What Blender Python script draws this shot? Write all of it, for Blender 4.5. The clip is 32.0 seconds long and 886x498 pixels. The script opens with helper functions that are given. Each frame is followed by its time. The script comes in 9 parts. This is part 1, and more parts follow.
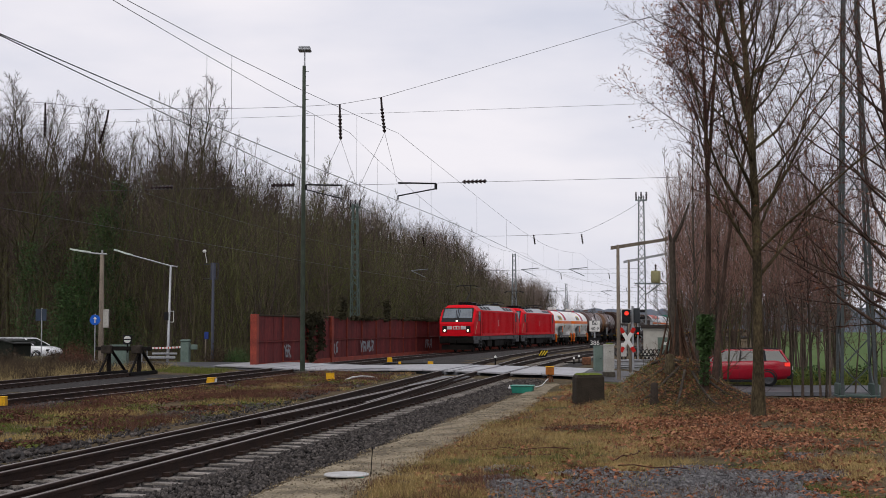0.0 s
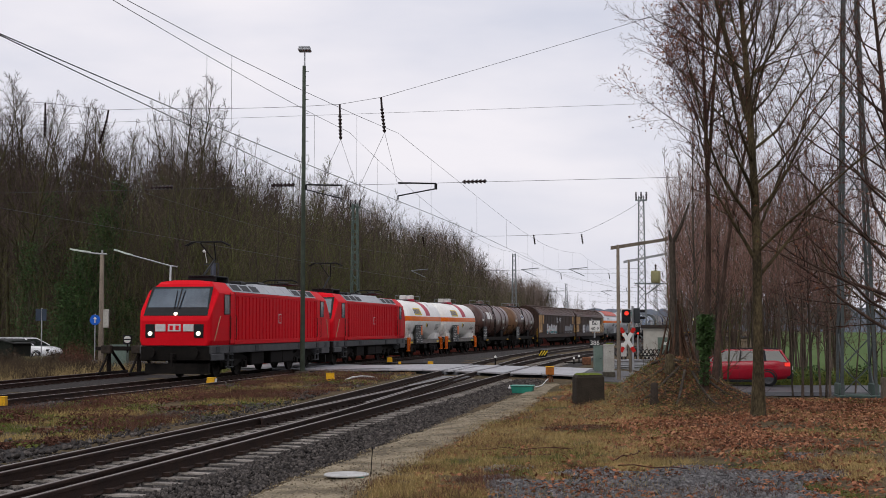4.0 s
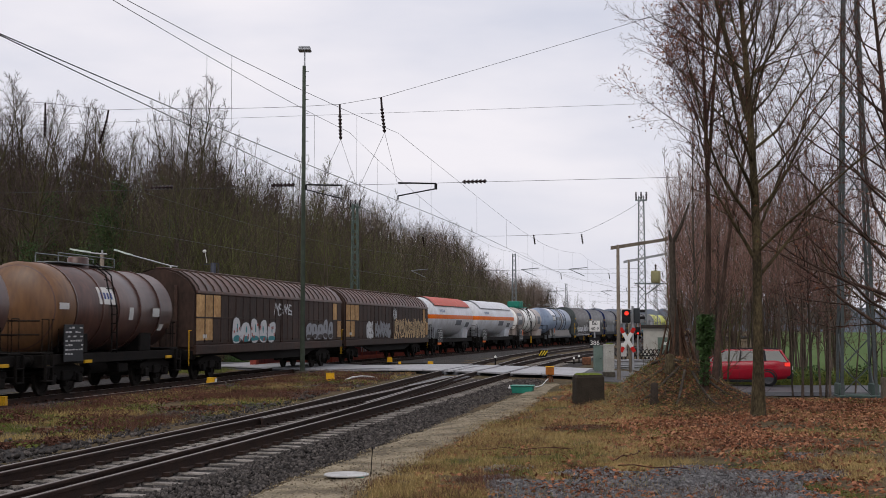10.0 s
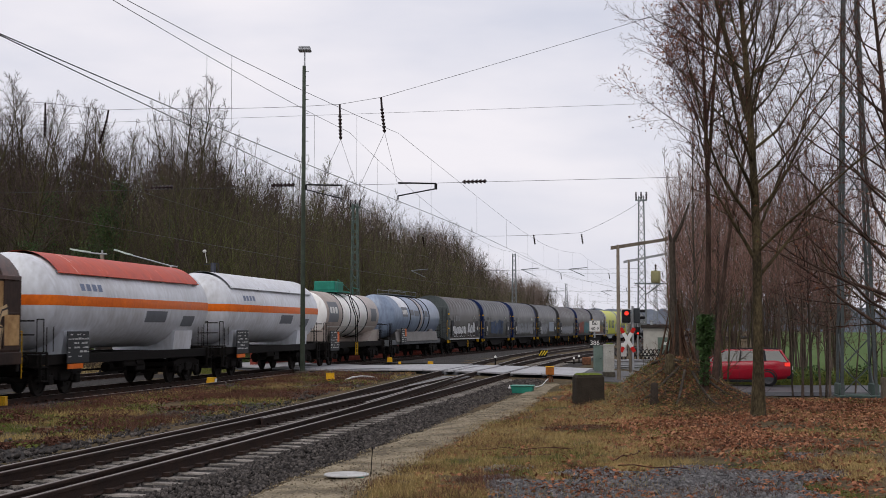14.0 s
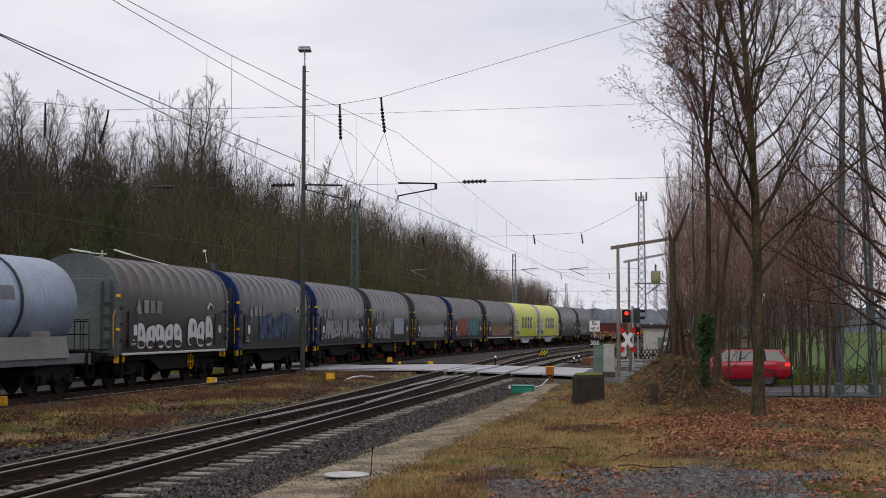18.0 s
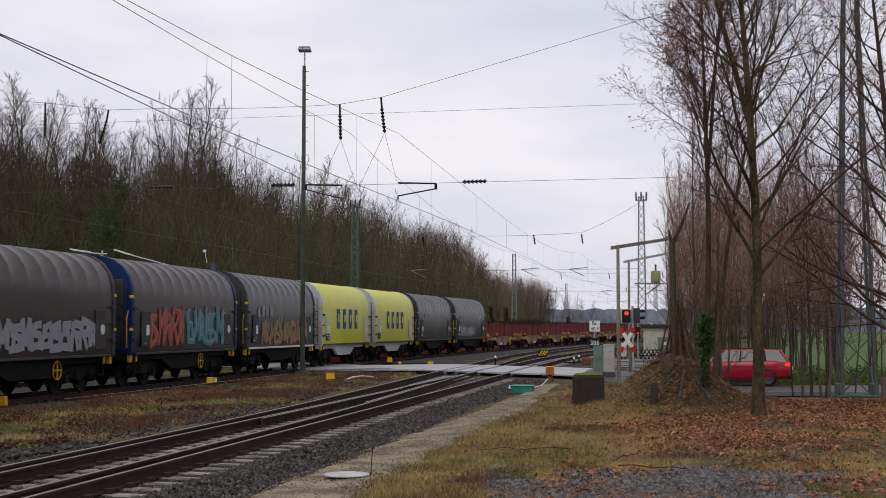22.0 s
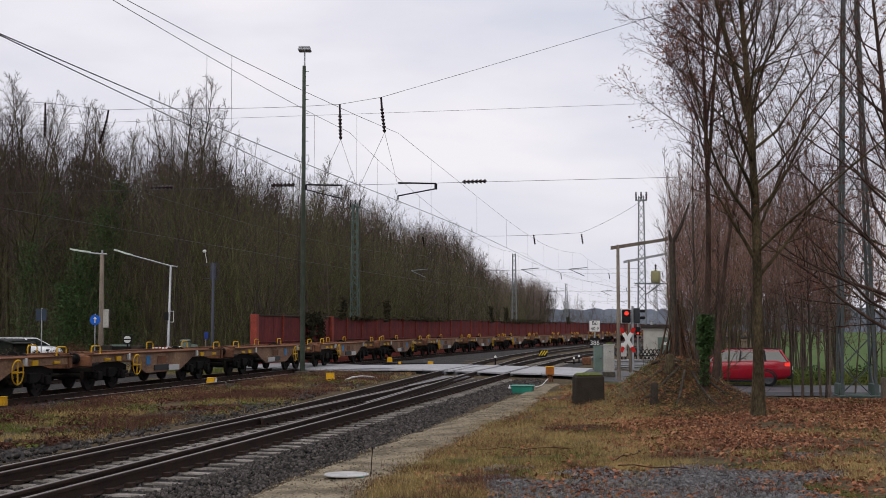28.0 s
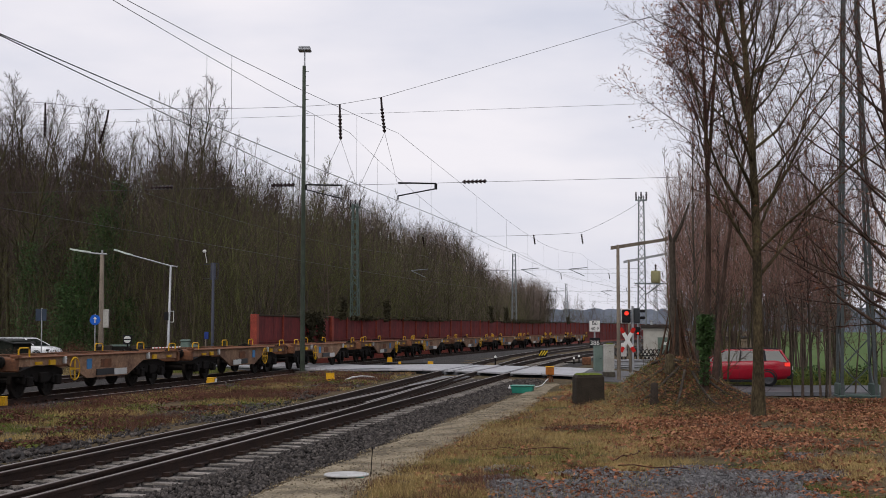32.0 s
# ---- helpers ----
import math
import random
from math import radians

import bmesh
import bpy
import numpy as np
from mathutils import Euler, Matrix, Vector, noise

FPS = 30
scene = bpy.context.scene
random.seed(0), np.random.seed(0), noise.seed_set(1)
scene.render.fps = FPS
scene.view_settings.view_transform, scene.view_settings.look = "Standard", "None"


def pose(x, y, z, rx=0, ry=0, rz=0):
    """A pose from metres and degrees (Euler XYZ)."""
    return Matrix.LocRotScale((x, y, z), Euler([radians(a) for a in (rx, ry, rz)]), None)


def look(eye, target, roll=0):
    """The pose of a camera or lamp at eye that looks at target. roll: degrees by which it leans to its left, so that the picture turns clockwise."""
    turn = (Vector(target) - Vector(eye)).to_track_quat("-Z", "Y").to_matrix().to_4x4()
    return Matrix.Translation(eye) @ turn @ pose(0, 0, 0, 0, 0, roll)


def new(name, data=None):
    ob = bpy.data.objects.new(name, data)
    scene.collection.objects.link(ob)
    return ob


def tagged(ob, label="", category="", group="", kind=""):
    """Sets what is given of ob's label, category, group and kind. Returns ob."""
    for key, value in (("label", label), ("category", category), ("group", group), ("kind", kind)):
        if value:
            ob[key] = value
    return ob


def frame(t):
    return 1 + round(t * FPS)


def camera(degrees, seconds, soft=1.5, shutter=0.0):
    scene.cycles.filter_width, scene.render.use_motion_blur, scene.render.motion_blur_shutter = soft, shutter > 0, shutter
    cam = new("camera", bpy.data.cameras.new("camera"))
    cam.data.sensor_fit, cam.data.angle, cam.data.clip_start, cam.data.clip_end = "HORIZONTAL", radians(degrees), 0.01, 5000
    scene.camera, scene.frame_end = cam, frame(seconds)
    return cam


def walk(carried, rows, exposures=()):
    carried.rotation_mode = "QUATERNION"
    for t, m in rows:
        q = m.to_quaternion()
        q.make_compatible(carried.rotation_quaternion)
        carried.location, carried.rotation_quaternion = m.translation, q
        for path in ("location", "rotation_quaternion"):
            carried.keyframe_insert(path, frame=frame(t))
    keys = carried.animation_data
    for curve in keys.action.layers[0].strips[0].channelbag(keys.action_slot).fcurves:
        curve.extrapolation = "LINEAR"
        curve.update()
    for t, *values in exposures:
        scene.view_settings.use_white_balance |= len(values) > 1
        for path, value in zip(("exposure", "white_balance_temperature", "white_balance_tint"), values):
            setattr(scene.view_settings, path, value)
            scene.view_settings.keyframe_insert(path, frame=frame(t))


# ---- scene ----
# camera: stands still on the verge, tilted up a little
EYE_Z = 2.006
cam = camera(35.993, 32.0, soft=0.55, shutter=0.15)
walk(cam, [(0.0, pose(0, 0, EYE_Z, 93.302, 0, 0)), (32.0, pose(0, 0, EYE_Z, 93.302, 0, 0))], exposures=[(0.0, 0.0), (32.0, 0.0)])

# ---- sky and sun: an overcast winter day ----
SUN_EL, SUN_AZ = radians(52), radians(205)
world = bpy.data.worlds.new("world")
scene.world = world
world.use_nodes = True
wn, wl = world.node_tree.nodes, world.node_tree.links
wn.clear()
w_out, w_bg = wn.new("ShaderNodeOutputWorld"), wn.new("ShaderNodeBackground")
w_sky = wn.new("ShaderNodeTexSky")
w_sky.sky_type, w_sky.sun_disc, w_sky.sun_elevation, w_sky.sun_rotation = "NISHITA", False, SUN_EL, SUN_AZ
w_sky.air_density, w_sky.dust_density = 1.0, 3.0
w_dim = wn.new("ShaderNodeVectorMath")
w_dim.operation = "SCALE"
w_dim.inputs["Scale"].default_value = 0.10
w_co, w_map = wn.new("ShaderNodeTexCoord"), wn.new("ShaderNodeMapping")
w_map.inputs["Scale"].default_value = (1.0, 1.0, 3.5)
w_noise = wn.new("ShaderNodeTexNoise")
w_noise.inputs["Scale"].default_value, w_noise.inputs["Detail"].default_value = 3.2, 5.0
w_ramp = wn.new("ShaderNodeValToRGB")
w_ramp.color_ramp.elements[0].position, w_ramp.color_ramp.elements[1].position = 0.33, 0.68
w_ramp.color_ramp.elements[0].color = (0.673, 0.69, 0.80, 1)
w_ramp.color_ramp.elements[1].color = (0.942, 0.905, 0.955, 1)
w_mix = wn.new("ShaderNodeMix")
w_mix.data_type = "RGBA"
w_mix.inputs["Factor"].default_value = 0.93
wl.new(w_co.outputs["Generated"], w_map.inputs["Vector"])
wl.new(w_map.outputs["Vector"], w_noise.inputs["Vector"])
wl.new(w_noise.outputs["Fac"], w_ramp.inputs["Fac"])
wl.new(w_sky.outputs["Color"], w_dim.inputs[0])
wl.new(w_dim.outputs["Vector"], w_mix.inputs["A"])
wl.new(w_ramp.outputs["Color"], w_mix.inputs["B"])
wl.new(w_mix.outputs["Result"], w_bg.inputs["Color"])
w_bg.inputs["Strength"].default_value = 1.0
wl.new(w_bg.outputs["Background"], w_out.inputs["Surface"])
sun = new("sun", bpy.data.lights.new("sun", "SUN"))
sun.data.energy, sun.data.angle, sun.data.color = 1.15, radians(40), (1.0, 0.96, 0.9)
sun.matrix_world = look((0, 0, 60), (60 * math.sin(SUN_AZ) * -1, 60 * math.cos(SUN_AZ) * -1, 60 - 60 * math.tan(SUN_EL)))

# ---- materials ----
MATS = {}


def mat(name, a, b=None, rough=0.7, metal=0.0, scale=3.0, fine=40.0, bump=0.2, contrast=0.5, vary=0.0, emit=None, third=None, stretch=(1, 1, 1), spec=0.12, dist=0.02, island=0.0):
    """A procedural surface: colours a and b mixed by coarse and fine noise, a third one in patches, with relief; vary and island: change of value from object to object and from loose piece to piece."""
    if name in MATS:
        return MATS[name]
    m = bpy.data.materials.new(name)
    m.use_nodes = True
    n, k = m.node_tree.nodes, m.node_tree.links
    bsdf = n["Principled BSDF"]
    b = b or tuple(c * 0.75 for c in a)
    co, mp = n.new("ShaderNodeTexCoord"), n.new("ShaderNodeMapping")
    mp.inputs["Scale"].default_value = stretch
    k.new(co.outputs["Object"], mp.inputs["Vector"])
    if vary:
        info = n.new("ShaderNodeObjectInfo")
        off = n.new("ShaderNodeVectorMath")
        off.operation = "MULTIPLY_ADD"
        off.inputs[1].default_value = (40, 40, 40)
        k.new(info.outputs["Random"], off.inputs[0])
        k.new(mp.outputs["Vector"], off.inputs[2])
        vec = off.outputs["Vector"]
    else:
        vec = mp.outputs["Vector"]
    n1, n2 = n.new("ShaderNodeTexNoise"), n.new("ShaderNodeTexNoise")
    n1.inputs["Scale"].default_value, n1.inputs["Detail"].default_value = scale, 4
    n2.inputs["Scale"].default_value, n2.inputs["Detail"].default_value = fine, 3
    k.new(vec, n1.inputs["Vector"])
    k.new(vec, n2.inputs["Vector"])
    add = n.new("ShaderNodeMath")
    add.operation = "MULTIPLY_ADD"
    add.inputs[1].default_value = 0.45
    k.new(n2.outputs["Fac"], add.inputs[0])
    mul = n.new("ShaderNodeMath")
    mul.operation = "MULTIPLY"
    mul.inputs[1].default_value = 0.55
    k.new(n1.outputs["Fac"], mul.inputs[0])
    k.new(mul.outputs["Value"], add.inputs[2])
    ramp = n.new("ShaderNodeValToRGB")
    e = ramp.color_ramp.elements
    e[0].position, e[1].position = 0.5 - 0.5 * contrast * 0.5, 0.5 + 0.5 * contrast * 0.5
    e[0].color, e[1].color = (*b, 1), (*a, 1)
    if third:
        x = e.new(min(0.98, e[1].position + 0.08))
        x.color = (*third, 1)
    k.new(add.outputs["Value"], ramp.inputs["Fac"])
    col = ramp.outputs["Color"]
    if vary:
        hsv = n.new("ShaderNodeHueSaturation")
        rng = n.new("ShaderNodeMapRange")
        rng.inputs["To Min"].default_value, rng.inputs["To Max"].default_value = 1 - vary, 1 + vary
        k.new(info.outputs["Random"], rng.inputs["Value"])
        k.new(rng.outputs["Result"], hsv.inputs["Value"])
        k.new(col, hsv.inputs["Color"])
        col = hsv.outputs["Color"]
    if island:
        geo_ = n.new("ShaderNodeNewGeometry")
        hs2, rg2 = n.new("ShaderNodeHueSaturation"), n.new("ShaderNodeMapRange")
        rg2.inputs["To Min"].default_value, rg2.inputs["To Max"].default_value = 1 - island, 1 + island
        k.new(geo_.outputs["Random Per Island"], rg2.inputs["Value"])
        k.new(rg2.outputs["Result"], hs2.inputs["Value"])
        k.new(col, hs2.inputs["Color"])
        col = hs2.outputs["Color"]
    k.new(col, bsdf.inputs["Base Color"])
    bsdf.inputs["Metallic"].default_value = metal
    bsdf.inputs["Specular IOR Level"].default_value = spec
    rr = n.new("ShaderNodeMapRange")
    rr.inputs["To Min"].default_value, rr.inputs["To Max"].default_value = max(0.03, rough - 0.12), min(1, rough + 0.12)
    k.new(n1.outputs["Fac"], rr.inputs["Value"])
    k.new(rr.outputs["Result"], bsdf.inputs["Roughness"])
    if bump:
        bp = n.new("ShaderNodeBump")
        bp.inputs["Strength"].default_value, bp.inputs["Distance"].default_value = bump, dist
        k.new(add.outputs["Value"], bp.inputs["Height"])
        k.new(bp.outputs["Normal"], bsdf.inputs["Normal"])
    if emit:
        bsdf.inputs["Emission Color"].default_value = (*emit[0], 1)
        bsdf.inputs["Emission Strength"].default_value = emit[1]
    MATS[name] = m
    return m


def two_grounds(name, specs, patch):
    """Soil, grass and leaf litter mixed in patches; specs: four colours, patch: scale of the patches."""
    m = bpy.data.materials.new(name)
    m.use_nodes = True
    n, k = m.node_tree.nodes, m.node_tree.links
    bsdf = n["Principled BSDF"]
    co = n.new("ShaderNodeTexCoord")
    big, mid, fine = (n.new("ShaderNodeTexNoise") for _ in range(3))
    for t, s, d in ((big, patch, 8), (mid, patch * 11, 8), (fine, 16, 8)):
        t.inputs["Scale"].default_value, t.inputs["Detail"].default_value = s, d
        k.new(co.outputs["Object"], t.inputs["Vector"])
    ramps = []
    for t, (c0, c1) in ((mid, specs[:2]), (fine, specs[2:])):
        r = n.new("ShaderNodeValToRGB")
        r.color_ramp.elements[0].position, r.color_ramp.elements[1].position = 0.36, 0.64
        r.color_ramp.elements[0].color, r.color_ramp.elements[1].color = (*c0, 1), (*c1, 1)
        k.new(t.outputs["Fac"], r.inputs["Fac"])
        ramps.append(r)
    edge = n.new("ShaderNodeMapRange")
    edge.inputs["From Min"].default_value, edge.inputs["From Max"].default_value = 0.42, 0.58
    k.new(big.outputs["Fac"], edge.inputs["Value"])
    mix = n.new("ShaderNodeMix")
    mix.data_type = "RGBA"
    k.new(edge.outputs["Result"], mix.inputs["Factor"])
    k.new(ramps[0].outputs["Color"], mix.inputs["A"])
    k.new(ramps[1].outputs["Color"], mix.inputs["B"])
    k.new(mix.outputs["Result"], bsdf.inputs["Base Color"])
    bsdf.inputs["Roughness"].default_value = 0.95
    bsdf.inputs["Specular IOR Level"].default_value = 0.15
    bp = n.new("ShaderNodeBump")
    bp.inputs["Strength"].default_value, bp.inputs["Distance"].default_value = 0.7, 0.06
    k.new(fine.outputs["Fac"], bp.inputs["Height"])
    k.new(bp.outputs["Normal"], bsdf.inputs["Normal"])
    return m


SOIL = two_grounds("verge_soil", [(0.03, 0.022, 0.014), (0.10, 0.078, 0.036), (0.03, 0.02, 0.014), (0.14, 0.098, 0.048)], 0.22)
FIELD = mat("field_grass", (0.075, 0.12, 0.03), (0.05, 0.085, 0.022), 0.95, scale=0.2, fine=3, bump=0.4, spec=0.1)
BALLAST = mat("ballast_bed", (0.042, 0.037, 0.034), (0.010, 0.0085, 0.008), 0.95, scale=6, fine=24, bump=1.0, contrast=0.4, dist=0.05, spec=0.2)
STONE = mat("ballast_stone", (0.10, 0.088, 0.081), (0.022, 0.019, 0.018), 0.85, scale=9, fine=60, bump=0.4, spec=0.15, contrast=0.45, island=0.6)
SAND = mat("sand_path", (0.27, 0.225, 0.155), (0.095, 0.076, 0.05), 0.95, scale=1.6, fine=22, bump=1.0, contrast=0.32, spec=0.15)
RAIL = mat("rail_side_rust", (0.046, 0.028, 0.021), (0.02, 0.013, 0.011), 0.75, scale=3, fine=50, bump=0.3)
RAIL_TOP = mat("rail_head_steel", (0.24, 0.205, 0.18), (0.13, 0.105, 0.09), 0.42, 0.8, scale=2, fine=60, bump=0.05)
SLEEPER = mat("sleeper_concrete", (0.30, 0.27, 0.245), (0.12, 0.108, 0.096), 0.9, scale=5, fine=60, bump=0.3, vary=0.15, contrast=0.35)
SLEEPER_W = mat("sleeper_wood", (0.10, 0.085, 0.075), (0.05, 0.042, 0.037), 0.9, scale=5, fine=60, bump=0.4, vary=0.2)
DECK = mat("crossing_deck", (0.36, 0.36, 0.375), (0.24, 0.24, 0.25), 0.5, scale=1.5, fine=30, bump=0.15, vary=0.06, contrast=0.4)
ASPHALT = mat("asphalt", (0.075, 0.075, 0.08), (0.05, 0.05, 0.054), 0.5, scale=1.0, fine=90, bump=0.2, contrast=0.4)
BARK = mat("bark", (0.082, 0.066, 0.052), (0.036, 0.029, 0.023), 0.95, scale=6, fine=40, bump=0.8, stretch=(1, 1, 0.3), spec=0.15, vary=0.2, contrast=0.4)
BARK_G = mat("bark_mossy", (0.096, 0.074, 0.04), (0.03, 0.023, 0.014), 0.95, scale=3, fine=30, bump=1.0, stretch=(1, 1, 0.4), spec=0.12, vary=0.15, third=(0.125, 0.115, 0.035), contrast=0.4)
TWIG = mat("twigs", (0.12, 0.094, 0.068), (0.045, 0.035, 0.026), 0.95, scale=0.5, fine=10, bump=0, spec=0.1, vary=0.3, island=0.35)
TWIG_G = mat("twigs_olive", (0.11, 0.115, 0.04), (0.042, 0.044, 0.018), 0.95, scale=0.5, fine=10, bump=0, spec=0.1, vary=0.3, island=0.4)
TWIG_D = mat("twigs_dark_brown", (0.066, 0.048, 0.034), (0.032, 0.023, 0.017), 0.95, scale=0.5, fine=10, bump=0, spec=0.1, vary=0.3)
# pale brown with distance haze put into the colour, for far twigs
TWIG_HAZE = mat("twigs_hazed_brown", (0.17, 0.135, 0.112), (0.08, 0.063, 0.053), 0.95, scale=0.5, fine=10, bump=0, spec=0.1, vary=0.25, island=0.3)
TWIG_V = mat("twigs_dark_red", (0.115, 0.05, 0.04), (0.052, 0.025, 0.02), 0.95, scale=0.5, fine=10, bump=0, spec=0.1, vary=0.2)
TWIG_R = mat("twigs_reddish", (0.26, 0.15, 0.12), (0.14, 0.08, 0.064), 0.95, scale=0.5, fine=10, bump=0, spec=0.1, vary=0.25, island=0.35)
LEAF = mat("dead_leaves", (0.33, 0.135, 0.07), (0.11, 0.046, 0.03), 0.9, scale=2, fine=25, bump=0.1, contrast=0.5, spec=0.2, third=(0.34, 0.16, 0.08), island=0.45)
TWIG_P = mat("twigs_purple_brown", (0.085, 0.062, 0.055), (0.036, 0.026, 0.024), 0.95, scale=0.5, fine=10, bump=0, spec=0.1, vary=0.3, island=0.35)
LEAF_B = mat("pale_dead_leaves", (0.38, 0.20, 0.11), (0.20, 0.09, 0.05), 0.9, scale=2, fine=25, bump=0.1, contrast=0.9, spec=0.2, island=0.4)
IVY = mat("ivy_leaves", (0.055, 0.10, 0.03), (0.025, 0.05, 0.018), 0.55, scale=2, fine=20, bump=0.1, contrast=0.8, island=0.5)
GRASS = mat("dry_grass", (0.44, 0.32, 0.135), (0.17, 0.12, 0.05), 0.95, scale=0.9, fine=8, bump=0, contrast=0.8, spec=0.1, island=0.45)
GRASS_B = mat("pale_matted_grass", (0.44, 0.35, 0.17), (0.22, 0.165, 0.075), 0.95, scale=0.9, fine=8, bump=0, contrast=0.8, spec=0.1, island=0.4)
GRASS_G = mat("green_grass", (0.15, 0.16, 0.04), (0.07, 0.085, 0.022), 0.95, scale=0.9, fine=8, bump=0, contrast=0.8, spec=0.1, island=0.4)
WEED_D = mat("brambles_dark", (0.085, 0.06, 0.04), (0.03, 0.024, 0.017), 0.95, scale=1, fine=8, bump=0, contrast=0.8, spec=0.1, island=0.5)
WEED = mat("dead_weeds", (0.15, 0.068, 0.045), (0.05, 0.027, 0.02), 0.95, scale=1, fine=8, bump=0, contrast=0.8, spec=0.1, island=0.45)
GALV = mat("galvanised_steel", (0.42, 0.43, 0.44), (0.30, 0.31, 0.32), 0.5, 0.6, scale=2, fine=25, bump=0.08, vary=0.08)
GREEN_S = mat("mast_green_steel", (0.11, 0.15, 0.13), (0.06, 0.085, 0.075), 0.7, 0.1, scale=2, fine=25, bump=0.15)
GREY_S = mat("mast_grey_steel", (0.24, 0.26, 0.27), (0.15, 0.165, 0.17), 0.65, 0.3, scale=2, fine=25, bump=0.1)
BROWN_W = mat("weathered_post", (0.20, 0.165, 0.13), (0.12, 0.10, 0.08), 0.85, scale=4, fine=40, bump=0.3, stretch=(1, 1, 0.2), contrast=0.35)
BLACK = mat("black_plastic", (0.018, 0.018, 0.02), (0.012, 0.012, 0.013), 0.5, scale=3, fine=40, bump=0.05)
WIRE = mat("copper_wire_dark", (0.10, 0.10, 0.105), (0.06, 0.06, 0.065), 0.6, 0.3, bump=0)
INSUL = mat("insulator_brown", (0.036, 0.022, 0.022), (0.02, 0.013, 0.014), 0.25, bump=0)
WALL_R = mat("wall_rust_red", (0.155, 0.027, 0.026), (0.075, 0.016, 0.017), 0.75, scale=0.8, fine=6, bump=0.15, contrast=0.5, third=(0.20, 0.05, 0.04), stretch=(1, 1, 0.35))
COPING = mat("mossy_coping", (0.05, 0.038, 0.024), (0.02, 0.016, 0.012), 0.95, scale=2, fine=14, bump=0.6, contrast=0.8, third=(0.07, 0.07, 0.02))
WALL_O = mat("wall_orange_primer", (0.30, 0.062, 0.04), (0.15, 0.033, 0.025), 0.7, scale=1.2, fine=18, bump=0.2, contrast=0.5)
WHITE_P = mat("white_paint", (0.72, 0.72, 0.70), (0.55, 0.54, 0.51), 0.5, scale=2, fine=30, bump=0.05, contrast=0.7)
RED_P = mat("red_paint", (0.55, 0.025, 0.02), (0.42, 0.02, 0.017), 0.45, scale=2, fine=30, bump=0.04)
YELLOW_P = mat("yellow_plastic", (0.72, 0.40, 0.02), (0.55, 0.29, 0.015), 0.6, scale=3, fine=30, bump=0.08, vary=0.1)
BLUE_P = mat("blue_sign", (0.02, 0.12, 0.52), (0.015, 0.09, 0.42), 0.4, bump=0.02)
TEAL_P = mat("teal_plastic", (0.03, 0.22, 0.16), (0.02, 0.15, 0.11), 0.55, bump=0.05)
CAB_GREY = mat("cabinet_grey", (0.44, 0.43, 0.39), (0.32, 0.31, 0.28), 0.65, scale=2, fine=25, bump=0.08, contrast=0.4)
CAB_GREEN = mat("cabinet_green", (0.16, 0.21, 0.18), (0.10, 0.14, 0.12), 0.65, scale=2, fine=25, bump=0.08)
CONCRETE = mat("old_concrete", (0.085, 0.075, 0.06), (0.04, 0.035, 0.028), 0.95, scale=4, fine=30, bump=0.6, contrast=0.4, dist=0.03)
MOSS = mat("moss", (0.14, 0.17, 0.03), (0.07, 0.09, 0.02), 0.95, scale=8, fine=60, bump=0.8, spec=0.1)
PLASTER = mat("hut_render", (0.46, 0.45, 0.41), (0.36, 0.35, 0.32), 0.9, scale=2, fine=40, bump=0.2, contrast=0.4)
LAMP_RED = mat("lit_red_lens", (0.5, 0.02, 0.02), rough=0.3, emit=((1.0, 0.05, 0.03), 1.3), bump=0)
LAMP_WARM = mat("lit_headlamp", (0.9, 0.85, 0.7), rough=0.3, emit=((1.0, 0.88, 0.62), 2.5), bump=0)
BARK_S = mat("bark_reddish", (0.105, 0.068, 0.052), (0.042, 0.028, 0.022), 0.95, scale=6, fine=40, bump=0.8, stretch=(1, 1, 0.3), spec=0.12, vary=0.2, contrast=0.4)
BARK_W = mat("bark_olive", (0.10, 0.09, 0.046), (0.04, 0.036, 0.02), 0.95, scale=4, fine=35, bump=0.8, stretch=(1, 1, 0.35), spec=0.1, vary=0.3)
BARK_Y = mat("bark_young", (0.13, 0.10, 0.08), (0.055, 0.043, 0.035), 0.95, scale=6, fine=40, bump=0.6, stretch=(1, 1, 0.3), spec=0.1, vary=0.25)
GLASS = mat("dark_glass", (0.012, 0.014, 0.016), (0.01, 0.012, 0.014), 0.08, bump=0, spec=0.35)

# ---- mesh helpers ----
CACHE = {}


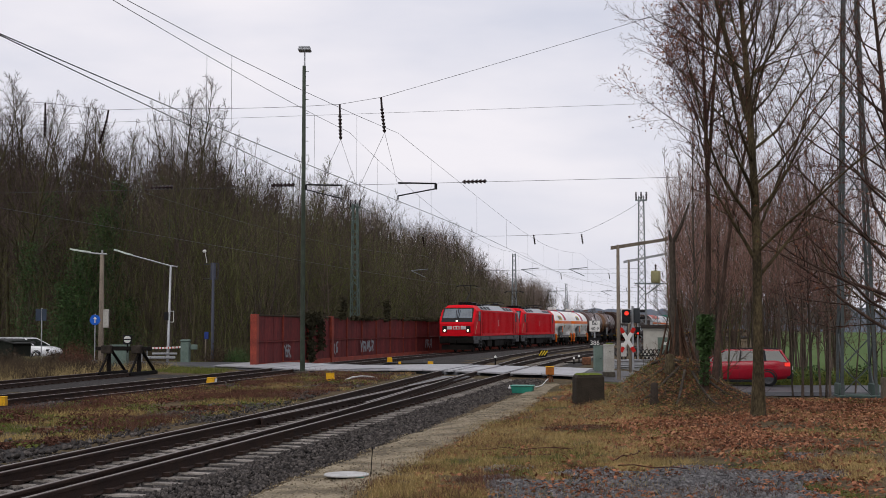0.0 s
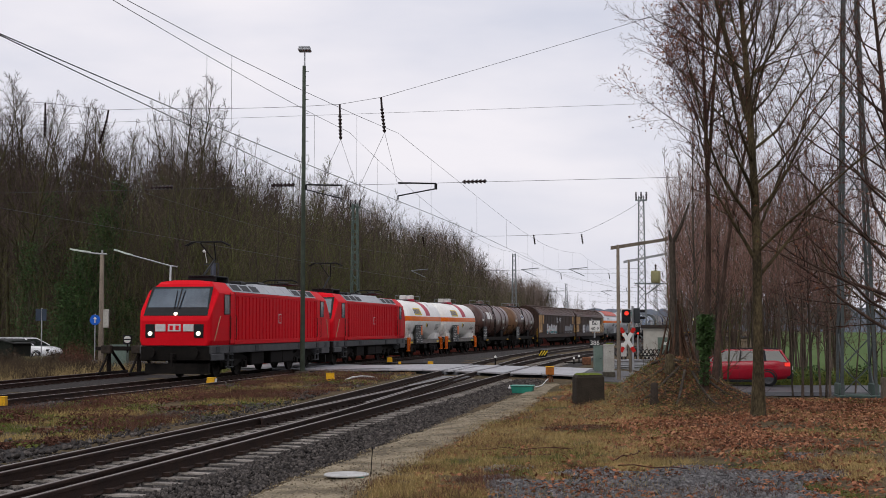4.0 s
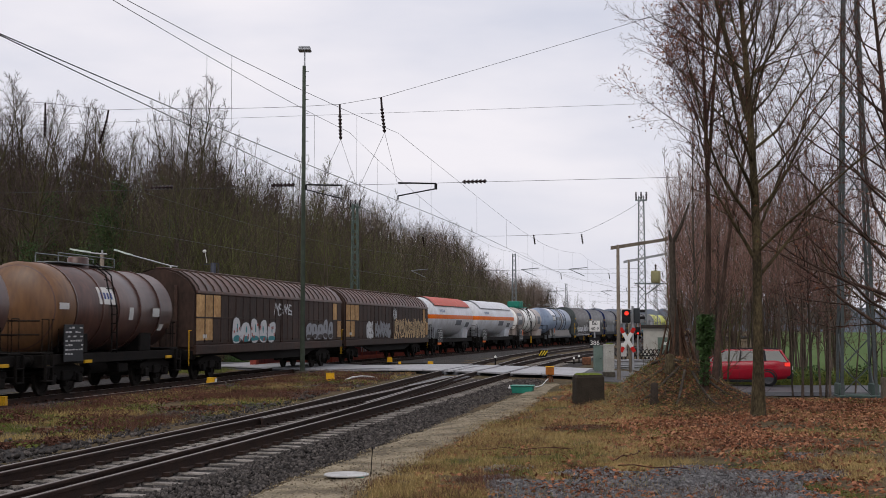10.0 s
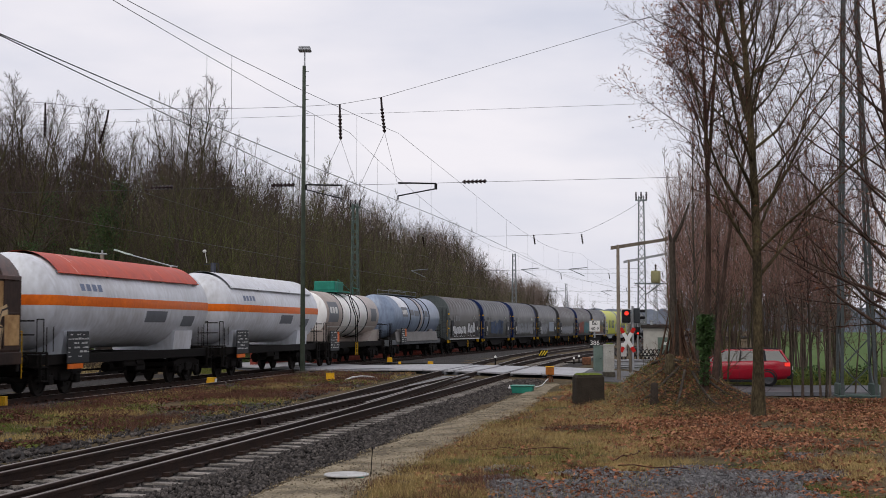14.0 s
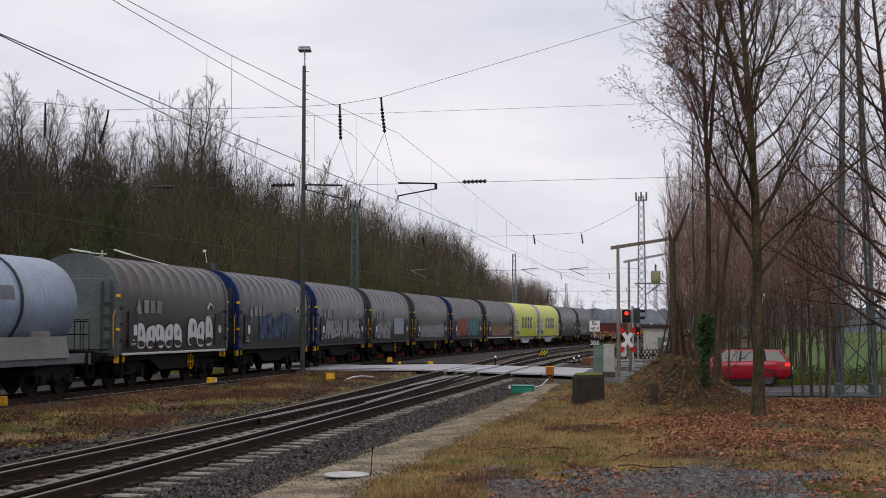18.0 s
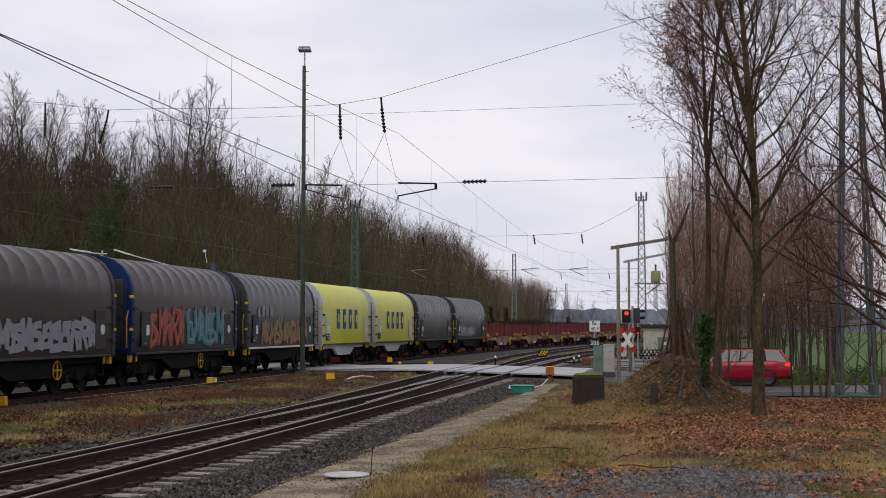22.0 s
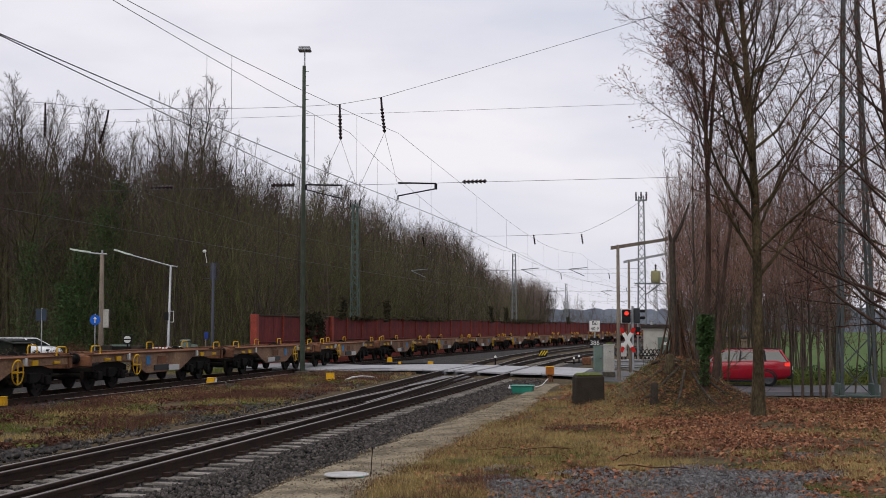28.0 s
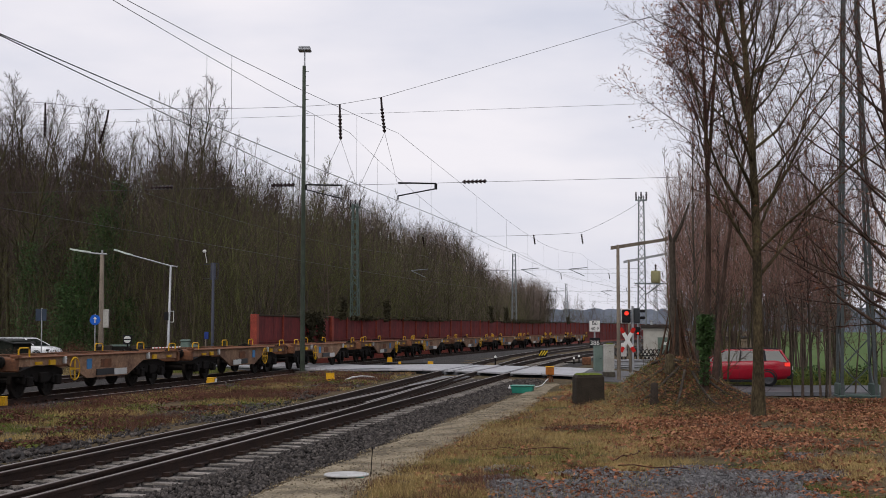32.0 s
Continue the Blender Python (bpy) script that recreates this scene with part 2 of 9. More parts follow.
class Geo:
    """Collects vertices and faces of one mesh."""

    def __init__(self):
        self.v, self.f, self.s = [], [], []

    def add(self, verts, faces, smooth=False):
        o = len(self.v)
        self.v.extend(tuple(p) for p in verts)
        self.f.extend(tuple(i + o for i in q) for q in faces)
        self.s.extend([smooth] * len(faces))
        return self

    def box(self, x0, x1, y0, y1, z0, z1, c=0.0, m=None):
        """A box with chamfered edges of width c."""
        x0, x1, y0, y1, z0, z1 = min(x0, x1), max(x0, x1), min(y0, y1), max(y0, y1), min(z0, z1), max(z0, z1)
        c = min(c, 0.45 * min(x1 - x0, y1 - y0, z1 - z0))
        if c <= 0:
            v = [(x, y, z) for x in (x0, x1) for y in (y0, y1) for z in (z0, z1)]
            f = [(0, 1, 3, 2), (4, 6, 7, 5), (0, 4, 5, 1), (2, 3, 7, 6), (0, 2, 6, 4), (1, 5, 7, 3)]
        else:
            v, idx = [], {}
            for i, x in enumerate((x0, x1)):
                for j, y in enumerate((y0, y1)):
                    for k, z in enumerate((z0, z1)):
                        sx, sy, sz = (c, -c)[i], (c, -c)[j], (c, -c)[k]
                        for a, p in enumerate(((x, y + sy, z + sz), (x + sx, y, z + sz), (x + sx, y + sy, z))):
                            idx[i, j, k, a] = len(v)
                            v.append(p)
            f = []
            for i in (0, 1):
                q = [idx[i, j, k, 0] for j, k in ((0, 0), (0, 1), (1, 1), (1, 0))]
                f.append(q if i == 0 else q[::-1])
                q = [idx[j, i, k, 1] for j, k in ((0, 0), (1, 0), (1, 1), (0, 1))]
                f.append(q if i == 0 else q[::-1])
                q = [idx[j, k, i, 2] for j, k in ((0, 0), (0, 1), (1, 1), (1, 0))]
                f.append(q if i == 0 else q[::-1])
            for i in (0, 1):
                for j in (0, 1):
                    f.append((idx[i, j, 0, 0], idx[i, j, 1, 0], idx[i, j, 1, 1], idx[i, j, 0, 1]))
                    f.append((idx[i, 0, j, 0], idx[i, 1, j, 0], idx[i, 1, j, 2], idx[i, 0, j, 2]))
                    f.append((idx[0, i, j, 1], idx[1, i, j, 1], idx[1, i, j, 2], idx[0, i, j, 2]))
                    for k in (0, 1):
                        f.append((idx[i, j, k, 0], idx[i, j, k, 1], idx[i, j, k, 2]))
        if m is not None:
            v = [m @ Vector(p) for p in v]
        return self.add(v, f)

    def cyl(self, p0, p1, r0, r1=None, n=10, caps=True, smooth=True):
        r1 = r0 if r1 is None else r1
        p0, p1 = Vector(p0), Vector(p1)
        d = (p1 - p0).normalized()
        a = d.orthogonal().normalized()
        b = d.cross(a)
        ring = [a * math.cos(2 * math.pi * i / n) + b * math.sin(2 * math.pi * i / n) for i in range(n)]
        lo, hi = [p0 + q * r0 for q in ring], [p1 + q * r1 for q in ring]
        self.add(lo + hi, [(i, (i + 1) % n, n + (i + 1) % n, n + i) for i in range(n)], smooth)
        if caps:
            self.add(lo, [tuple(range(n))[::-1]])
            self.add(hi, [tuple(range(n))])
        return self

    def tube(self, pts, r, n=6):
        for a, b in zip(pts, pts[1:]):
            self.cyl(a, b, r, n=n)
        return self

    def lathe(self, prof, n=24, axis="x", centre=(0, 0, 0), smooth=True):
        """prof: (along, radius) pairs turned about an axis."""
        cx, cy, cz = centre
        v = []
        for t, r in prof:
            for i in range(n):
                a = 2 * math.pi * i / n
                p = (t, r * math.cos(a), r * math.sin(a)) if axis == "x" else ((r * math.cos(a), t, r * math.sin(a)) if axis == "y" else (r * math.cos(a), r * math.sin(a), t))
                v.append((p[0] + cx, p[1] + cy, p[2] + cz))
        f = [(j * n + i, j * n + (i + 1) % n, (j + 1) * n + (i + 1) % n, (j + 1) * n + i) for j in range(len(prof) - 1) for i in range(n)]
        self.add(v, f, smooth)
        return self

    def loft(self, sections, closed=True, caps=True, smooth=False):
        """Sections: lists of equally many points."""
        n = len(sections[0])
        v = [p for s in sections for p in s]
        m = n if closed else n - 1
        f = [(j * n + i, j * n + (i + 1) % n, (j + 1) * n + (i + 1) % n, (j + 1) * n + i) for j in range(len(sections) - 1) for i in range(m)]
        self.add(v, f, smooth)
        if caps:
            self.add(sections[0], [tuple(range(n))[::-1]])
            self.add(sections[-1], [tuple(range(n))])
        return self

    def quad(self, a, b, c, d):
        return self.add([a, b, c, d], [(0, 1, 2, 3)])

    def mesh(self, name, material):
        me = bpy.data.meshes.new(name)
        me.from_pydata(self.v, [], self.f)
        me.polygons.foreach_set("use_smooth", self.s)
        if material:
            me.materials.append(material)
        me.update()
        return me


def part(name, geo, material, parent=None, label="", at=None, key=None):
    """Links one mesh object, under a thing or a part; key: share the mesh of an alike piece."""
    if key is not None and key in CACHE:
        me = CACHE[key]
    else:
        g = geo() if callable(geo) else geo
        me = g.mesh(name, material)
        if key is not None:
            CACHE[key] = me
    ob = new(name, me)
    ob.parent = parent
    if at is not None:
        ob.matrix_basis = at
    if label:
        ob["label"] = label
    return ob


def thing(name, label, category, at=None, group="", kind=""):
    ob = new(name)
    ob.empty_display_size = 0.2
    if at is not None:
        ob.matrix_basis = at
    return tagged(ob, label, category, group, kind)


# ---- the plan: everything is laid out along the main track ----
# s: metres along it, away from the camera; lat: metres to its right
TX, TY, TH, TK, TS, TL = -12.8015, 39.147, 0.17402, 2.2007e-3, 38.81, 38.94
SPEED = 14.7815


def track(s, lat=0.0):
    """x, y and heading (radians right of +y) on the line that runs lat beside the main track."""
    q, d, e = min(s, TS), min(max(s - TS, 0.0), TL), max(s - TS - TL, 0.0)
    t = TH + TK * d
    x = TX + math.sin(TH) * q + (math.cos(TH) - math.cos(t)) / TK + math.sin(t) * e
    y = TY + math.cos(TH) * q + (math.sin(t) - math.sin(TH)) / TK + math.cos(t) * e
    return x + lat * math.cos(t), y - lat * math.sin(t), t


def on_track(s, lat=0.0, z=0.0):
    x, y, t = track(s, lat)
    return pose(x, y, z, 0, 0, 90 - math.degrees(t))


def plan(x, y):
    """s and lat of a place."""
    s = (x - TX) * math.sin(TH) + (y - TY) * math.cos(TH)
    for _ in range(12):
        px, py, t = track(s)
        ds = (x - px) * math.sin(t) + (y - py) * math.cos(t)
        s += ds
        if abs(ds) < 1e-4:
            break
    px, py, t = track(s)
    return s, (x - px) * math.cos(t) - (y - py) * math.sin(t)


def smooth(a, b, x):
    t = min(max((x - a) / (b - a), 0.0), 1.0)
    return t * t * (3 - 2 * t)


def lat_q(s):
    """The branch track that leaves the right-hand track."""
    if s < -16:
        return 11.36
    if s < -2:
        return 11.36 - 0.044 / 28 * (s + 16) ** 2
    return max(11.36 - 0.044 / 28 * 196 - 0.0440 * (s + 2), 4.6)


LAT_P = 11.72
ROAD = [(52, -70), (47.5, -36), (44.8, -18), (38.8, -6.5), (30.4, 2.5), (22.2, 12.5), (19.6, 16.5), (18.2, 21), (18.6, 26), (20.5, 36), (26, 60), (40, 140)]


def road_s(lat):
    """s of the road's middle at lat."""
    for (s0, l0), (s1, l1) in zip(ROAD, ROAD[1:]):
        if lat <= l1:
            return s0 + (s1 - s0) * (lat - l0) / (l1 - l0)
    return ROAD[-1][0]


def road_z(lat):
    if lat < 11:
        return -0.012 + 0.2 * smooth(2, 9, lat) - 0.1 * smooth(-4, -16, lat)
    return 0.188 - 0.52 * smooth(14.5, 22, lat)


def ground_z(x, y):
    s, lat = plan(x, y)
    z = -0.24 + 0.27 * smooth(2.3, 4.0, lat) - 0.05 * smooth(-3, -6, lat)
    z -= 0.05 * smooth(8.6, 9.6, lat) * (1 - smooth(13.6, 15.0, lat))
    z += 0.10 * smooth(14.3, 17, lat) * (1 - smooth(20, 40, s))
    # the verge where the trees stand, and the mound about their roots
    z += 0.10 * smooth(16, 22, lat) * (1 - smooth(-2, 8, s))
    z += 1.12 * math.exp(-((x - 5.6) / 1.2) ** 2 - ((y - 33.6) / 2.3) ** 2)
    # land falls to the road and the field
    fall = smooth(16, 21, lat) * smooth(-2, 7.5, s)
    z -= 0.78 * fall
    z -= 0.35 * smooth(30, 60, lat)
    far = smooth(120, 400, math.hypot(x, y))
    z -= 0.3 * far
    # the bed of the road
    ds = abs(s - road_s(lat))
    if ds < 9:
        w = 1 - smooth(4.6, 7.5, ds)
        z = z * (1 - w) + (road_z(lat) - 0.16) * w
    z += 0.05 * noise.noise((x * 0.45, y * 0.45, 0)) + 0.02 * noise.noise((x * 1.7, y * 1.7, 3))
    return z
# ---- ground ----
def graded(lo, hi, fine_lo, fine_hi, step, grow):
    out = [fine_lo]
    while out[-1] < fine_hi:
        out.append(out[-1] + step)
    d = step
    while out[-1] < hi:
        d *= grow
        out.append(out[-1] + d)
    d = step
    left = [fine_lo]
    while left[-1] > lo:
        d *= grow
        left.append(left[-1] - d)
    return left[:0:-1] + out


def build_ground():
    xs, ys = graded(-900, 900, -19, 19, 0.5, 1.14), graded(-60, 2600, 11, 82, 0.55, 1.12)
    g = Geo()
    v = [(x, y, ground_z(x, y)) for y in ys for x in xs]
    n = len(xs)
    f = [(j * n + i, j * n + i + 1, (j + 1) * n + i + 1, (j + 1) * n + i) for j in range(len(ys) - 1) for i in range(n - 1)]
    g.add(v, f, True)
    ob = part("ground", g, SOIL)
    return tagged(ob, "rough verge of dead grass, soil and leaf litter", "ground", kind="structure")


ground = build_ground()


def strip(name, s0, s1, step, edges, material, label, category, thick=0.1):
    """A band of ground laid over the sheet: edges(s) gives (lat, z) points across."""
    g, k = Geo(), int((s1 - s0) / step)
    sec = []
    for i in range(k + 1):
        s = s0 + (s1 - s0) * i / k
        row = []
        for lat, z in edges(s):
            x, y, _ = track(s, lat)
            row.append((x, y, z + 0.012 * noise.noise((x * 2.1, y * 2.1, 5))))
        sec.append(row)
    g.loft(sec, closed=False, caps=False, smooth=True)
    return tagged(part(name, g, material), label, category, kind="structure")


strip("ballast_main", -45, 420, 1.5, lambda s: [(-3.1, -0.42), (-2.1, -0.19), (0, -0.17), (2.1, -0.19), (3.0, -0.30)], BALLAST, "dark grey ballast bed of the main track", "ballast")
strip("ballast_right", -45, 300, 1.5, lambda s: [(min(9.6, lat_q(s) - 2.2), -0.16), (min(10.2, lat_q(s) - 1.5), -0.01), (11.7, 0.0), (13.3, -0.005), (14.2, 0.0), (14.9, -0.09)], BALLAST, "dark grey ballast bed of the turnout tracks", "ballast")


def build_sand():
    g, sec = Geo(), []
    for i in range(80):
        s = -34 + 0.56 * i
        w = 1.55 - 0.85 * smooth(-8, 8, s)
        row = []
        for j in range(7):
            lat = 14.28 + 0.3 * smooth(-12, -2, s) + 0.16 * noise.noise((s * 0.9, j * 0.3, 8)) + w * (j / 6) * 0.95
            x, y, _ = track(s, lat)
            row.append((x, y, ground_z(x, y) + 0.045 - (0.07 if j in (0, 6) else 0)))
        sec.append(row)
    g.loft(sec, closed=False, caps=False, smooth=True)
    return tagged(part("service_path", g, SAND), "pale sandy path beside the ballast shoulder", "path", kind="structure")


build_sand()
strip("ballast_shoulder", -45, 30.5, 0.8, lambda s: [(2.2, -0.20), (2.9, -0.08), (3.5, 0.035), (4.3, 0.02)], BALLAST, "dark stony shoulder of the main track", "ballast")
strip("ballast_margin", -45, 24, 0.8, lambda s: [(lat_q(s) - 3.5, -0.01), (lat_q(s) - 2.7, 0.045), (lat_q(s) - 2.1, 0.02), (lat_q(s) - 1.9, -0.06)], BALLAST, "dark stony margin of the branch track", "ballast")
strip("ballast_middle", 36.5, 190, 1.5, lambda s: [(2.9, -0.10), (3.4, 0.075), (3.45 + 0.5 * max(0.3, lat_q(s) - 5.1), 0.085), (max(4.2, lat_q(s) - 1.45), 0.03), (max(4.6, lat_q(s) - 1.2), -0.03)], BALLAST, "dark ballast between the tracks beyond the crossing", "ballast")


def build_field():
    g = Geo()
    v, f = [], []
    xs, ys = [16 + 14 * i for i in range(60)], [70 + 22 * j for j in range(50)]
    for y in ys:
        for x in xs:
            xx = x + max(0, (y - 70)) * 0.245
            v.append((xx, y, ground_z(xx, y) + 0.12))
    n = len(xs)
    f = [(j * n + i, j * n + i + 1, (j + 1) * n + i + 1, (j + 1) * n + i) for j in range(len(ys) - 1) for i in range(n - 1)]
    g.add(v, f, True)
    return tagged(part("field", g, FIELD), "green winter field beyond the road", "field", kind="structure")


build_field()


# ---- rails and sleepers ----
PROFILE = [(-0.075, -0.172), (0.075, -0.172), (0.072, -0.16), (0.012, -0.145), (0.009, -0.05), (0.034, -0.04), (0.035, -0.008), (0.028, -0.001), (-0.028, -0.001), (-0.035, -0.008), (-0.034, -0.04), (-0.009, -0.05), (-0.012, -0.145), (-0.072, -0.16)]


def lat_s(s):
    """The siding that ends at the buffer stop."""
    return -4.9 - 1.5 * smooth(-10, 24, s)


def rail(parent, fn, z, s0, s1, step=2.0):
    k = max(2, int((s1 - s0) / step))
    body, head = [], []
    for i in range(k + 1):
        s = s0 + (s1 - s0) * i / k
        lat = fn(s)
        x, y, t = track(s, lat)
        c, d = math.cos(t), -math.sin(t)
        body.append([(x + a * c, y + a * d, z + b) for a, b in PROFILE])
        head.append([(x + a * c, y + a * d, z + b) for a, b in ((-0.026, -0.001), (-0.02, 0.004), (0.02, 0.004), (0.026, -0.001))])
    r = part("rail", Geo().loft(body), RAIL, parent)
    part("running_surface", Geo().loft(head, closed=False), RAIL_TOP, r, "worn bright running surface")
    return r


def sleeper_geo(half):
    g = Geo()
    g.loft([[(x, -0.12, -0.2), (x, 0.12, -0.2), (x, 0.085, h), (x, -0.085, h)] for x, h in ((-half, -0.02), (-0.45, 0.0), (-0.3, -0.03), (0.3, -0.03), (0.45, 0.0), (half, -0.02))])
    return g


def clip_geo():
    g = Geo()
    for sx in (-1, 1):
        for e in (-0.13, 0.13):
            g.box(sx * 0.75 + e - 0.05, sx * 0.75 + e + 0.05, -0.07, 0.07, 0.0, 0.05)
    return g


def lay_track(name, label, centre, z, s0, s1, sleepers, material, half=1.3, key="s", extra=()):
    t = thing(name, label, "railway track", kind="structure")
    for off in (-0.7525, 0.7525):
        rail(t, lambda s, o=off: centre(s) + o, z, s0, s1)
    for s_a, s_b, fn in extra:
        rail(t, fn, z, s_a, s_b, 1.0)
    s = sleepers[0]
    while s < sleepers[1]:
        x, y, a = track(s, centre(s))
        m = pose(x, y, z - 0.168, 0, 0, -math.degrees(a) + random.uniform(-0.6, 0.6))
        sl = part("sleeper", lambda: sleeper_geo(half), material, t, at=m, key="sleeper" + key)
        part("rail_clip", clip_geo, RAIL, sl, key="clips")
        s += 0.62
    return t


lay_track("railway_track", "main railway track with dark sleepers and worn rails", lambda s: 0.0, 0.0, -45, 420, (-14, 75), SLEEPER_W, key="w")
lay_track("railway_track", "second railway track with pale concrete sleepers", lambda s: LAT_P, 0.2, -45, 300, (-27, 62), SLEEPER, half=1.31, key="c")
lay_track("railway_track", "branch railway track leaving at a turnout", lat_q, 0.2, -45, 160, (2, 62), SLEEPER_W, key="w",
          extra=[(-10, 4, lambda s: LAT_P - 0.64), (-4, 7, lambda s: lat_q(s) + 0.64)])
lay_track("railway_track", "rusty siding that ends at a buffer stop", lat_s, -0.06, -45, 23.5, (-6, 23), SLEEPER_W, key="w")
strip("ballast_siding", -45, 26, 1.5, lambda s: [(lat_s(s) - 2.0, -0.42), (lat_s(s) - 1.3, -0.235), (lat_s(s) + 1.3, -0.235), (-3.05, -0.235), (-2.5, -0.25)], BALLAST, "grey ballast of the short siding", "ballast")


def build_loose_rail():
    t = thing("loose_rail", "rusty old rail lying beside the main track", "rail")
    r = rail(t, lambda s: 3.34 + 0.018 * s, 0.13, -2.5, 17.5)
    r["label"] = "brown rusty rail bar"


build_loose_rail()


def build_switch():
    """Slide plates and plank covers in the turnout."""
    t = thing("turnout_cover", "grey plates between the rails of the turnout", "cover plate", kind="structure")
    for i in range(9):
        s = 8.5 + 0.95 * i
        lat = (lat_q(s) + 0.75 + LAT_P - 0.75) / 2 - 0.35
        x, y, a = track(s, lat)
        w = max(0.25, (LAT_P - lat_q(s)) * 0.35)
        part("plate", Geo().box(-w, w, -0.45, 0.45, -0.06, 0.0, 0.01), mat("turnout_plate", (0.20, 0.20, 0.205), (0.11, 0.108, 0.108), 0.7, scale=3, fine=30, bump=0.2, vary=0.2), t, at=pose(x, y, 0.12, 0, 0, -math.degrees(a)))


build_switch()


# ---- the road and the level crossing ----
def build_road():
    sec = []
    pts = []
    lat = -39.0
    while lat < 130:
        s = road_s(lat)
        x, y, _ = track(s, lat)
        pts.append((x, y, road_z(lat)))
        lat += 1.5
    for i, (x, y, z) in enumerate(pts):
        a, b = pts[max(i - 1, 0)], pts[min(i + 1, len(pts) - 1)]
        dx, dy = b[0] - a[0], b[1] - a[1]
        d = math.hypot(dx, dy)
        nx, ny = -dy / d, dx / d
        sec.append([(x + nx * o, y + ny * o, z + h) for o, h in ((-3.3, -0.15), (-3.1, -0.02), (0, 0.02), (3.1, -0.02), (3.3, -0.15))])
    return tagged(part("road", Geo().loft(sec, closed=False, caps=False), ASPHALT), "damp grey asphalt road over the level crossing", "road", kind="structure")


build_road()


def build_deck():
    """Concrete panels between and beside the rails."""
    t = thing("level_crossing_deck", "pale concrete panels of the level crossing", "crossing deck", kind="structure")
    rows = [(-5.2, -2.7), (-2.65, -0.86), (-0.66, 0.66), (0.86, 2.65), (2.7, 4.6), (4.65, 6.6), (6.65, 8.35)]
    for l0, l1 in rows + [(8.4, 9.35), (9.5, 9.9), (10.05, 10.85), (11.1, 12.36), (12.6, 13.9), (13.95, 15.4)]:
        for i in range(6):
            a = -4.45 + 8.9 * i / 6
            b = a + 8.9 / 6 - 0.02
            q = []
            for lat, o in ((l0, a), (l1, a), (l1, b), (l0, b)):
                x, y, _ = track(road_s(lat) + o, lat)
                q.append((x, y, road_z(lat) + 0.035))
            g = Geo().loft([[(x, y, z - 0.06) for x, y, z in q], [(x, y, z) for x, y, z in q]])
            part("panel", g, DECK, t)


build_deck()


# ---- the long rust-red wall behind the main track ----
def wall_lat(s):
    return -3.4


def build_wall():
    t = thing("long_steel_wall", "long rust-red steel sheet wall with orange posts and ivy", "wall", kind="structure")
    stops = [34.6, 39.8, 44.9, 50.1]
    while stops[-1] < 330:
        stops.append(stops[-1] + 3.8)
    top, base = 2.68, -0.2
    for i, (s, nxt) in enumerate(zip(stops, stops[1:])):
        w = nxt - s
        (x0, y0, _), (x1, y1, _) = track(s, wall_lat(s)), track(s + w, wall_lat(s + w))
        L = math.hypot(x1 - x0, y1 - y0)
        m = pose(x0, y0, 0, 0, 0, math.degrees(math.atan2(y1 - y0, x1 - x0)))
        for z0, z1, yy in ((base + 0.25, 1.25, 0.0), (1.27, top - 0.06 * (i % 2), 0.03)):
            g = Geo().box(0.06, L - 0.06, yy, yy + 0.10, z0, z1, 0.012)
            if s < 110:
                for j in (1, 2):
                    g.box(L * j / 3 - 0.012, L * j / 3 + 0.012, yy - 0.008, yy, z0 + 0.02, z1 - 0.02, 0.003)
            part("panel", g, WALL_R, t, at=m)
        part("ledge", Geo().box(0.06, L - 0.06, -0.08, 0.02, 1.19, 1.262, 0.01), WALL_R, t, at=m)
        part("plinth", Geo().box(0.03, L - 0.03, -0.06, 0.14, base - 0.2, base + 0.245, 0.015), WALL_O, t, at=m)
        broad = i == 0 or i == 3
        g = Geo().box(-0.20 if broad else -0.035, 0.20 if broad else 0.035, -0.16 if broad else -0.07, 0.2, base - 0.2, top + 0.06, 0.012)
        part("post", g, WALL_O, t, "broad bright orange post" if broad else "", at=m)
        part("coping", Geo().box(0.0, L, -0.04, 0.18, top - 0.05, top + 0.05, 0.02), COPING, t, at=m)


build_wall()


# ---- masts, poles and overhead line ----
def lattice(geo, p, h, w0, w1, bays, bar=0.03, leg=0.05):
    """Four legs with crossed bars, standing at p."""
    x, y, z = p
    corners = lambda k: [(x + sx * (w0 + (w1 - w0) * k) / 2, y + sy * (w0 + (w1 - w0) * k) / 2, z + h * k) for sx, sy in ((-1, -1), (1, -1), (1, 1), (-1, 1))]
    for a, b in zip(corners(0), corners(1)):
        geo.cyl(a, b, leg, n=4, smooth=False)
    for i in range(bays):
        lo, hi = corners(i / bays), corners((i + 1) / bays)
        for j in range(4):
            q = (j + 1) % 4
            if (i + j) % 2:
                geo.cyl(lo[j], hi[q], bar, n=4, smooth=False)
            else:
                geo.cyl(lo[q], hi[j], bar, n=4, smooth=False)
    return geo


def insulator(geo, a, b, r=0.07, discs=6):
    a, b = Vector(a), Vector(b)
    geo.cyl(a, b, r * 0.4, n=8)
    for i in range(discs):
        c = a.lerp(b, (i + 0.5) / discs)
        d = (b - a).normalized() * 0.03
        geo.cyl(c - d, c + d, r, r * 0.6, n=10)


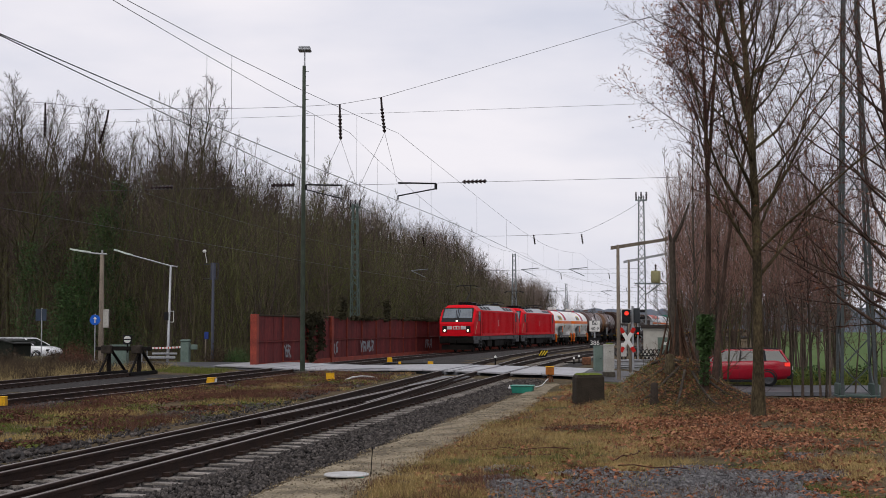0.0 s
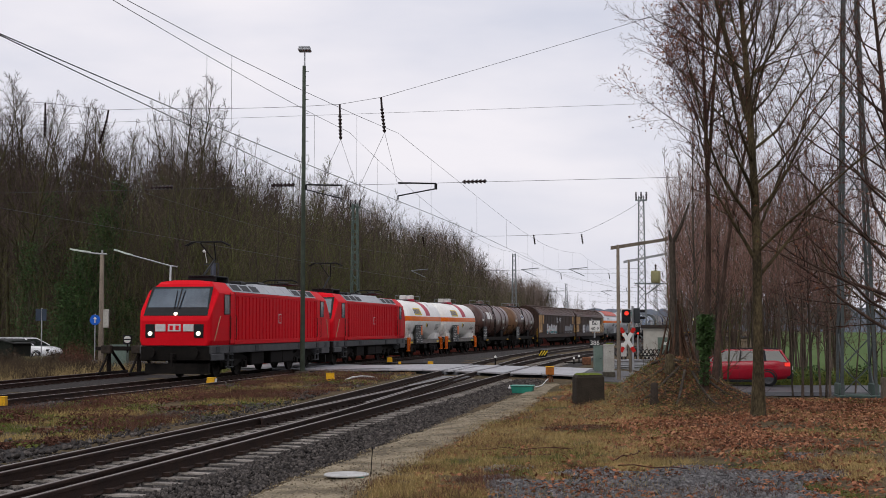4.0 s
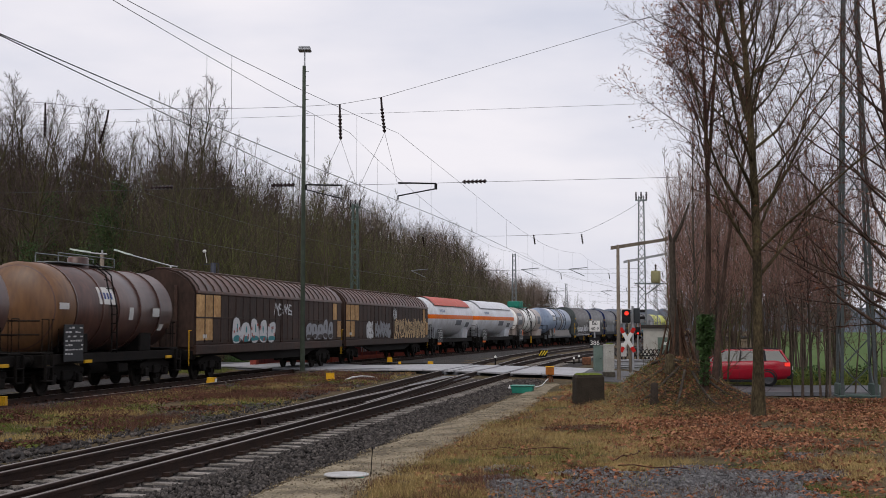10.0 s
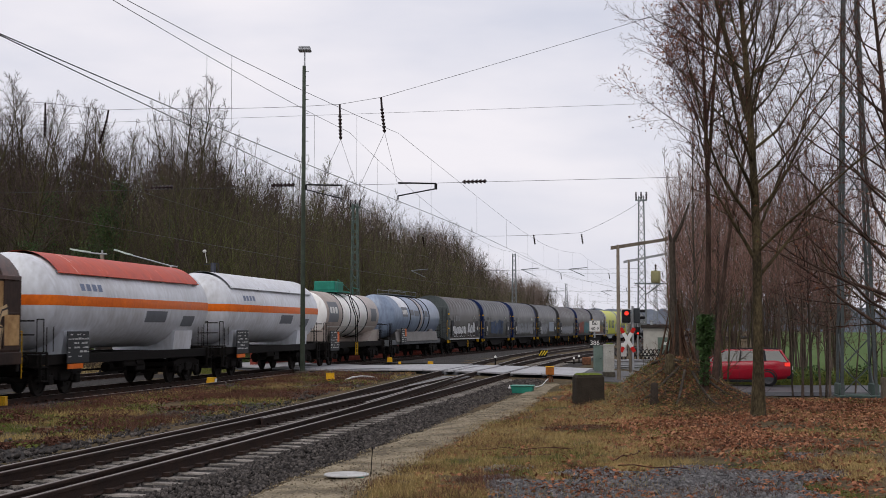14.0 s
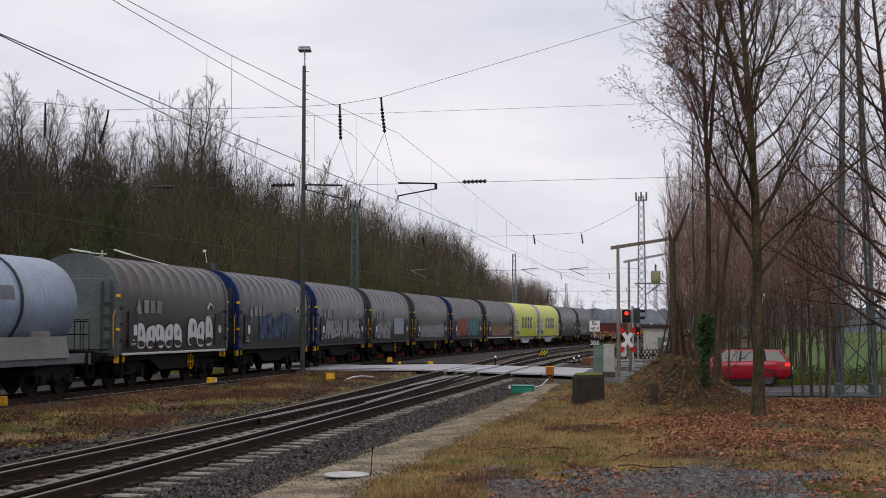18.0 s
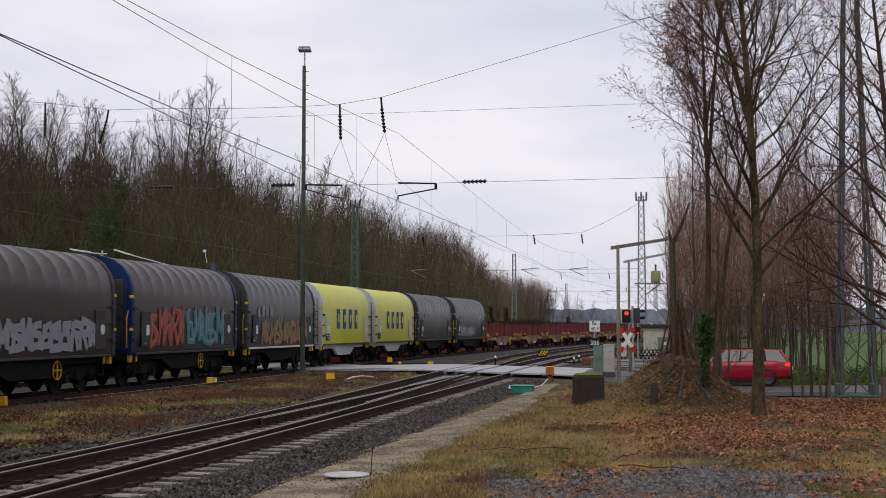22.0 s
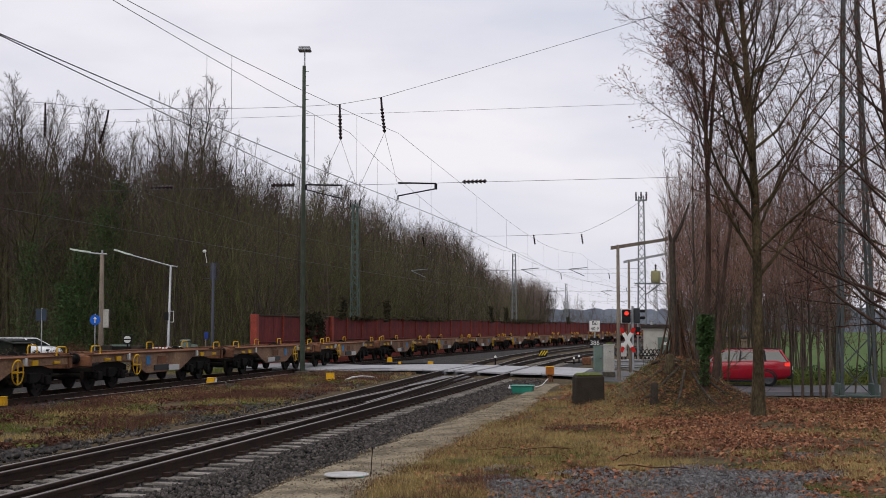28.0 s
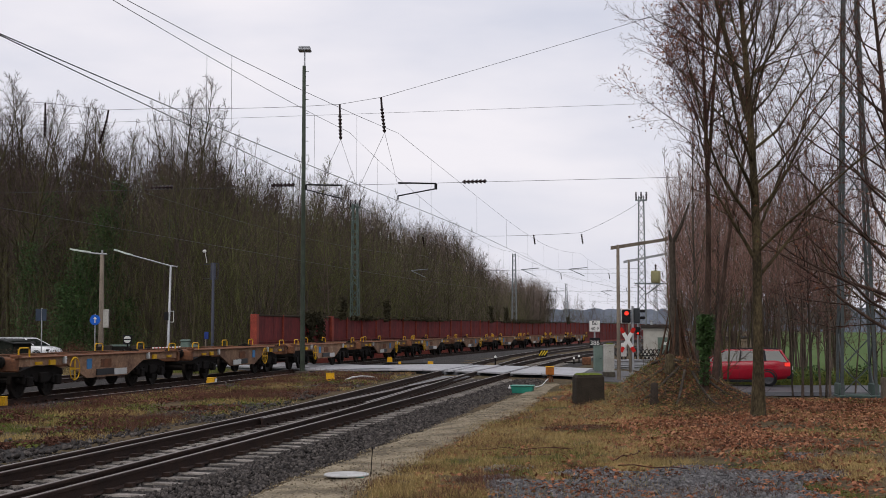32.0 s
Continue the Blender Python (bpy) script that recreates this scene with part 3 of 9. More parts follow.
def catenary_mast(x, y, z, h, w0=0.62, w1=0.34, material=GREY_S, label="grey lattice steel catenary mast", top=True, bays=20):
    m = thing("catenary_mast", label, "mast", at=pose(x, y, z, 0, 0, -12))
    part("lattice", lattice(Geo(), (0, 0, 0), h, w0, w1, bays), material, m)
    part("foundation", Geo().box(-0.5, 0.5, -0.5, 0.5, -0.6, 0.15, 0.04), CONCRETE, m)
    if top:
        g = Geo()
        g.box(-0.42, 0.42, -0.06, 0.06, h - 0.35, h - 0.25, 0.01)
        part("crossarm", g, material, m)
        for sx in (-0.36, 0.0, 0.36):
            q = Geo()
            insulator(q, (sx, 0, h - 0.25), (sx, 0, h + 0.28), 0.09, 5)
            part("insulator", q, INSUL, m)
    return m


def column(px, dist):
    """x of a line of sight px columns from the middle of a 1568-wide view, at a distance."""
    return px / 2413.4 * dist


mast_a = catenary_mast(column(-156, 102), 102, -0.2, 11.5, material=GREEN_S, label="green lattice steel catenary mast behind the wall")
mast_b = catenary_mast(column(352, 96), 96, -0.1, 11.4)
catenary_mast(column(126, 162), 162, -0.2, 11.0, top=False)
catenary_mast(column(218, 272), 272, -0.2, 11.0, top=False)
catenary_mast(column(376, 200), 200, -0.2, 10.6, top=False)
catenary_mast(column(398, 262), 262, -0.2, 10.8, top=False)

# platform with an oil-filled transformer at the second mast
tr = thing("transformer_platform", "small mast transformer on a bracket platform", "transformer", at=pose(column(352, 96), 96, 0))
part("bracket", Geo().cyl((0.2, -0.2, 4.3), (1.25, -0.2, 5.05), 0.05, n=6).box(-0.5, 1.5, -0.45, 0.1, 5.05, 5.15, 0.01), GREY_S, tr)
part("tank", Geo().lathe([(5.15, 0.0), (5.15, 0.31), (5.2, 0.34), (5.95, 0.34), (6.0, 0.30), (6.0, 0.0)], 18, "z", (0.95, -0.2, 0)), mat("transformer_olive", (0.33, 0.31, 0.16), (0.24, 0.23, 0.12), 0.6), tr)
q = Geo()
insulator(q, (0.95, -0.2, 6.0), (0.95, -0.2, 6.45), 0.09, 4)
part("bushing", q, INSUL, tr)

# the tall head-span mast by the verge
big = thing("lattice_mast", "tall grey-green lattice mast of the head span on a concrete footing", "mast", at=pose(10.72, 35.5, ground_z(10.72, 35.5) + 0.06, 0, 0, -8))
part("lattice", lattice(Geo(), (0, 0, 0), 14.5, 0.86, 0.14, 17, 0.022, 0.05), mat("mast_dark", (0.11, 0.125, 0.125), (0.065, 0.075, 0.075), 0.65, 0.2, scale=2, fine=25, bump=0.1), big)
part("foundation", Geo().box(-0.62, 0.62, -0.6, 0.6, -0.6, 0.07, 0.05), CONCRETE, big)
part("base_plate", Geo().box(-0.52, 0.52, -0.5, 0.5, 0.07, 0.13, 0.01).box(-0.50, -0.36, -0.45, 0.45, 0.13, 0.42, 0.02).box(0.36, 0.50, -0.45, 0.45, 0.13, 0.42, 0.02), GREEN_S, big)

# slim tall camera and light mast between the tracks
px_, py_, _ = track(21.6, 2.95)
pole = thing("tall_pole", "tall slim dark green pole with a flat lamp head", "pole", at=pose(px_, py_, 0.0))
part("shaft", Geo().lathe([(0, 0.11), (7.0, 0.095), (13.6, 0.075), (13.6, 0.0)], 12, "z"), mat("pole_green", (0.055, 0.068, 0.05), (0.03, 0.038, 0.028), 0.6, bump=0.1), pole)
part("pin", Geo().cyl((0.02, 0, 13.6), (0.02, 0, 14.25), 0.035), GALV, pole)
part("lamp_head", Geo().box(-0.26, 0.30, -0.3, 0.3, 14.25, 14.36, 0.03).box(-0.24, 0.28, -0.26, 0.26, 14.36, 14.45, 0.05), GALV, pole)
for i in range(8):
    part("step_iron", Geo().cyl((0.06, 0, 9.0 + 0.62 * i), (0.2, 0, 9.0 + 0.62 * i), 0.014, n=6), GREEN_S, pole)
part("footing", Geo().box(-0.3, 0.3, -0.3, 0.3, -0.5, 0.1, 0.03), CONCRETE, pole)


def span_point(lat, z, s=0.0):
    x, y, _ = track(s, lat)
    return Vector((x, y, z))


def wire(geo, a, b, sag=0.0, r=0.012, n=10):
    a, b = Vector(a), Vector(b)
    pts = [a.lerp(b, i / n) - Vector((0, 0, 4 * sag * (i / n) * (1 - i / n))) for i in range(n + 1)]
    sec = []
    for p in pts:
        d = (b - a).normalized()
        u = d.orthogonal().normalized()
        w = d.cross(u)
        sec.append([p + (u * math.cos(1.5708 * j) + w * math.sin(1.5708 * j)) * r for j in range(4)])
    geo.loft(sec)
    return pts


def build_span():
    """Cross wires of the head span that carries the wires of all tracks."""
    h = thing("head_span", "head-span cross wires with hanging insulators over the tracks", "overhead line")
    hangs = [(23.9, 11.75), (11.27, 8.33), (10.1, 8.17), (5.0, 8.2), (3.32, 8.2), (1.39, 8.46), (-3, 9.0), (-16, 11.5)]
    for (l0, z0), (l1, z1) in zip(hangs, hangs[1:]):
        g = Geo()
        wire(g, span_point(l0, z0), span_point(l1, z1), 0.05 if abs(l0 - l1) > 3 else 0.0, 0.0068, 6)
        part("upper_cross_wire", g, WIRE, h)
    g = Geo()
    wire(g, span_point(24, 8.0), span_point(-16, 7.8), 0.05, 0.0048, 20)
    part("middle_cross_wire", g, WIRE, h)
    g = Geo()
    wire(g, span_point(24, 6.0), span_point(-16, 5.85), 0.03, 0.0065, 20)
    part("lower_cross_wire", g, WIRE, h)
    for lat, z, lean in ((11.27, 8.33, 0.10), (10.1, 8.17, 0.03), (3.32, 8.2, -0.25), (1.39, 8.46, 0.0)):
        q = Geo()
        top = span_point(lat, z)
        q.cyl(top, top + Vector((lean * 0.2, 0, -0.3)), 0.03, n=6)
        insulator(q, top + Vector((lean * 0.2, 0, -0.3)), top + Vector((lean, 0, -0.98)), 0.056, 7)
        if lat > 9:
            for e_ in (-0.55, 0.45):
                wire(q, top + Vector((lean, 0, -0.98)), span_point(lat + e_, 5.98), 0.0, 0.006, 2)
        part("hanging_insulator", q, INSUL, h)
    for lat in (13.86, 8.49, 4.95):
        q = Geo()
        insulator(q, span_point(lat + 0.33, 5.96), span_point(lat - 0.33, 5.95), 0.065, 6)
        part("strain_insulator", q, INSUL, h)
    for lat, d in ((11.75, 1.05), (9.15, 1.0), (-1.0, 1.0)):
        q = Geo()
        a, b = span_point(lat, 5.96), span_point(lat + d, 5.92)
        q.cyl(a, b, 0.022, n=6)
        e_ = b if d > 0 and lat > 11 else a
        o_ = a if e_ is b else b
        q.cyl(e_, e_ + Vector((0, 0, -0.16)), 0.04, n=6)
        q.cyl(e_ + Vector((0, 0, -0.14)), o_ + Vector((0, 0, -0.36)), 0.018, n=6)
        q.cyl(o_ + Vector((0, 0, -0.36)), o_ + Vector((0, 0, -0.46)), 0.02, n=6)
        part("steady_arm", q, BLACK, h)


build_span()


def build_line(name, label, fn, s0, supports, contact=5.46, high=7.3, low=6.68, first=None):
    """Contact wire, carrier wire and droppers of one track."""
    t = thing(name, label, "overhead line")
    P = lambda s, z: Vector((*track(s, fn(s))[:2], z))

    def run(name, pts, r):
        sec = []
        for i, p in enumerate(pts):
            d = (pts[min(i + 1, len(pts) - 1)] - pts[max(i - 1, 0)]).normalized()
            u = Vector((d.y, -d.x, 0)).normalized()
            w = d.cross(u)
            sec.append([p + (u * math.cos(1.5708 * j) + w * math.sin(1.5708 * j)) * r for j in range(4)])
        part(name, Geo().loft(sec), WIRE, t)
    low_, up_ = [], []
    for a, b in zip(supports, supports[1:]):
        n = 14
        zc = lambda k: low + (high - low) * (2 * k - 1) ** 2
        for i in range(n + (b == supports[-1])):
            sa = a + (b - a) * i / n
            low_.append(P(sa, contact))
            z_ = zc(i / n) if first is None or a >= 0 else first + (high - first) * i / n
            up_.append(P(sa, z_))
            if i % 2 and b < 200:
                part("dropper", Geo().cyl(P(sa, contact), P(sa, z_), 0.004, n=4), WIRE, t)
    run("contact_wire", low_, 0.008)
    run("carrier_wire", up_, 0.006)


build_line("catenary_wires", "contact and carrier wires over the main track", lambda s: 0.0, -45, [-62, 0, 62, 122, 182, 242, 302])
build_line("catenary_wires", "contact and carrier wires over the second track", lambda s: 11.50 + 0.43 * smooth(-16, 12, s) - 0.33 * smooth(12, 62, s), -45, [-62, 0, 62, 122, 182, 242], high=7.32, low=6.62)
build_line("catenary_wires", "contact and carrier wires over the branch track", lambda s: lat_q(s) - 0.6 if s > 0 else 10.38 - 0.0503 * s, -45, [-62, 0, 62, 122, 182], high=7.38, low=6.62)


def build_span_far(s, l0, l1, z):
    h = thing("head_span", "distant head-span wires with insulators", "overhead line")
    g = Geo()
    P = lambda lat, zz: Vector((*track(s, lat)[:2], zz))
    mid = (l0 + l1) / 2
    for a, b, za, zb in ((l0, 0, z, z - 2.2), (0, 11.7, z - 2.2, z - 2.2), (11.7, l1, z - 2.2, z)):
        wire(g, P(a, za), P(b, zb), 0.15, 0.014, 6)
    wire(g, P(l0, 6.2), P(l1, 6.2), 0.05, 0.012, 8)
    part("cross_wires", g, WIRE, h)
    for lat in (0.0, lat_q(s), 11.7):
        q = Geo()
        insulator(q, P(lat, z - 2.3), P(lat + 0.1, z - 3.0), 0.08, 6)
        part("hanging_insulator", q, INSUL, h)
        q = Geo()
        q.cyl(P(lat - 0.9, 6.2), P(lat + 0.4, 6.3), 0.03, n=6)
        q.cyl(P(lat - 0.9, 6.2), P(lat + 0.2, 5.7), 0.025, n=6)
        part("steady_arm", q, GREY_S, h)


build_span_far(62, -5.2, 16.0, 11.0)
build_span_far(122, -5.5, 17.0, 10.6)
build_span_far(182, -5.5, 17.0, 10.6)
# ---- the train: every vehicle is a thing, its x axis points to the rear of the train, its seen side is at -y ----
TRAIN, WHEELS = [], []
LOCO_RED = mat("loco_red", (0.62, 0.009, 0.018), (0.52, 0.008, 0.015), 0.42, scale=1.0, fine=20, bump=0.03, spec=0.02)
LOCO_GREY = mat("loco_skirt_grey", (0.095, 0.097, 0.10), (0.045, 0.045, 0.048), 0.6, scale=1.5, fine=20, bump=0.05)
ROOF_GREY = mat("loco_roof_grey", (0.40, 0.42, 0.45), (0.30, 0.31, 0.33), 0.45, scale=1.5, fine=20, bump=0.04)
VENT = mat("vent_black", (0.045, 0.048, 0.052), (0.03, 0.03, 0.033), 0.6, scale=4, fine=60, bump=0.1)
RUN = mat("running_gear_dirt", (0.015, 0.0125, 0.011), (0.005, 0.0045, 0.004), 0.85, scale=3, fine=30, bump=0.3, vary=0.15)
WHEEL = mat("wheel_steel", (0.026, 0.021, 0.018), (0.01, 0.0085, 0.0075), 0.7, 0.2, scale=3, fine=30, bump=0.2)
TANK_W = mat("tank_white", (0.86, 0.85, 0.82), (0.66, 0.64, 0.60), 0.32, spec=0.45, scale=0.6, fine=6, bump=0.04, contrast=0.5, stretch=(1, 1, 0.4), vary=0.04)
TANK_G = mat("tank_dirty_grey", (0.66, 0.68, 0.72), (0.46, 0.46, 0.47), 0.34, spec=0.5, scale=0.6, fine=6, bump=0.04, contrast=0.5, stretch=(1, 1, 0.4), vary=0.05)
TANK_B = mat("tank_brown", (0.10, 0.047, 0.036), (0.048, 0.024, 0.02), 0.36, spec=0.45, scale=0.7, fine=7, bump=0.06, contrast=0.45, stretch=(1, 1, 0.3), third=(0.16, 0.095, 0.075), vary=0.06)
TANK_O = mat("tank_ochre_brown", (0.19, 0.095, 0.04), (0.10, 0.05, 0.027), 0.4, spec=0.4, scale=0.7, fine=7, bump=0.06, contrast=0.5, stretch=(1, 1, 0.3))
TANK_BLUE = mat("tank_blue_grey", (0.27, 0.34, 0.45), (0.15, 0.19, 0.27), 0.35, spec=0.45, scale=0.6, fine=6, bump=0.05, contrast=0.5, stretch=(1, 1, 0.4), third=(0.36, 0.40, 0.45))
TANK_P = mat("tank_salmon", (0.42, 0.36, 0.32), (0.28, 0.23, 0.20), 0.4, spec=0.4, scale=0.6, fine=6, bump=0.05, contrast=0.5, stretch=(1, 1, 0.4))
BAND = mat("tank_orange_band", (0.80, 0.17, 0.012), (0.62, 0.12, 0.012), 0.45, scale=1, fine=10, bump=0.03)
RED_BAND = mat("tank_red_band", (0.42, 0.03, 0.06), (0.32, 0.025, 0.045), 0.45, scale=1, fine=10, bump=0.03)
SHADE_R = mat("sunshade_red", (0.52, 0.085, 0.045), (0.36, 0.055, 0.035), 0.45, scale=1.3, fine=8, bump=0.05, contrast=0.5, third=(0.62, 0.56, 0.52), stretch=(1, 0.35, 0.35))
BROWN_C = mat("wagon_brown", (0.058, 0.034, 0.026), (0.026, 0.017, 0.014), 0.6, scale=0.8, fine=9, bump=0.1, contrast=0.45, stretch=(1, 1, 0.4), vary=0.08)
BROWN_R = mat("wagon_roof_brown", (0.125, 0.06, 0.045), (0.05, 0.027, 0.022), 0.42, spec=0.3, scale=0.7, fine=8, bump=0.08, contrast=0.5, third=(0.17, 0.115, 0.095))
CREAM = mat("wagon_cream", (0.56, 0.36, 0.165), (0.30, 0.165, 0.07), 0.7, scale=1.4, fine=7, bump=0.06, contrast=0.55, vary=0.15)
TARP = mat("tarpaulin_grey", (0.025, 0.025, 0.029), (0.012, 0.012, 0.014), 0.33, spec=0.22, scale=0.7, fine=9, bump=0.05, contrast=0.5, vary=0.12)
TARP_B = mat("tarpaulin_brown_grey", (0.046, 0.034, 0.029), (0.022, 0.017, 0.015), 0.35, spec=0.2, scale=0.7, fine=9, bump=0.05, contrast=0.5, vary=0.1)
TARP_Y = mat("tarpaulin_yellow", (0.55, 0.56, 0.025), (0.42, 0.43, 0.02), 0.4, spec=0.3, scale=0.6, fine=8, bump=0.05, contrast=0.6)
END_BLUE = mat("wagon_end_blue", (0.012, 0.026, 0.11), (0.007, 0.014, 0.055), 0.5, scale=1, fine=12, bump=0.05)
END_GREY = mat("wagon_end_grey", (0.42, 0.43, 0.47), (0.32, 0.33, 0.36), 0.5, scale=1, fine=12, bump=0.05)
END_DARK = mat("wagon_end_dark", (0.05, 0.05, 0.055), (0.032, 0.032, 0.036), 0.6, scale=1, fine=12, bump=0.05)
FLAT_T = mat("flat_wagon_tan", (0.32, 0.195, 0.12), (0.13, 0.075, 0.05), 0.75, scale=1.2, fine=12, bump=0.1, contrast=0.45, third=(0.36, 0.28, 0.21), vary=0.12)
RUST = mat("rust_brown", (0.19, 0.085, 0.045), (0.10, 0.048, 0.03), 0.85, scale=2, fine=14, bump=0.15, vary=0.1, contrast=0.35)
HAND_Y = mat("handrail_yellow", (0.66, 0.38, 0.015), (0.5, 0.28, 0.012), 0.5, bump=0.03)
BOARD = mat("data_board", (0.035, 0.037, 0.04), (0.025, 0.026, 0.028), 0.5, bump=0.02)
PALE = mat("pale_marking", (0.60, 0.60, 0.58), (0.45, 0.45, 0.43), 0.6, scale=3, fine=25, bump=0, contrast=0.8)
LOGO_GREY = mat("faded_logo_grey", (0.30, 0.30, 0.30), (0.16, 0.16, 0.16), 0.6, scale=3, fine=25, bump=0, contrast=0.4)
SIGN_BLUE = mat("marking_blue", (0.03, 0.055, 0.22), (0.022, 0.042, 0.17), 0.5, bump=0)
SIGN_YELLOW = mat("marking_yellow", (0.70, 0.52, 0.03), (0.55, 0.40, 0.025), 0.5, bump=0)
SPRAY = {k: mat("spray_" + k, c, tuple(0.7 * x for x in c), 0.6, scale=2, fine=15, bump=0, contrast=0.9) for k, c in
         (("white", (0.62, 0.63, 0.64)), ("grey", (0.27, 0.28, 0.30)), ("cream", (0.66, 0.47, 0.26)), ("dark", (0.05, 0.04, 0.038)), ("blue", (0.06, 0.09, 0.16)), ("red", (0.36, 0.07, 0.05)), ("teal", (0.05, 0.24, 0.26)), ("salmon", (0.36, 0.18, 0.13)), ("green", (0.14, 0.24, 0.06)))}


def wheelset_geo(r=0.46):
    g = Geo()
    for sy in (-1, 1):
        y = 0.75 * sy
        g.lathe([(y - 0.065, 0.0), (y - 0.065, 0.10), (y - 0.03, 0.14), (y - 0.03, r - 0.075), (y - 0.065, r - 0.06), (y - 0.065, r), (y + 0.05, r), (y + 0.065, r - 0.02), (y + 0.065, r - 0.06), (y + 0.03, r - 0.075), (y + 0.03, 0.14), (y + 0.065, 0.10), (y + 0.065, 0.0)], 14, "y", smooth=False)
        for i in range(4):
            a = math.pi / 2 * i
            g.cyl((0.25 * math.cos(a), y - 0.045 * 1, 0.25 * math.sin(a)), (0.25 * math.cos(a), y + 0.045, 0.25 * math.sin(a)), 0.035, n=6)
    g.cyl((0, -1.05, 0), (0, 1.05, 0), 0.085, n=10)
    return g


def bogie_geo(half, low):
    g = Geo()
    for sy in (-1, 1):
        a, b = sy * 0.93, sy * 1.10
        side = [(-half - 0.42, 0.62), (-half - 0.42, 0.78), (-half + 0.35, 0.92), (-0.4, 0.95), (0.4, 0.95), (half - 0.35, 0.92), (half + 0.42, 0.78), (half + 0.42, 0.62), (half - 0.30, 0.60), (0.45, low), (-0.45, low), (-half + 0.30, 0.60)]
        g.loft([[(x, a, z) for x, z in side], [(x, b, z) for x, z in side]])
        for sx in (-1, 1):
            g.box(sx * half - 0.15, sx * half + 0.15, sy * 1.02, sy * 1.2, 0.34, 0.62, 0.03)
            for o in (-0.24, 0.24):
                g.cyl((sx * half + o, sy * 1.07, 0.42), (sx * half + o, sy * 1.07, 0.68), 0.075, n=8)
        g.box(-0.28, 0.28, sy * 0.95, sy * 1.18, 0.42, 0.72, 0.03)
        g.box(-0.05, 0.05, sy * 1.0, sy * 1.16, 0.25, 0.45, 0.01)
    g.box(-0.25, 0.25, -1.0, 1.0, 0.55, 0.85, 0.04)
    for sx in (-1, 1):
        g.box(sx * (half + 0.36) - 0.06, sx * (half + 0.36) + 0.06, -0.95, 0.95, 0.6, 0.75, 0.02)
        for sy in (-1, 1):
            g.box(sx * (half - 0.55) - 0.04, sx * (half - 0.55) + 0.04, sy * 0.68, sy * 0.84, 0.3, 0.62, 0.01)
    return g


def buffer_geo(d):
    g = Geo()
    g.cyl((0, 0, 0), (-0.12 * d, 0, 0), 0.17, n=12)
    g.cyl((-0.12 * d, 0, 0), (-0.45 * d, 0, 0), 0.115, 0.10, n=12)
    g.cyl((-0.45 * d, 0, 0), (-0.58 * d, 0, 0), 0.08, n=10)
    g.cyl((-0.58 * d, 0, 0), (-0.62 * d, 0, 0), 0.225, n=14)
    return g


def vehicle(name, label, category, front, length, pivots, half=0.9, group="", low=0.46, wheel=0.46):
    ob = thing(name, label, category, at=on_track(front + length / 2), group=group)
    TRAIN.append((ob, front + length / 2, pivots))
    for x in (-pivots / 2, pivots / 2):
        b = part("bogie", lambda: bogie_geo(half, low), RUN, ob, at=pose(x, 0, 0), key=("bogie", half, low))
        for dx in (-half, half):
            w = part("wheelset", lambda: wheelset_geo(wheel), WHEEL, b, at=pose(dx, 0, wheel), key=("wheelset", wheel))
            WHEELS.append((w, dx, wheel, front + length / 2 + x + dx))
    e = length / 2
    for d in (1, -1):
        for sy in (-0.875, 0.875):
            part("buffer", lambda: buffer_geo(d), RUN, ob, at=pose(-d * (e - 0.62), sy, 1.05), key=("buffer", d))
        part("coupling", Geo().box(-d * (e - 0.5), -d * (e - 0.1), -0.06, 0.06, 0.85, 1.02, 0.02).cyl((-d * (e - 0.12), 0, 0.9), (-d * (e - 0.12), 0, 0.5), 0.04, n=6), RUN, ob, key=("coupling", d, length))
    return ob


def side_plate(parent, name, x0, x1, z0, z1, material, y=-1.5, label=""):
    return part(name, Geo().box(x0, x1, y - 0.012, y, z0, z1, 0.003), material, parent, label)


def data_board(parent, x0, x1, z0, z1, y, seed=0, orange=False):
    b = part("data_board", Geo().box(x0, x1, y - 0.03, y, z0, z1, 0.006), BOARD, parent, "dark board with pale data lines")
    rnd, g = random.Random(seed), Geo()
    z = z1 - 0.12
    while z > z0 + 0.08:
        x = x0 + 0.06
        while x < x1 - 0.12:
            w = rnd.uniform(0.06, 0.22)
            if rnd.random() < 0.62:
                g.box(x, min(x + w, x1 - 0.05), y - 0.036, y - 0.031, z, z + rnd.uniform(0.03, 0.06))
            x += w + 0.05
        z -= 0.13
    if g.v:
        tagged(part("data_line", g, PALE, b), kind="stuff")
    if orange:
        part("hazard_plate", Geo().box(x1 - 0.42, x1 - 0.04, y - 0.04, y - 0.031, z0 + (z1 - z0) * 0.45, z1 - 0.06, 0.002), BAND, b)
    return b


def hood_y(z, prof):
    """Half width of an upright outline at a height."""
    for (y0, z0), (y1, z1) in zip(prof, prof[1:]):
        if z0 <= z <= z1:
            return y0 + (y1 - y0) * (z - z0) / max(1e-6, z1 - z0)
    return prof[0][0]


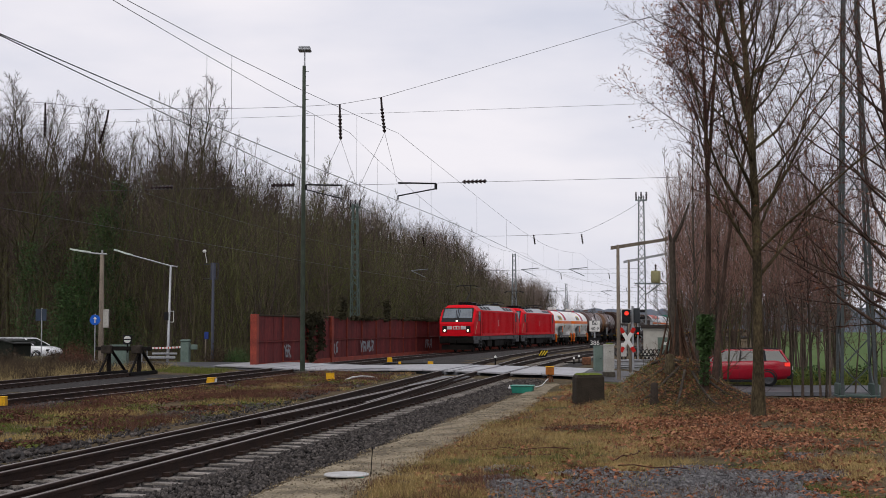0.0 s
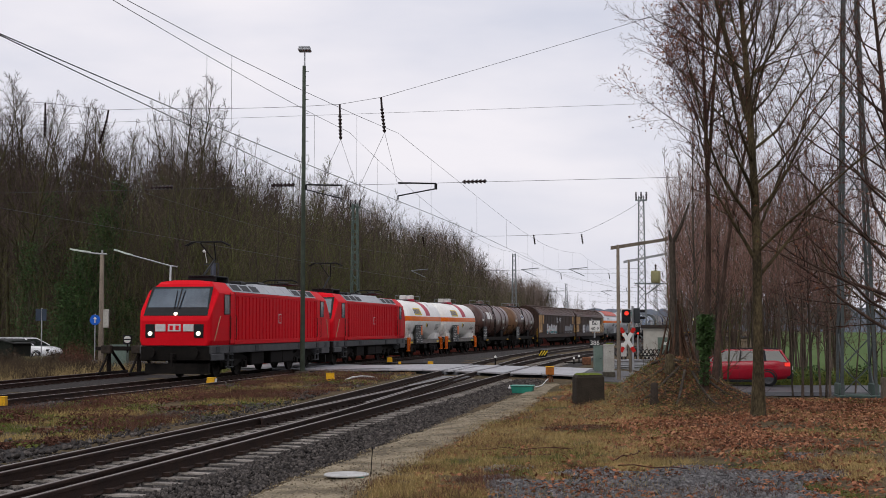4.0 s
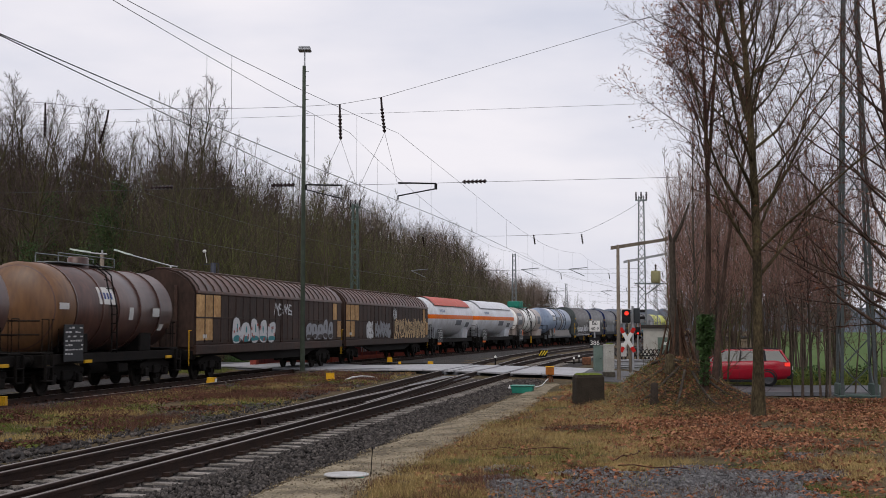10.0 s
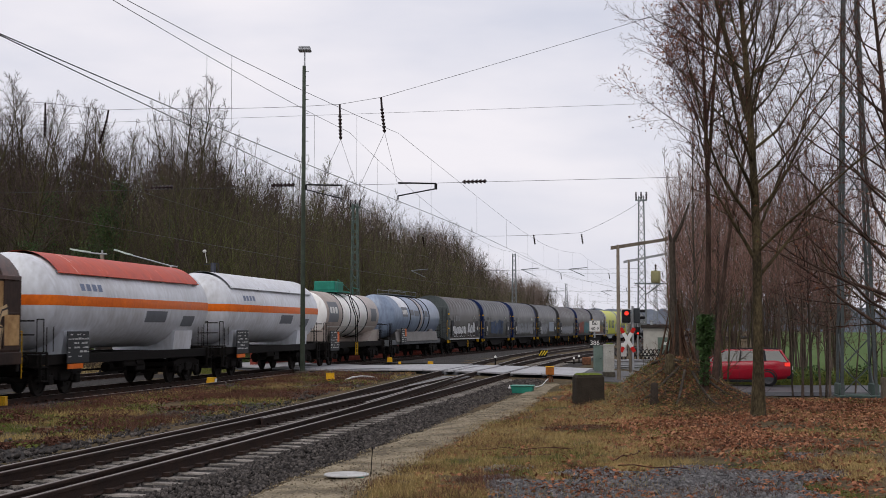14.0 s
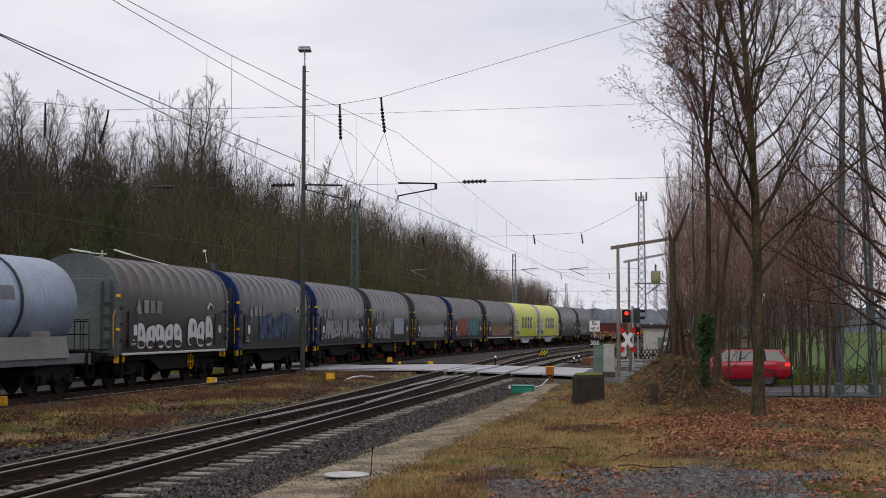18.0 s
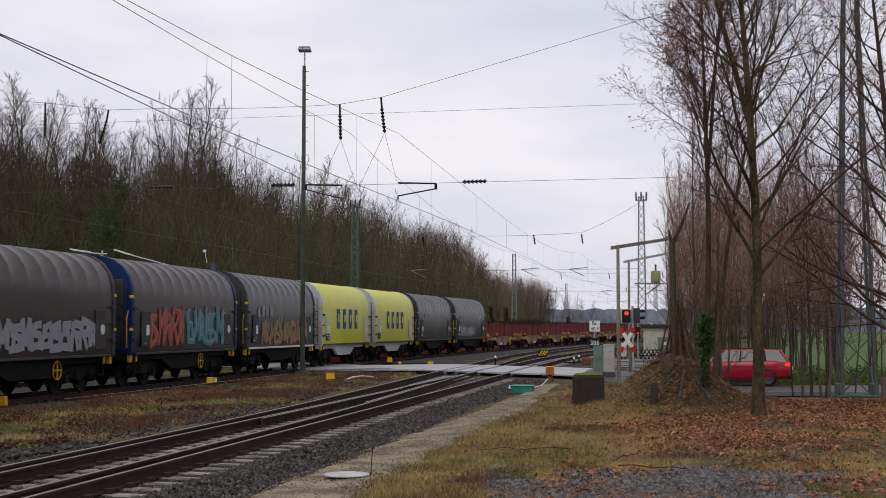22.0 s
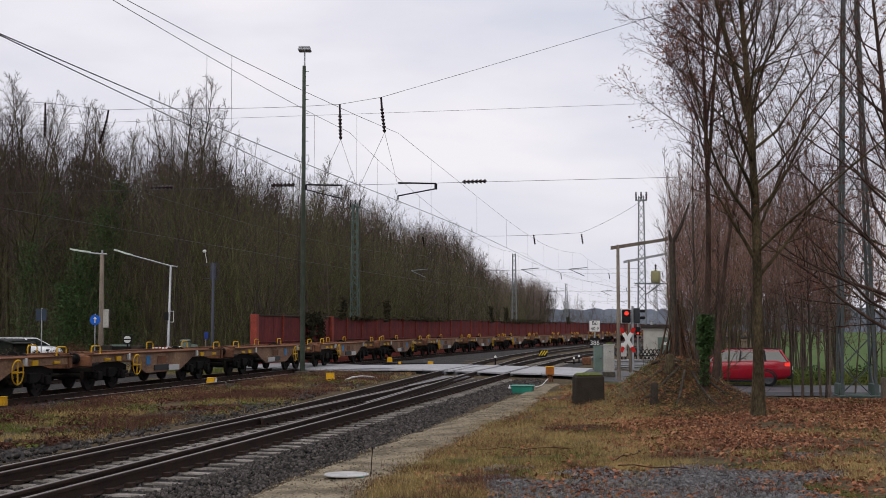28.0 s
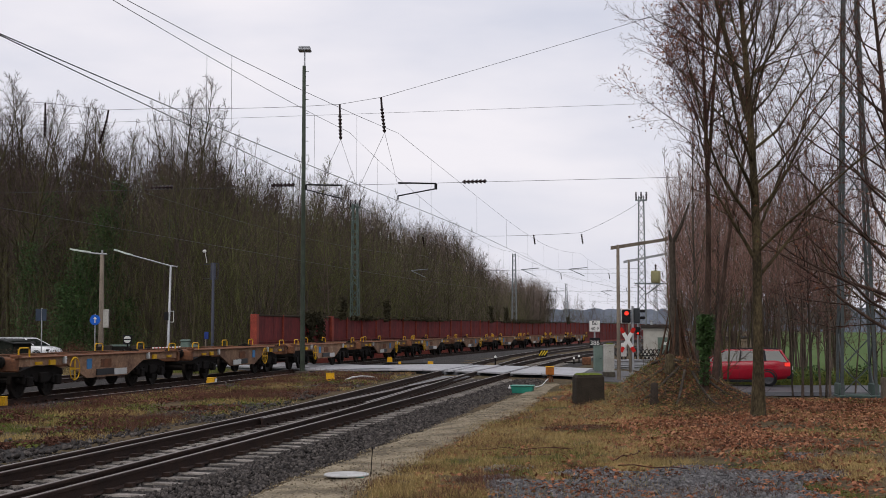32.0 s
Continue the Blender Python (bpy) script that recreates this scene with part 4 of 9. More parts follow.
def graffiti(parent, x0, x1, z0, z1, colours, y=-1.46, seed=0, letters=None, fat=0.13, label=""):
    """Sprayed strokes, upright, slanting and crossing, that spell nothing; the first colour fills, the next ones trace it."""
    rnd = random.Random(seed)
    letters = letters or max(3, int((x1 - x0) / 0.62))
    w = (x1 - x0) / letters
    strokes = []
    for i in range(letters):
        ax, lean = x0 + w * i, rnd.uniform(-0.25, 0.25)
        lo, hi = z0 + (z1 - z0) * rnd.uniform(0, 0.1), z1 - (z1 - z0) * rnd.uniform(0, 0.22)
        at = lambda u, q: (ax + w * (0.02 + 0.96 * u) + lean * q + w * rnd.uniform(-0.16, 0.16), lo + (hi - lo) * min(1.06, max(-0.03, q + rnd.uniform(-0.1, 0.1))))
        a, b, c = rnd.uniform(0.0, 0.2), rnd.uniform(0.75, 1.0), rnd.uniform(0.4, 0.65)
        strokes.append([at(a, 0), at(a + 0.05, c), at(a - 0.02, 1)])
        k = rnd.random()
        if k < 0.35:
            strokes.append([at(a, 1), at(b, 0.86), at(b * 0.8, c), at(a, c - 0.05)])
            strokes.append([at(0.4, c), at(b, 0.0)])
        elif k < 0.65:
            strokes.append([at(a, 0.95), at(0.5, c * 0.6), at(b, 1), at(b + 0.03, 0.05)])
        else:
            strokes.append([at(b, 1), at(0.4, 0.92), at(0.3, c), at(b, c - 0.1), at(b * 0.95, 0.08), at(a, 0.02)])
    for layer, colour in enumerate(colours):
        g = Geo()
        yy = y - 0.004 - 0.004 * layer
        for path in strokes:
            r = fat * (1.25 if layer == 0 else 0.3) * rnd.uniform(0.8, 1.15)
            o = 0.0 if layer == 0 else fat * 0.45
            for (ax, az), (bx, bz) in zip(path, path[1:]):
                d = math.hypot(bx - ax, bz - az) or 1
                ux, uz = (bx - ax) / d, (bz - az) / d
                nx, nz = -uz * r / 2, ux * r / 2
                ax_, az_, bx_, bz_ = ax - ux * r * 0.3 + o, az - uz * r * 0.3 + o * 0.6, bx + ux * r * 0.3 + o, bz + uz * r * 0.3 + o * 0.6
                g.quad((ax_ - nx, yy, az_ - nz), (bx_ - nx * 0.85, yy, bz_ - nz * 0.85), (bx_ + nx * 0.85, yy, bz_ + nz * 0.85), (ax_ + nx, yy, az_ + nz))
                yy -= 0.00003
        tagged(part("graffiti", g, SPRAY[colour], parent, label or "faded sprayed graffiti strokes"), kind="stuff")


def bubbles(parent, x0, x1, z0, z1, n, fill, shade, dots, y=-1.458, seed=0):
    """A sprayed piece of rounded overlapping shapes, with a darker rim, a shaded foot and dots."""
    rnd = random.Random(seed)
    w = (x1 - x0) / n
    layers = {"rim": Geo(), "fill": Geo(), "shade": Geo(), "dots": Geo()}

    def blob(g, cx, cz, rx, rz, yy, k=16, wob=0.12):
        ph = rnd.uniform(0, 6.28)
        pts = []
        for j in range(k):
            a = 2 * math.pi * j / k
            q = 1 + wob * math.sin(2 * a + ph) + wob * 0.6 * math.sin(3 * a + 2 * ph)
            c, d = math.cos(a), math.sin(a)
            pts.append((cx + rx * q * math.copysign(abs(c) ** 0.75, c), yy, cz + rz * q * math.copysign(abs(d) ** 0.75, d)))
        g.add(pts, [tuple(range(k))])
    for i in range(n):
        cx, hh = x0 + w * (i + 0.5), (z1 - z0) * rnd.uniform(0.8, 1.0)
        cz, e = z0 + hh / 2, 0.0004 * i
        state = rnd.getstate()
        blob(layers["rim"], cx, cz, w * 0.56, hh * 0.53, y - 0.003 - e)
        rnd.setstate(state)
        blob(layers["fill"], cx, cz, w * 0.49, hh * 0.47, y - 0.0055 - e)
        blob(layers["shade"], cx, cz - hh * 0.3, w * 0.38, hh * 0.12, y - 0.010)
        blob(layers["shade"], cx + w * rnd.uniform(-0.1, 0.1), cz + hh * 0.12, w * 0.07, hh * 0.16, y - 0.010)
        for _ in range(4):
            blob(layers["dots"], cx + w * rnd.uniform(-0.35, 0.35), cz + hh * rnd.uniform(-0.35, 0.35), 0.07, 0.08, y - 0.0125, 8)
    for nm, colour in (("rim", "dark"), ("fill", fill), ("shade", shade), ("dots", dots)):
        if colour:
            tagged(part("graffiti", layers[nm], SPRAY[colour], parent, "rounded sprayed graffiti shapes"), kind="stuff")


# ---- locomotives ----
def loco_section(x, top, width, bottom=1.32):
    side = [(1.42, bottom), (1.49, bottom + 0.18), (1.49, 3.36), (1.40, 3.48), (1.06, 3.82), (0.5, 3.88)]
    half = [(x, y * width, min(z, top)) for y, z in side]
    return [(a, -b, c) for a, b, c in half] + [(a, b, c) for a, b, c in reversed(half)]


def build_loco(front, raised, seed):
    lo = vehicle("electric_locomotive", "traffic-red electric freight locomotive with grey skirt and raised pantograph", "locomotive", front, 18.95, 10.4, half=1.3, group="locomotives", low=0.5, wheel=0.6)
    for d, nm in ((1, "cab"), (-1, "cab")):
        sec = [(-9.08, 2.28, 0.90), (-9.02, 2.42, 0.955), (-8.86, 2.66, 0.98), (-8.12, 3.72, 0.985), (-7.86, 3.88, 0.99), (-6.35, 3.88, 1.0)]
        c = part("cab", Geo().loft([loco_section(d * x, t, w) for x, t, w in (sec if d == 1 else sec)], smooth=False), LOCO_RED, lo, key=("cab", d))
        P = lambda k, yy, out=0.02: (d * (-8.86 + 0.74 * k - out * 0.85), yy, 2.66 + 1.06 * k + out * 0.5)
        g = Geo()
        for y0, y1 in ((-1.22, -0.03), (0.03, 1.22)):
            g.quad(P(0.12, y0), P(0.12, y1), P(0.82, y1 * 0.93 if abs(y1) > 0.1 else y1), P(0.82, y0 * 0.93 if abs(y0) > 0.1 else y0))
        part("windscreen", g, mat("cab_glass", (0.065, 0.095, 0.13), (0.03, 0.045, 0.065), 0.08, bump=0, spec=0.5, scale=0.8, contrast=0.5), c, "large sloping two-part windscreen")
        g = Geo().quad(P(-0.18, -1.3, 0.012), P(-0.18, 1.3, 0.012), P(0.90, 1.26, 0.012), P(0.90, -1.26, 0.012))
        part("windscreen_surround", g, BLACK, c)
        g = Geo()
        for sy in (-1, 1):
            g.cyl(P(0.06, sy * 0.1, 0.05), P(0.72, sy * 0.16, 0.05), 0.018, n=5)
        part("wiper", g, BLACK, c)
        xf = -d * 9.10
        for sy in (-1, 1):
            part("headlight", Geo().cyl((xf, sy * 0.98, 1.78), (xf - d * 0.03, sy * 0.98, 1.78), 0.085, n=14), LAMP_WARM if d == 1 and raised else GLASS, c, "round lit headlight" if d == 1 and raised else "")
            part("headlight_surround", Geo().box(xf - d * 0.012, xf + d * 0.06, sy * 0.80, sy * 1.18, 1.62, 2.14, 0.01), BLACK, c)
            part("front_panel", Geo().box(xf - d * 0.012, xf + d * 0.06, sy * 0.36, sy * 0.78, 1.86, 2.14, 0.01), mat("front_panel_white", (0.62, 0.60, 0.60), rough=0.5), c, "pale grey front panel")
        part("top_light", Geo().cyl((d * -8.90, 0, 2.54), (d * -9.0, 0, 2.54), 0.07, n=12), LAMP_WARM if d == 1 and raised else GLASS, c)
        g = Geo().box(xf - d * 0.014, xf + d * 0.05, -0.26, 0.26, 1.86, 2.14, 0.01)
        part("maker_plate", g, PALE, c)
        g = Geo()
        for a in (-0.14, 0.10):
            g.box(xf - d * 0.02, xf, a - 0.05, a + 0.09, 1.91, 2.09, 0.004)
        part("maker_mark", g, LOCO_RED, c)
        # side window, door and grab rails, on both sides
        for sy in (-1, 1):
            x0, x1 = sorted((d * -7.55, d * -6.98))
            part("side_window", Geo().box(x0, x1, sy * 1.475, sy * 1.50, 2.55, 3.3, 0.02), GLASS, c)
            x0, x1 = sorted((d * -6.85, d * -6.30))
            part("cab_door", Geo().box(x0, x1, sy * 1.47, sy * 1.502, 1.36, 3.38, 0.02), LOCO_RED, c)
            for gx in (-6.92, -6.22):
                part("grab_rail", Geo().tube([(d * gx, sy * 1.50, 1.55), (d * gx, sy * 1.545, 1.58), (d * gx, sy * 1.545, 2.47), (d * gx, sy * 1.50, 2.5)], 0.013), RAIL, c)
            part("corner_rail", Geo().tube([(d * -8.62, sy * 1.46, 1.5), (d * -8.1, sy * 1.52, 2.45)], 0.018), mat("rail_cream", (0.5, 0.36, 0.22), rough=0.5), c)
            for gx in (-6.87, -6.29):
                part("door_seam", Geo().box(d * gx - 0.012, d * gx + 0.012, sy * 1.485, sy * 1.506, 1.36, 3.4), RAIL, c)
            part("window_rim", Geo().tube([(d * -7.56, sy * 1.495, 2.54), (d * -7.56, sy * 1.495, 3.31), (d * -6.97, sy * 1.495, 3.31), (d * -6.97, sy * 1.495, 2.54), (d * -7.56, sy * 1.495, 2.54)], 0.014, 5), BLACK, c)
    # machine room body between the cabs
    body = Geo()
    body.loft([[(x, y, z) for y, z in ((-1.40, 1.32), (-1.46, 1.45), (-1.46, 3.36), (-1.40, 3.46), (1.40, 3.46), (1.46, 3.36), (1.46, 1.45), (1.40, 1.32))] for x in (-6.35, 6.35)])
    body.box(-6.3, 6.3, -1.495, -1.44, 1.33, 1.50, 0.015)
    body.box(-6.3, 6.3, -1.495, -1.44, 3.30, 3.42, 0.015)
    for x in (-6.25, -5.95, 5.95, 6.25):
        body.box(x - 0.05, x + 0.05, -1.495, -1.44, 1.4, 3.4, 0.01)
    part("body", body, LOCO_RED, lo, key="loco_body")
    for i in range(25):
        x = -5.7 + 0.475 * i
        part("rib", lambda: Geo().box(-0.075, 0.075, -1.492, -1.452, 1.52, 3.29, 0.02), LOCO_RED, lo, at=pose(x, 0, 0), key="loco_rib")
    part("number_frame", Geo().box(-0.21, 0.21, -1.502, -1.492, 2.2, 2.62, 0.004), PALE, lo)
    part("number_field", Geo().box(-0.17, 0.17, -1.508, -1.5025, 2.24, 2.58, 0.002), LOCO_RED, lo)
    # roof hoods
    for sy in (-1, 1):
        for i in range(10):
            x0 = -6.3 + 1.26 * i
            tall = 3 <= i <= 6
            zt = 3.9 if tall else 3.8
            g = Geo().loft([[(x, sy * 1.44, 3.46), (x, sy * (0.98 if tall else 1.12), zt), (x, sy * 0.7, zt), (x, sy * 0.7, 3.46)] for x in (x0 + 0.015, x0 + 1.245)])
            part("roof_hood", g, ROOF_GREY, lo)
            if not tall:
                a, b = Vector((0, sy * 1.44, 3.46)), Vector((0, sy * 1.12, 3.8))
                n = Vector((0, sy * 0.8, 0.58)) * 0.012
                g = Geo().quad(*(Vector((x, 0, 0)) + a.lerp(b, k) + n for x, k in ((x0 + 0.12, 0.15), (x0 + 1.14, 0.15), (x0 + 1.14, 0.88), (x0 + 0.12, 0.88))))
                part("vent_grille", g, VENT, lo)
    part("roof_walk", Geo().box(-6.3, 6.3, -0.69, 0.69, 3.47, 3.72, 0.03), VENT, lo)
    for x in (-1.5, 1.0, 2.2):
        g = Geo()
        insulator(g, (x, 0.2, 3.72), (x, 0.2, 4.05), 0.1, 4)
        g.cyl((x, 0.2, 4.05), (x + 1.2, 0.2, 4.05), 0.025, n=6)
        part("roof_insulator", g, INSUL, lo)
    for x0, x1, y0, y1, z1 in ((-2.6, -1.9, -0.5, 0.3, 4.02), (-0.4, 0.5, -0.6, 0.5, 4.05), (3.0, 3.9, -0.5, 0.4, 3.98)):
        part("roof_gear", Geo().box(x0, x1, y0, y1, 3.72, z1, 0.05), BLACK, lo)
    # pantographs: front one up, rear one folded
    up = part("pantograph", Geo().box(-6.2, -4.4, -0.55, 0.55, 4.08, 4.14, 0.02).box(-6.1, -6.0, -0.6, 0.6, 3.9, 4.1, 0.02).box(-4.6, -4.5, -0.6, 0.6, 3.7, 4.1, 0.02), BLACK, lo, "raised single-arm pantograph")
    part("lower_arm", Geo().cyl((-5.9, 0, 4.14), (-4.55, 0, 4.85), 0.045, n=8), BLACK, up)
    part("upper_arm", Geo().cyl((-4.55, 0.05, 4.85), (-5.5, 0.3, 5.52), 0.028, n=6).cyl((-4.55, -0.05, 4.85), (-5.5, -0.3, 5.52), 0.028, n=6), BLACK, up)
    part("contact_strip", Geo().tube([(-5.5, -0.95, 5.40), (-5.5, -0.62, 5.56), (-5.5, 0.62, 5.56), (-5.5, 0.95, 5.40)], 0.03).tube([(-5.3, -0.95, 5.40), (-5.3, -0.62, 5.56), (-5.3, 0.62, 5.56), (-5.3, 0.95, 5.40)], 0.03), BLACK, up)
    fold = part("pantograph", Geo().box(4.5, 6.2, -0.55, 0.55, 4.08, 4.14, 0.02).cyl((4.5, 0, 4.2), (6.2, 0, 4.24), 0.045, n=8).tube([(4.9, -0.9, 4.2), (4.9, -0.6, 4.32), (4.9, 0.6, 4.32), (4.9, 0.9, 4.2)], 0.03), BLACK, lo, "folded pantograph")
    # skirt, steps and tanks
    part("skirt", Geo().box(-9.0, 9.0, -1.45, 1.45, 0.98, 1.316, 0.03).box(-8.9, -7.4, -1.46, 1.46, 0.72, 0.99, 0.03).box(7.4, 8.9, -1.46, 1.46, 0.72, 0.99, 0.03), LOCO_GREY, lo, key="loco_skirt")
    for x in (-2.6, 0.2, 2.0):
        part("underframe_box", Geo().box(x - 0.9, x + 0.9, -1.3, 1.3, 0.42, 0.99, 0.05), RUN, lo)
    for x in (-8.2, -6.6, -3.2, 3.3, 6.6, 8.2):
        part("skirt_locker", Geo().box(x - 0.22, x + 0.22, -1.475, -1.45, 1.03, 1.27, 0.01), VENT, lo)
    for x in (-6.58, 6.58):
        g = Geo()
        for z in (0.42, 0.68, 0.92):
            g.box(x - 0.26, x + 0.26, -1.48, -1.28, z, z + 0.04, 0.008)
        g.box(x - 0.28, x - 0.25, -1.44, -1.38, 0.4, 1.0).box(x + 0.25, x + 0.28, -1.44, -1.38, 0.4, 1.0)
        part("step_ladder", g, LOCO_GREY, lo)
    for d in (1, -1):
        part("snow_plough", Geo().loft([[(-d * (9.0 - abs(y) * 0.15), y, z) for y in (-1.3, 0, 1.3)] + [(-d * (8.85 - abs(y) * 0.15), y, z) for y in (1.3, 0, -1.3)] for z in (0.22, 0.62)]), RUN, lo)
        part("headstock", Geo().box(-d * 8.75, -d * 9.02, -1.42, 1.42, 0.72, 1.3, 0.04), RUN, lo)
    return lo


build_loco(72.65, True, 1)
build_loco(91.6, False, 2)


# ---- tank wagons ----
def tank_end(x0, x1, r, bulge):
    prof = [(x0 - bulge, 0.001), (x0 - bulge * 0.9, r * 0.42), (x0 - bulge * 0.62, r * 0.72), (x0 - bulge * 0.25, r * 0.93), (x0, r)]
    return prof + [(-(a) + x1 + x0, b) for a, b in reversed(prof)]


def shell(x0, x1, r, zc, a0, a1, n=10, gap=0.004, m=1):
    """A curved plate on a barrel between two angles (0 is the seen side, 90 the top)."""
    g = Geo()
    xs = [x0 + (x1 - x0) * i / m for i in range(m + 1)]
    secs = []
    for x in xs:
        o = [(x, -(r + gap) * math.cos(radians(a0 + (a1 - a0) * j / n)), zc + (r + gap) * math.sin(radians(a0 + (a1 - a0) * j / n))) for j in range(n + 1)]
        secs.append(o)
    g.loft(secs, closed=False, caps=False, smooth=True)
    return g


def stripe(x0, x1, r, bulge, zc, mid, half, side=1):
    """A painted stripe along a barrel and round its domed ends."""
    prof, secs = tank_end(x0, x1, r, bulge), []
    for (xa, ra), (xb, rb) in zip(prof[1:-1], prof[2:-1]):
        m = 4 if abs(xb - xa) < 1.5 else 1
        for k in range(m):
            secs.append((xa + (xb - xa) * k / m, ra + (rb - ra) * k / m))
    secs.append(prof[-2])
    rows = []
    for x, q in secs:
        q += 0.006
        row = []
        for z in (mid - half, mid - half / 3, mid + half / 3, mid + half):
            y = math.sqrt(max(0.01, q * q - z * z))
            row.append((x, -y * side, zc + z))
        rows.append(row)
    return Geo().loft(rows, closed=False, caps=False, smooth=True)


def underframe(v, half, top=1.22, material=RUN, ends=None):
    part("solebar", Geo().box(-half, half, -1.28, -1.12, top - 0.3, top, 0.015).box(-half, half, 1.12, 1.28, top - 0.3, top, 0.015), material, v)
    part("headstock", Geo().box(-half, -half + 0.22, -1.3, 1.3, top - 0.38, top, 0.02), ends or material, v)
    part("headstock", Geo().box(half - 0.22, half, -1.3, 1.3, top - 0.38, top, 0.02), ends or material, v)
    part("centre_sill", Geo().box(-half, half, -0.3, 0.3, top - 0.35, top - 0.02, 0.02), RUN, v)
    part("brake_gear", Geo().cyl((-1.2, -0.7, 0.72), (0.1, -0.7, 0.72), 0.17, n=10).box(0.3, 1.1, -1.15, -0.75, 0.55, 0.85, 0.04).cyl((-2.0, 0, 0.62), (2.0, 0, 0.62), 0.03, n=6), RUN, v)


def end_platform(v, d, half, rail_mat, post_mat, thick=0.016):
    x0 = -d * half
    part("end_platform", Geo().box(x0, x0 + d * 0.75, -1.25, 1.25, 1.24, 1.30, 0.01), RUN, v)
    g = Geo()
    for a in (0.08, 0.7):
        g.tube([(x0 + d * a, -1.22, 1.3), (x0 + d * a, -1.22, 2.25), (x0 + d * (a + 0.42), -1.22, 2.25), (x0 + d * (a + 0.42), -1.22, 1.3)], thick, 5)
    g.tube([(x0 + d * 0.05, -1.15, 2.2), (x0 + d * 0.05, 1.15, 2.2)], 0.022, 6).tube([(x0 + d * 0.05, -1.15, 1.8), (x0 + d * 0.05, 1.15, 1.8)], 0.02, 6)
    part("end_railing", g, rail_mat, v)
    part("step", Geo().box(x0 + d * 0.05, x0 + d * 0.5, -1.4, -1.2, 0.45, 0.49, 0.01).box(x0 + d * 0.05, x0 + d * 0.09, -1.38, -1.3, 0.45, 1.25).box(x0 + d * 0.46, x0 + d * 0.5, -1.38, -1.3, 0.45, 1.25).box(x0 + d * 0.05, x0 + d * 0.5, -1.38, -1.25, 0.85, 0.89, 0.01), post_mat, v)


def catwalk(v, x0, x1, z, r=0.0):
    g = Geo().box(x0, x1, -0.35, 0.35, z, z + 0.04, 0.008)
    for sy in (-0.38, 0.38):
        g.tube([(x0, sy, z), (x0, sy, z + 0.3), (x1, sy, z + 0.3), (x1, sy, z)], 0.018, 5)
    part("catwalk", g, GREY_S, v)


def build_tank_a(front, seed):
    v = vehicle("tank_wagon", "white pressure-gas tank wagon with orange band and red saddle", "tank wagon", front, 11.8, 6.9, group="white gas tank wagons")
    zc, r = 2.50, 1.38
    tk = part("tank", Geo().lathe(tank_end(-4.75, 4.75, r, 0.62), 40, "x", (0, 0, zc)), TANK_W, v, key="tank_a")
    for sy in (0, 180):
        part("band", stripe(-4.75, 4.75, r, 0.62, zc, 0.12, 0.155, 1 if sy == 0 else -1), BAND, tk, "orange stripe round the barrel")
    part("saddle_band", shell(0.15, 1.4, r, zc, 14, 166, 18), RED_BAND, tk, "wide red band over the top")
    part("dome_base", Geo().lathe([(zc + r - 0.05, 0.55), (zc + r + 0.1, 0.55), (zc + r + 0.1, 0.0)], 18, "z", (-0.2, 0, 0)), RED_BAND, tk)
    part("valve_box", Geo().box(-0.62, 0.22, -0.42, 0.42, zc + r + 0.1, zc + r + 0.38, 0.035), WHITE_P, tk, "white valve cover on top")
    catwalk(v, -1.9, 2.1, zc + r + 0.03)
    # trade mark drawn as plain shapes
    for x0, x1, a0, a1, m_, gp in ((-3.15, -1.15, 15, 37, SIGN_YELLOW, 0.006),):
        part("logo_field", shell(x0, x1, r, zc, a0, a1, 5, gp), m_, tk)
    for i in range(6):
        part("logo_bar", shell(-3.25 + 0.31 * i, -3.05 + 0.31 * i, r, zc, 18, 33, 4, 0.011), SIGN_BLUE, tk)
    for x0, a0, mm in ((0.05, -18, SIGN_YELLOW), (0.36, -20, BLACK)):
        part("hazard_mark", shell(x0, x0 + 0.26, r, zc, a0, a0 + 11, 3, 0.008), mm, tk)
    for i in range(6):
        part("text_line", shell(3.0, 3.0 + 1.2 - 0.1 * (i % 3), r, zc, -12 - 3 * i, -11.2 - 3 * i, 1, 0.006), VENT, tk)
    underframe(v, 5.28, material=mat("sill_dirty_white", (0.24, 0.225, 0.205), (0.06, 0.054, 0.05), 0.7, scale=1.2, fine=10, contrast=0.9), ends=RUN)
    data_board(v, -3.4, -1.5, 0.95, 2.2, -1.42, seed, True)
    for d in (1, -1):
        part("saddle", Geo().loft([[(d * x, -y, 1.2), (d * x, y, 1.2), (d * x2, y * 1.02, 1.6), (d * x2, -y * 1.02, 1.6)] for x, x2, y in ((3.0, 3.3, 1.2), (4.7, 4.75, 1.2))]), TANK_W, v, "pale flared tank saddle")
        end_platform(v, d, 5.28, WHITE_P, BAND, 0.026)
        part("orange_bracket", Geo().box(d * 5.05, d * 4.45, -1.36, -1.24, 1.24, 1.36, 0.012).cyl((d * 4.5, -1.33, 1.26), (d * 4.75, -1.33, 0.7), 0.035, n=6), BAND, v)
        part("warning_strip", Geo().box(d * 4.3, d * 3.7, -1.30, -1.285, 0.96, 1.08, 0.004), SIGN_YELLOW, v)
    return v


build_tank_a(110.5, 3)
build_tank_a(122.3, 4)


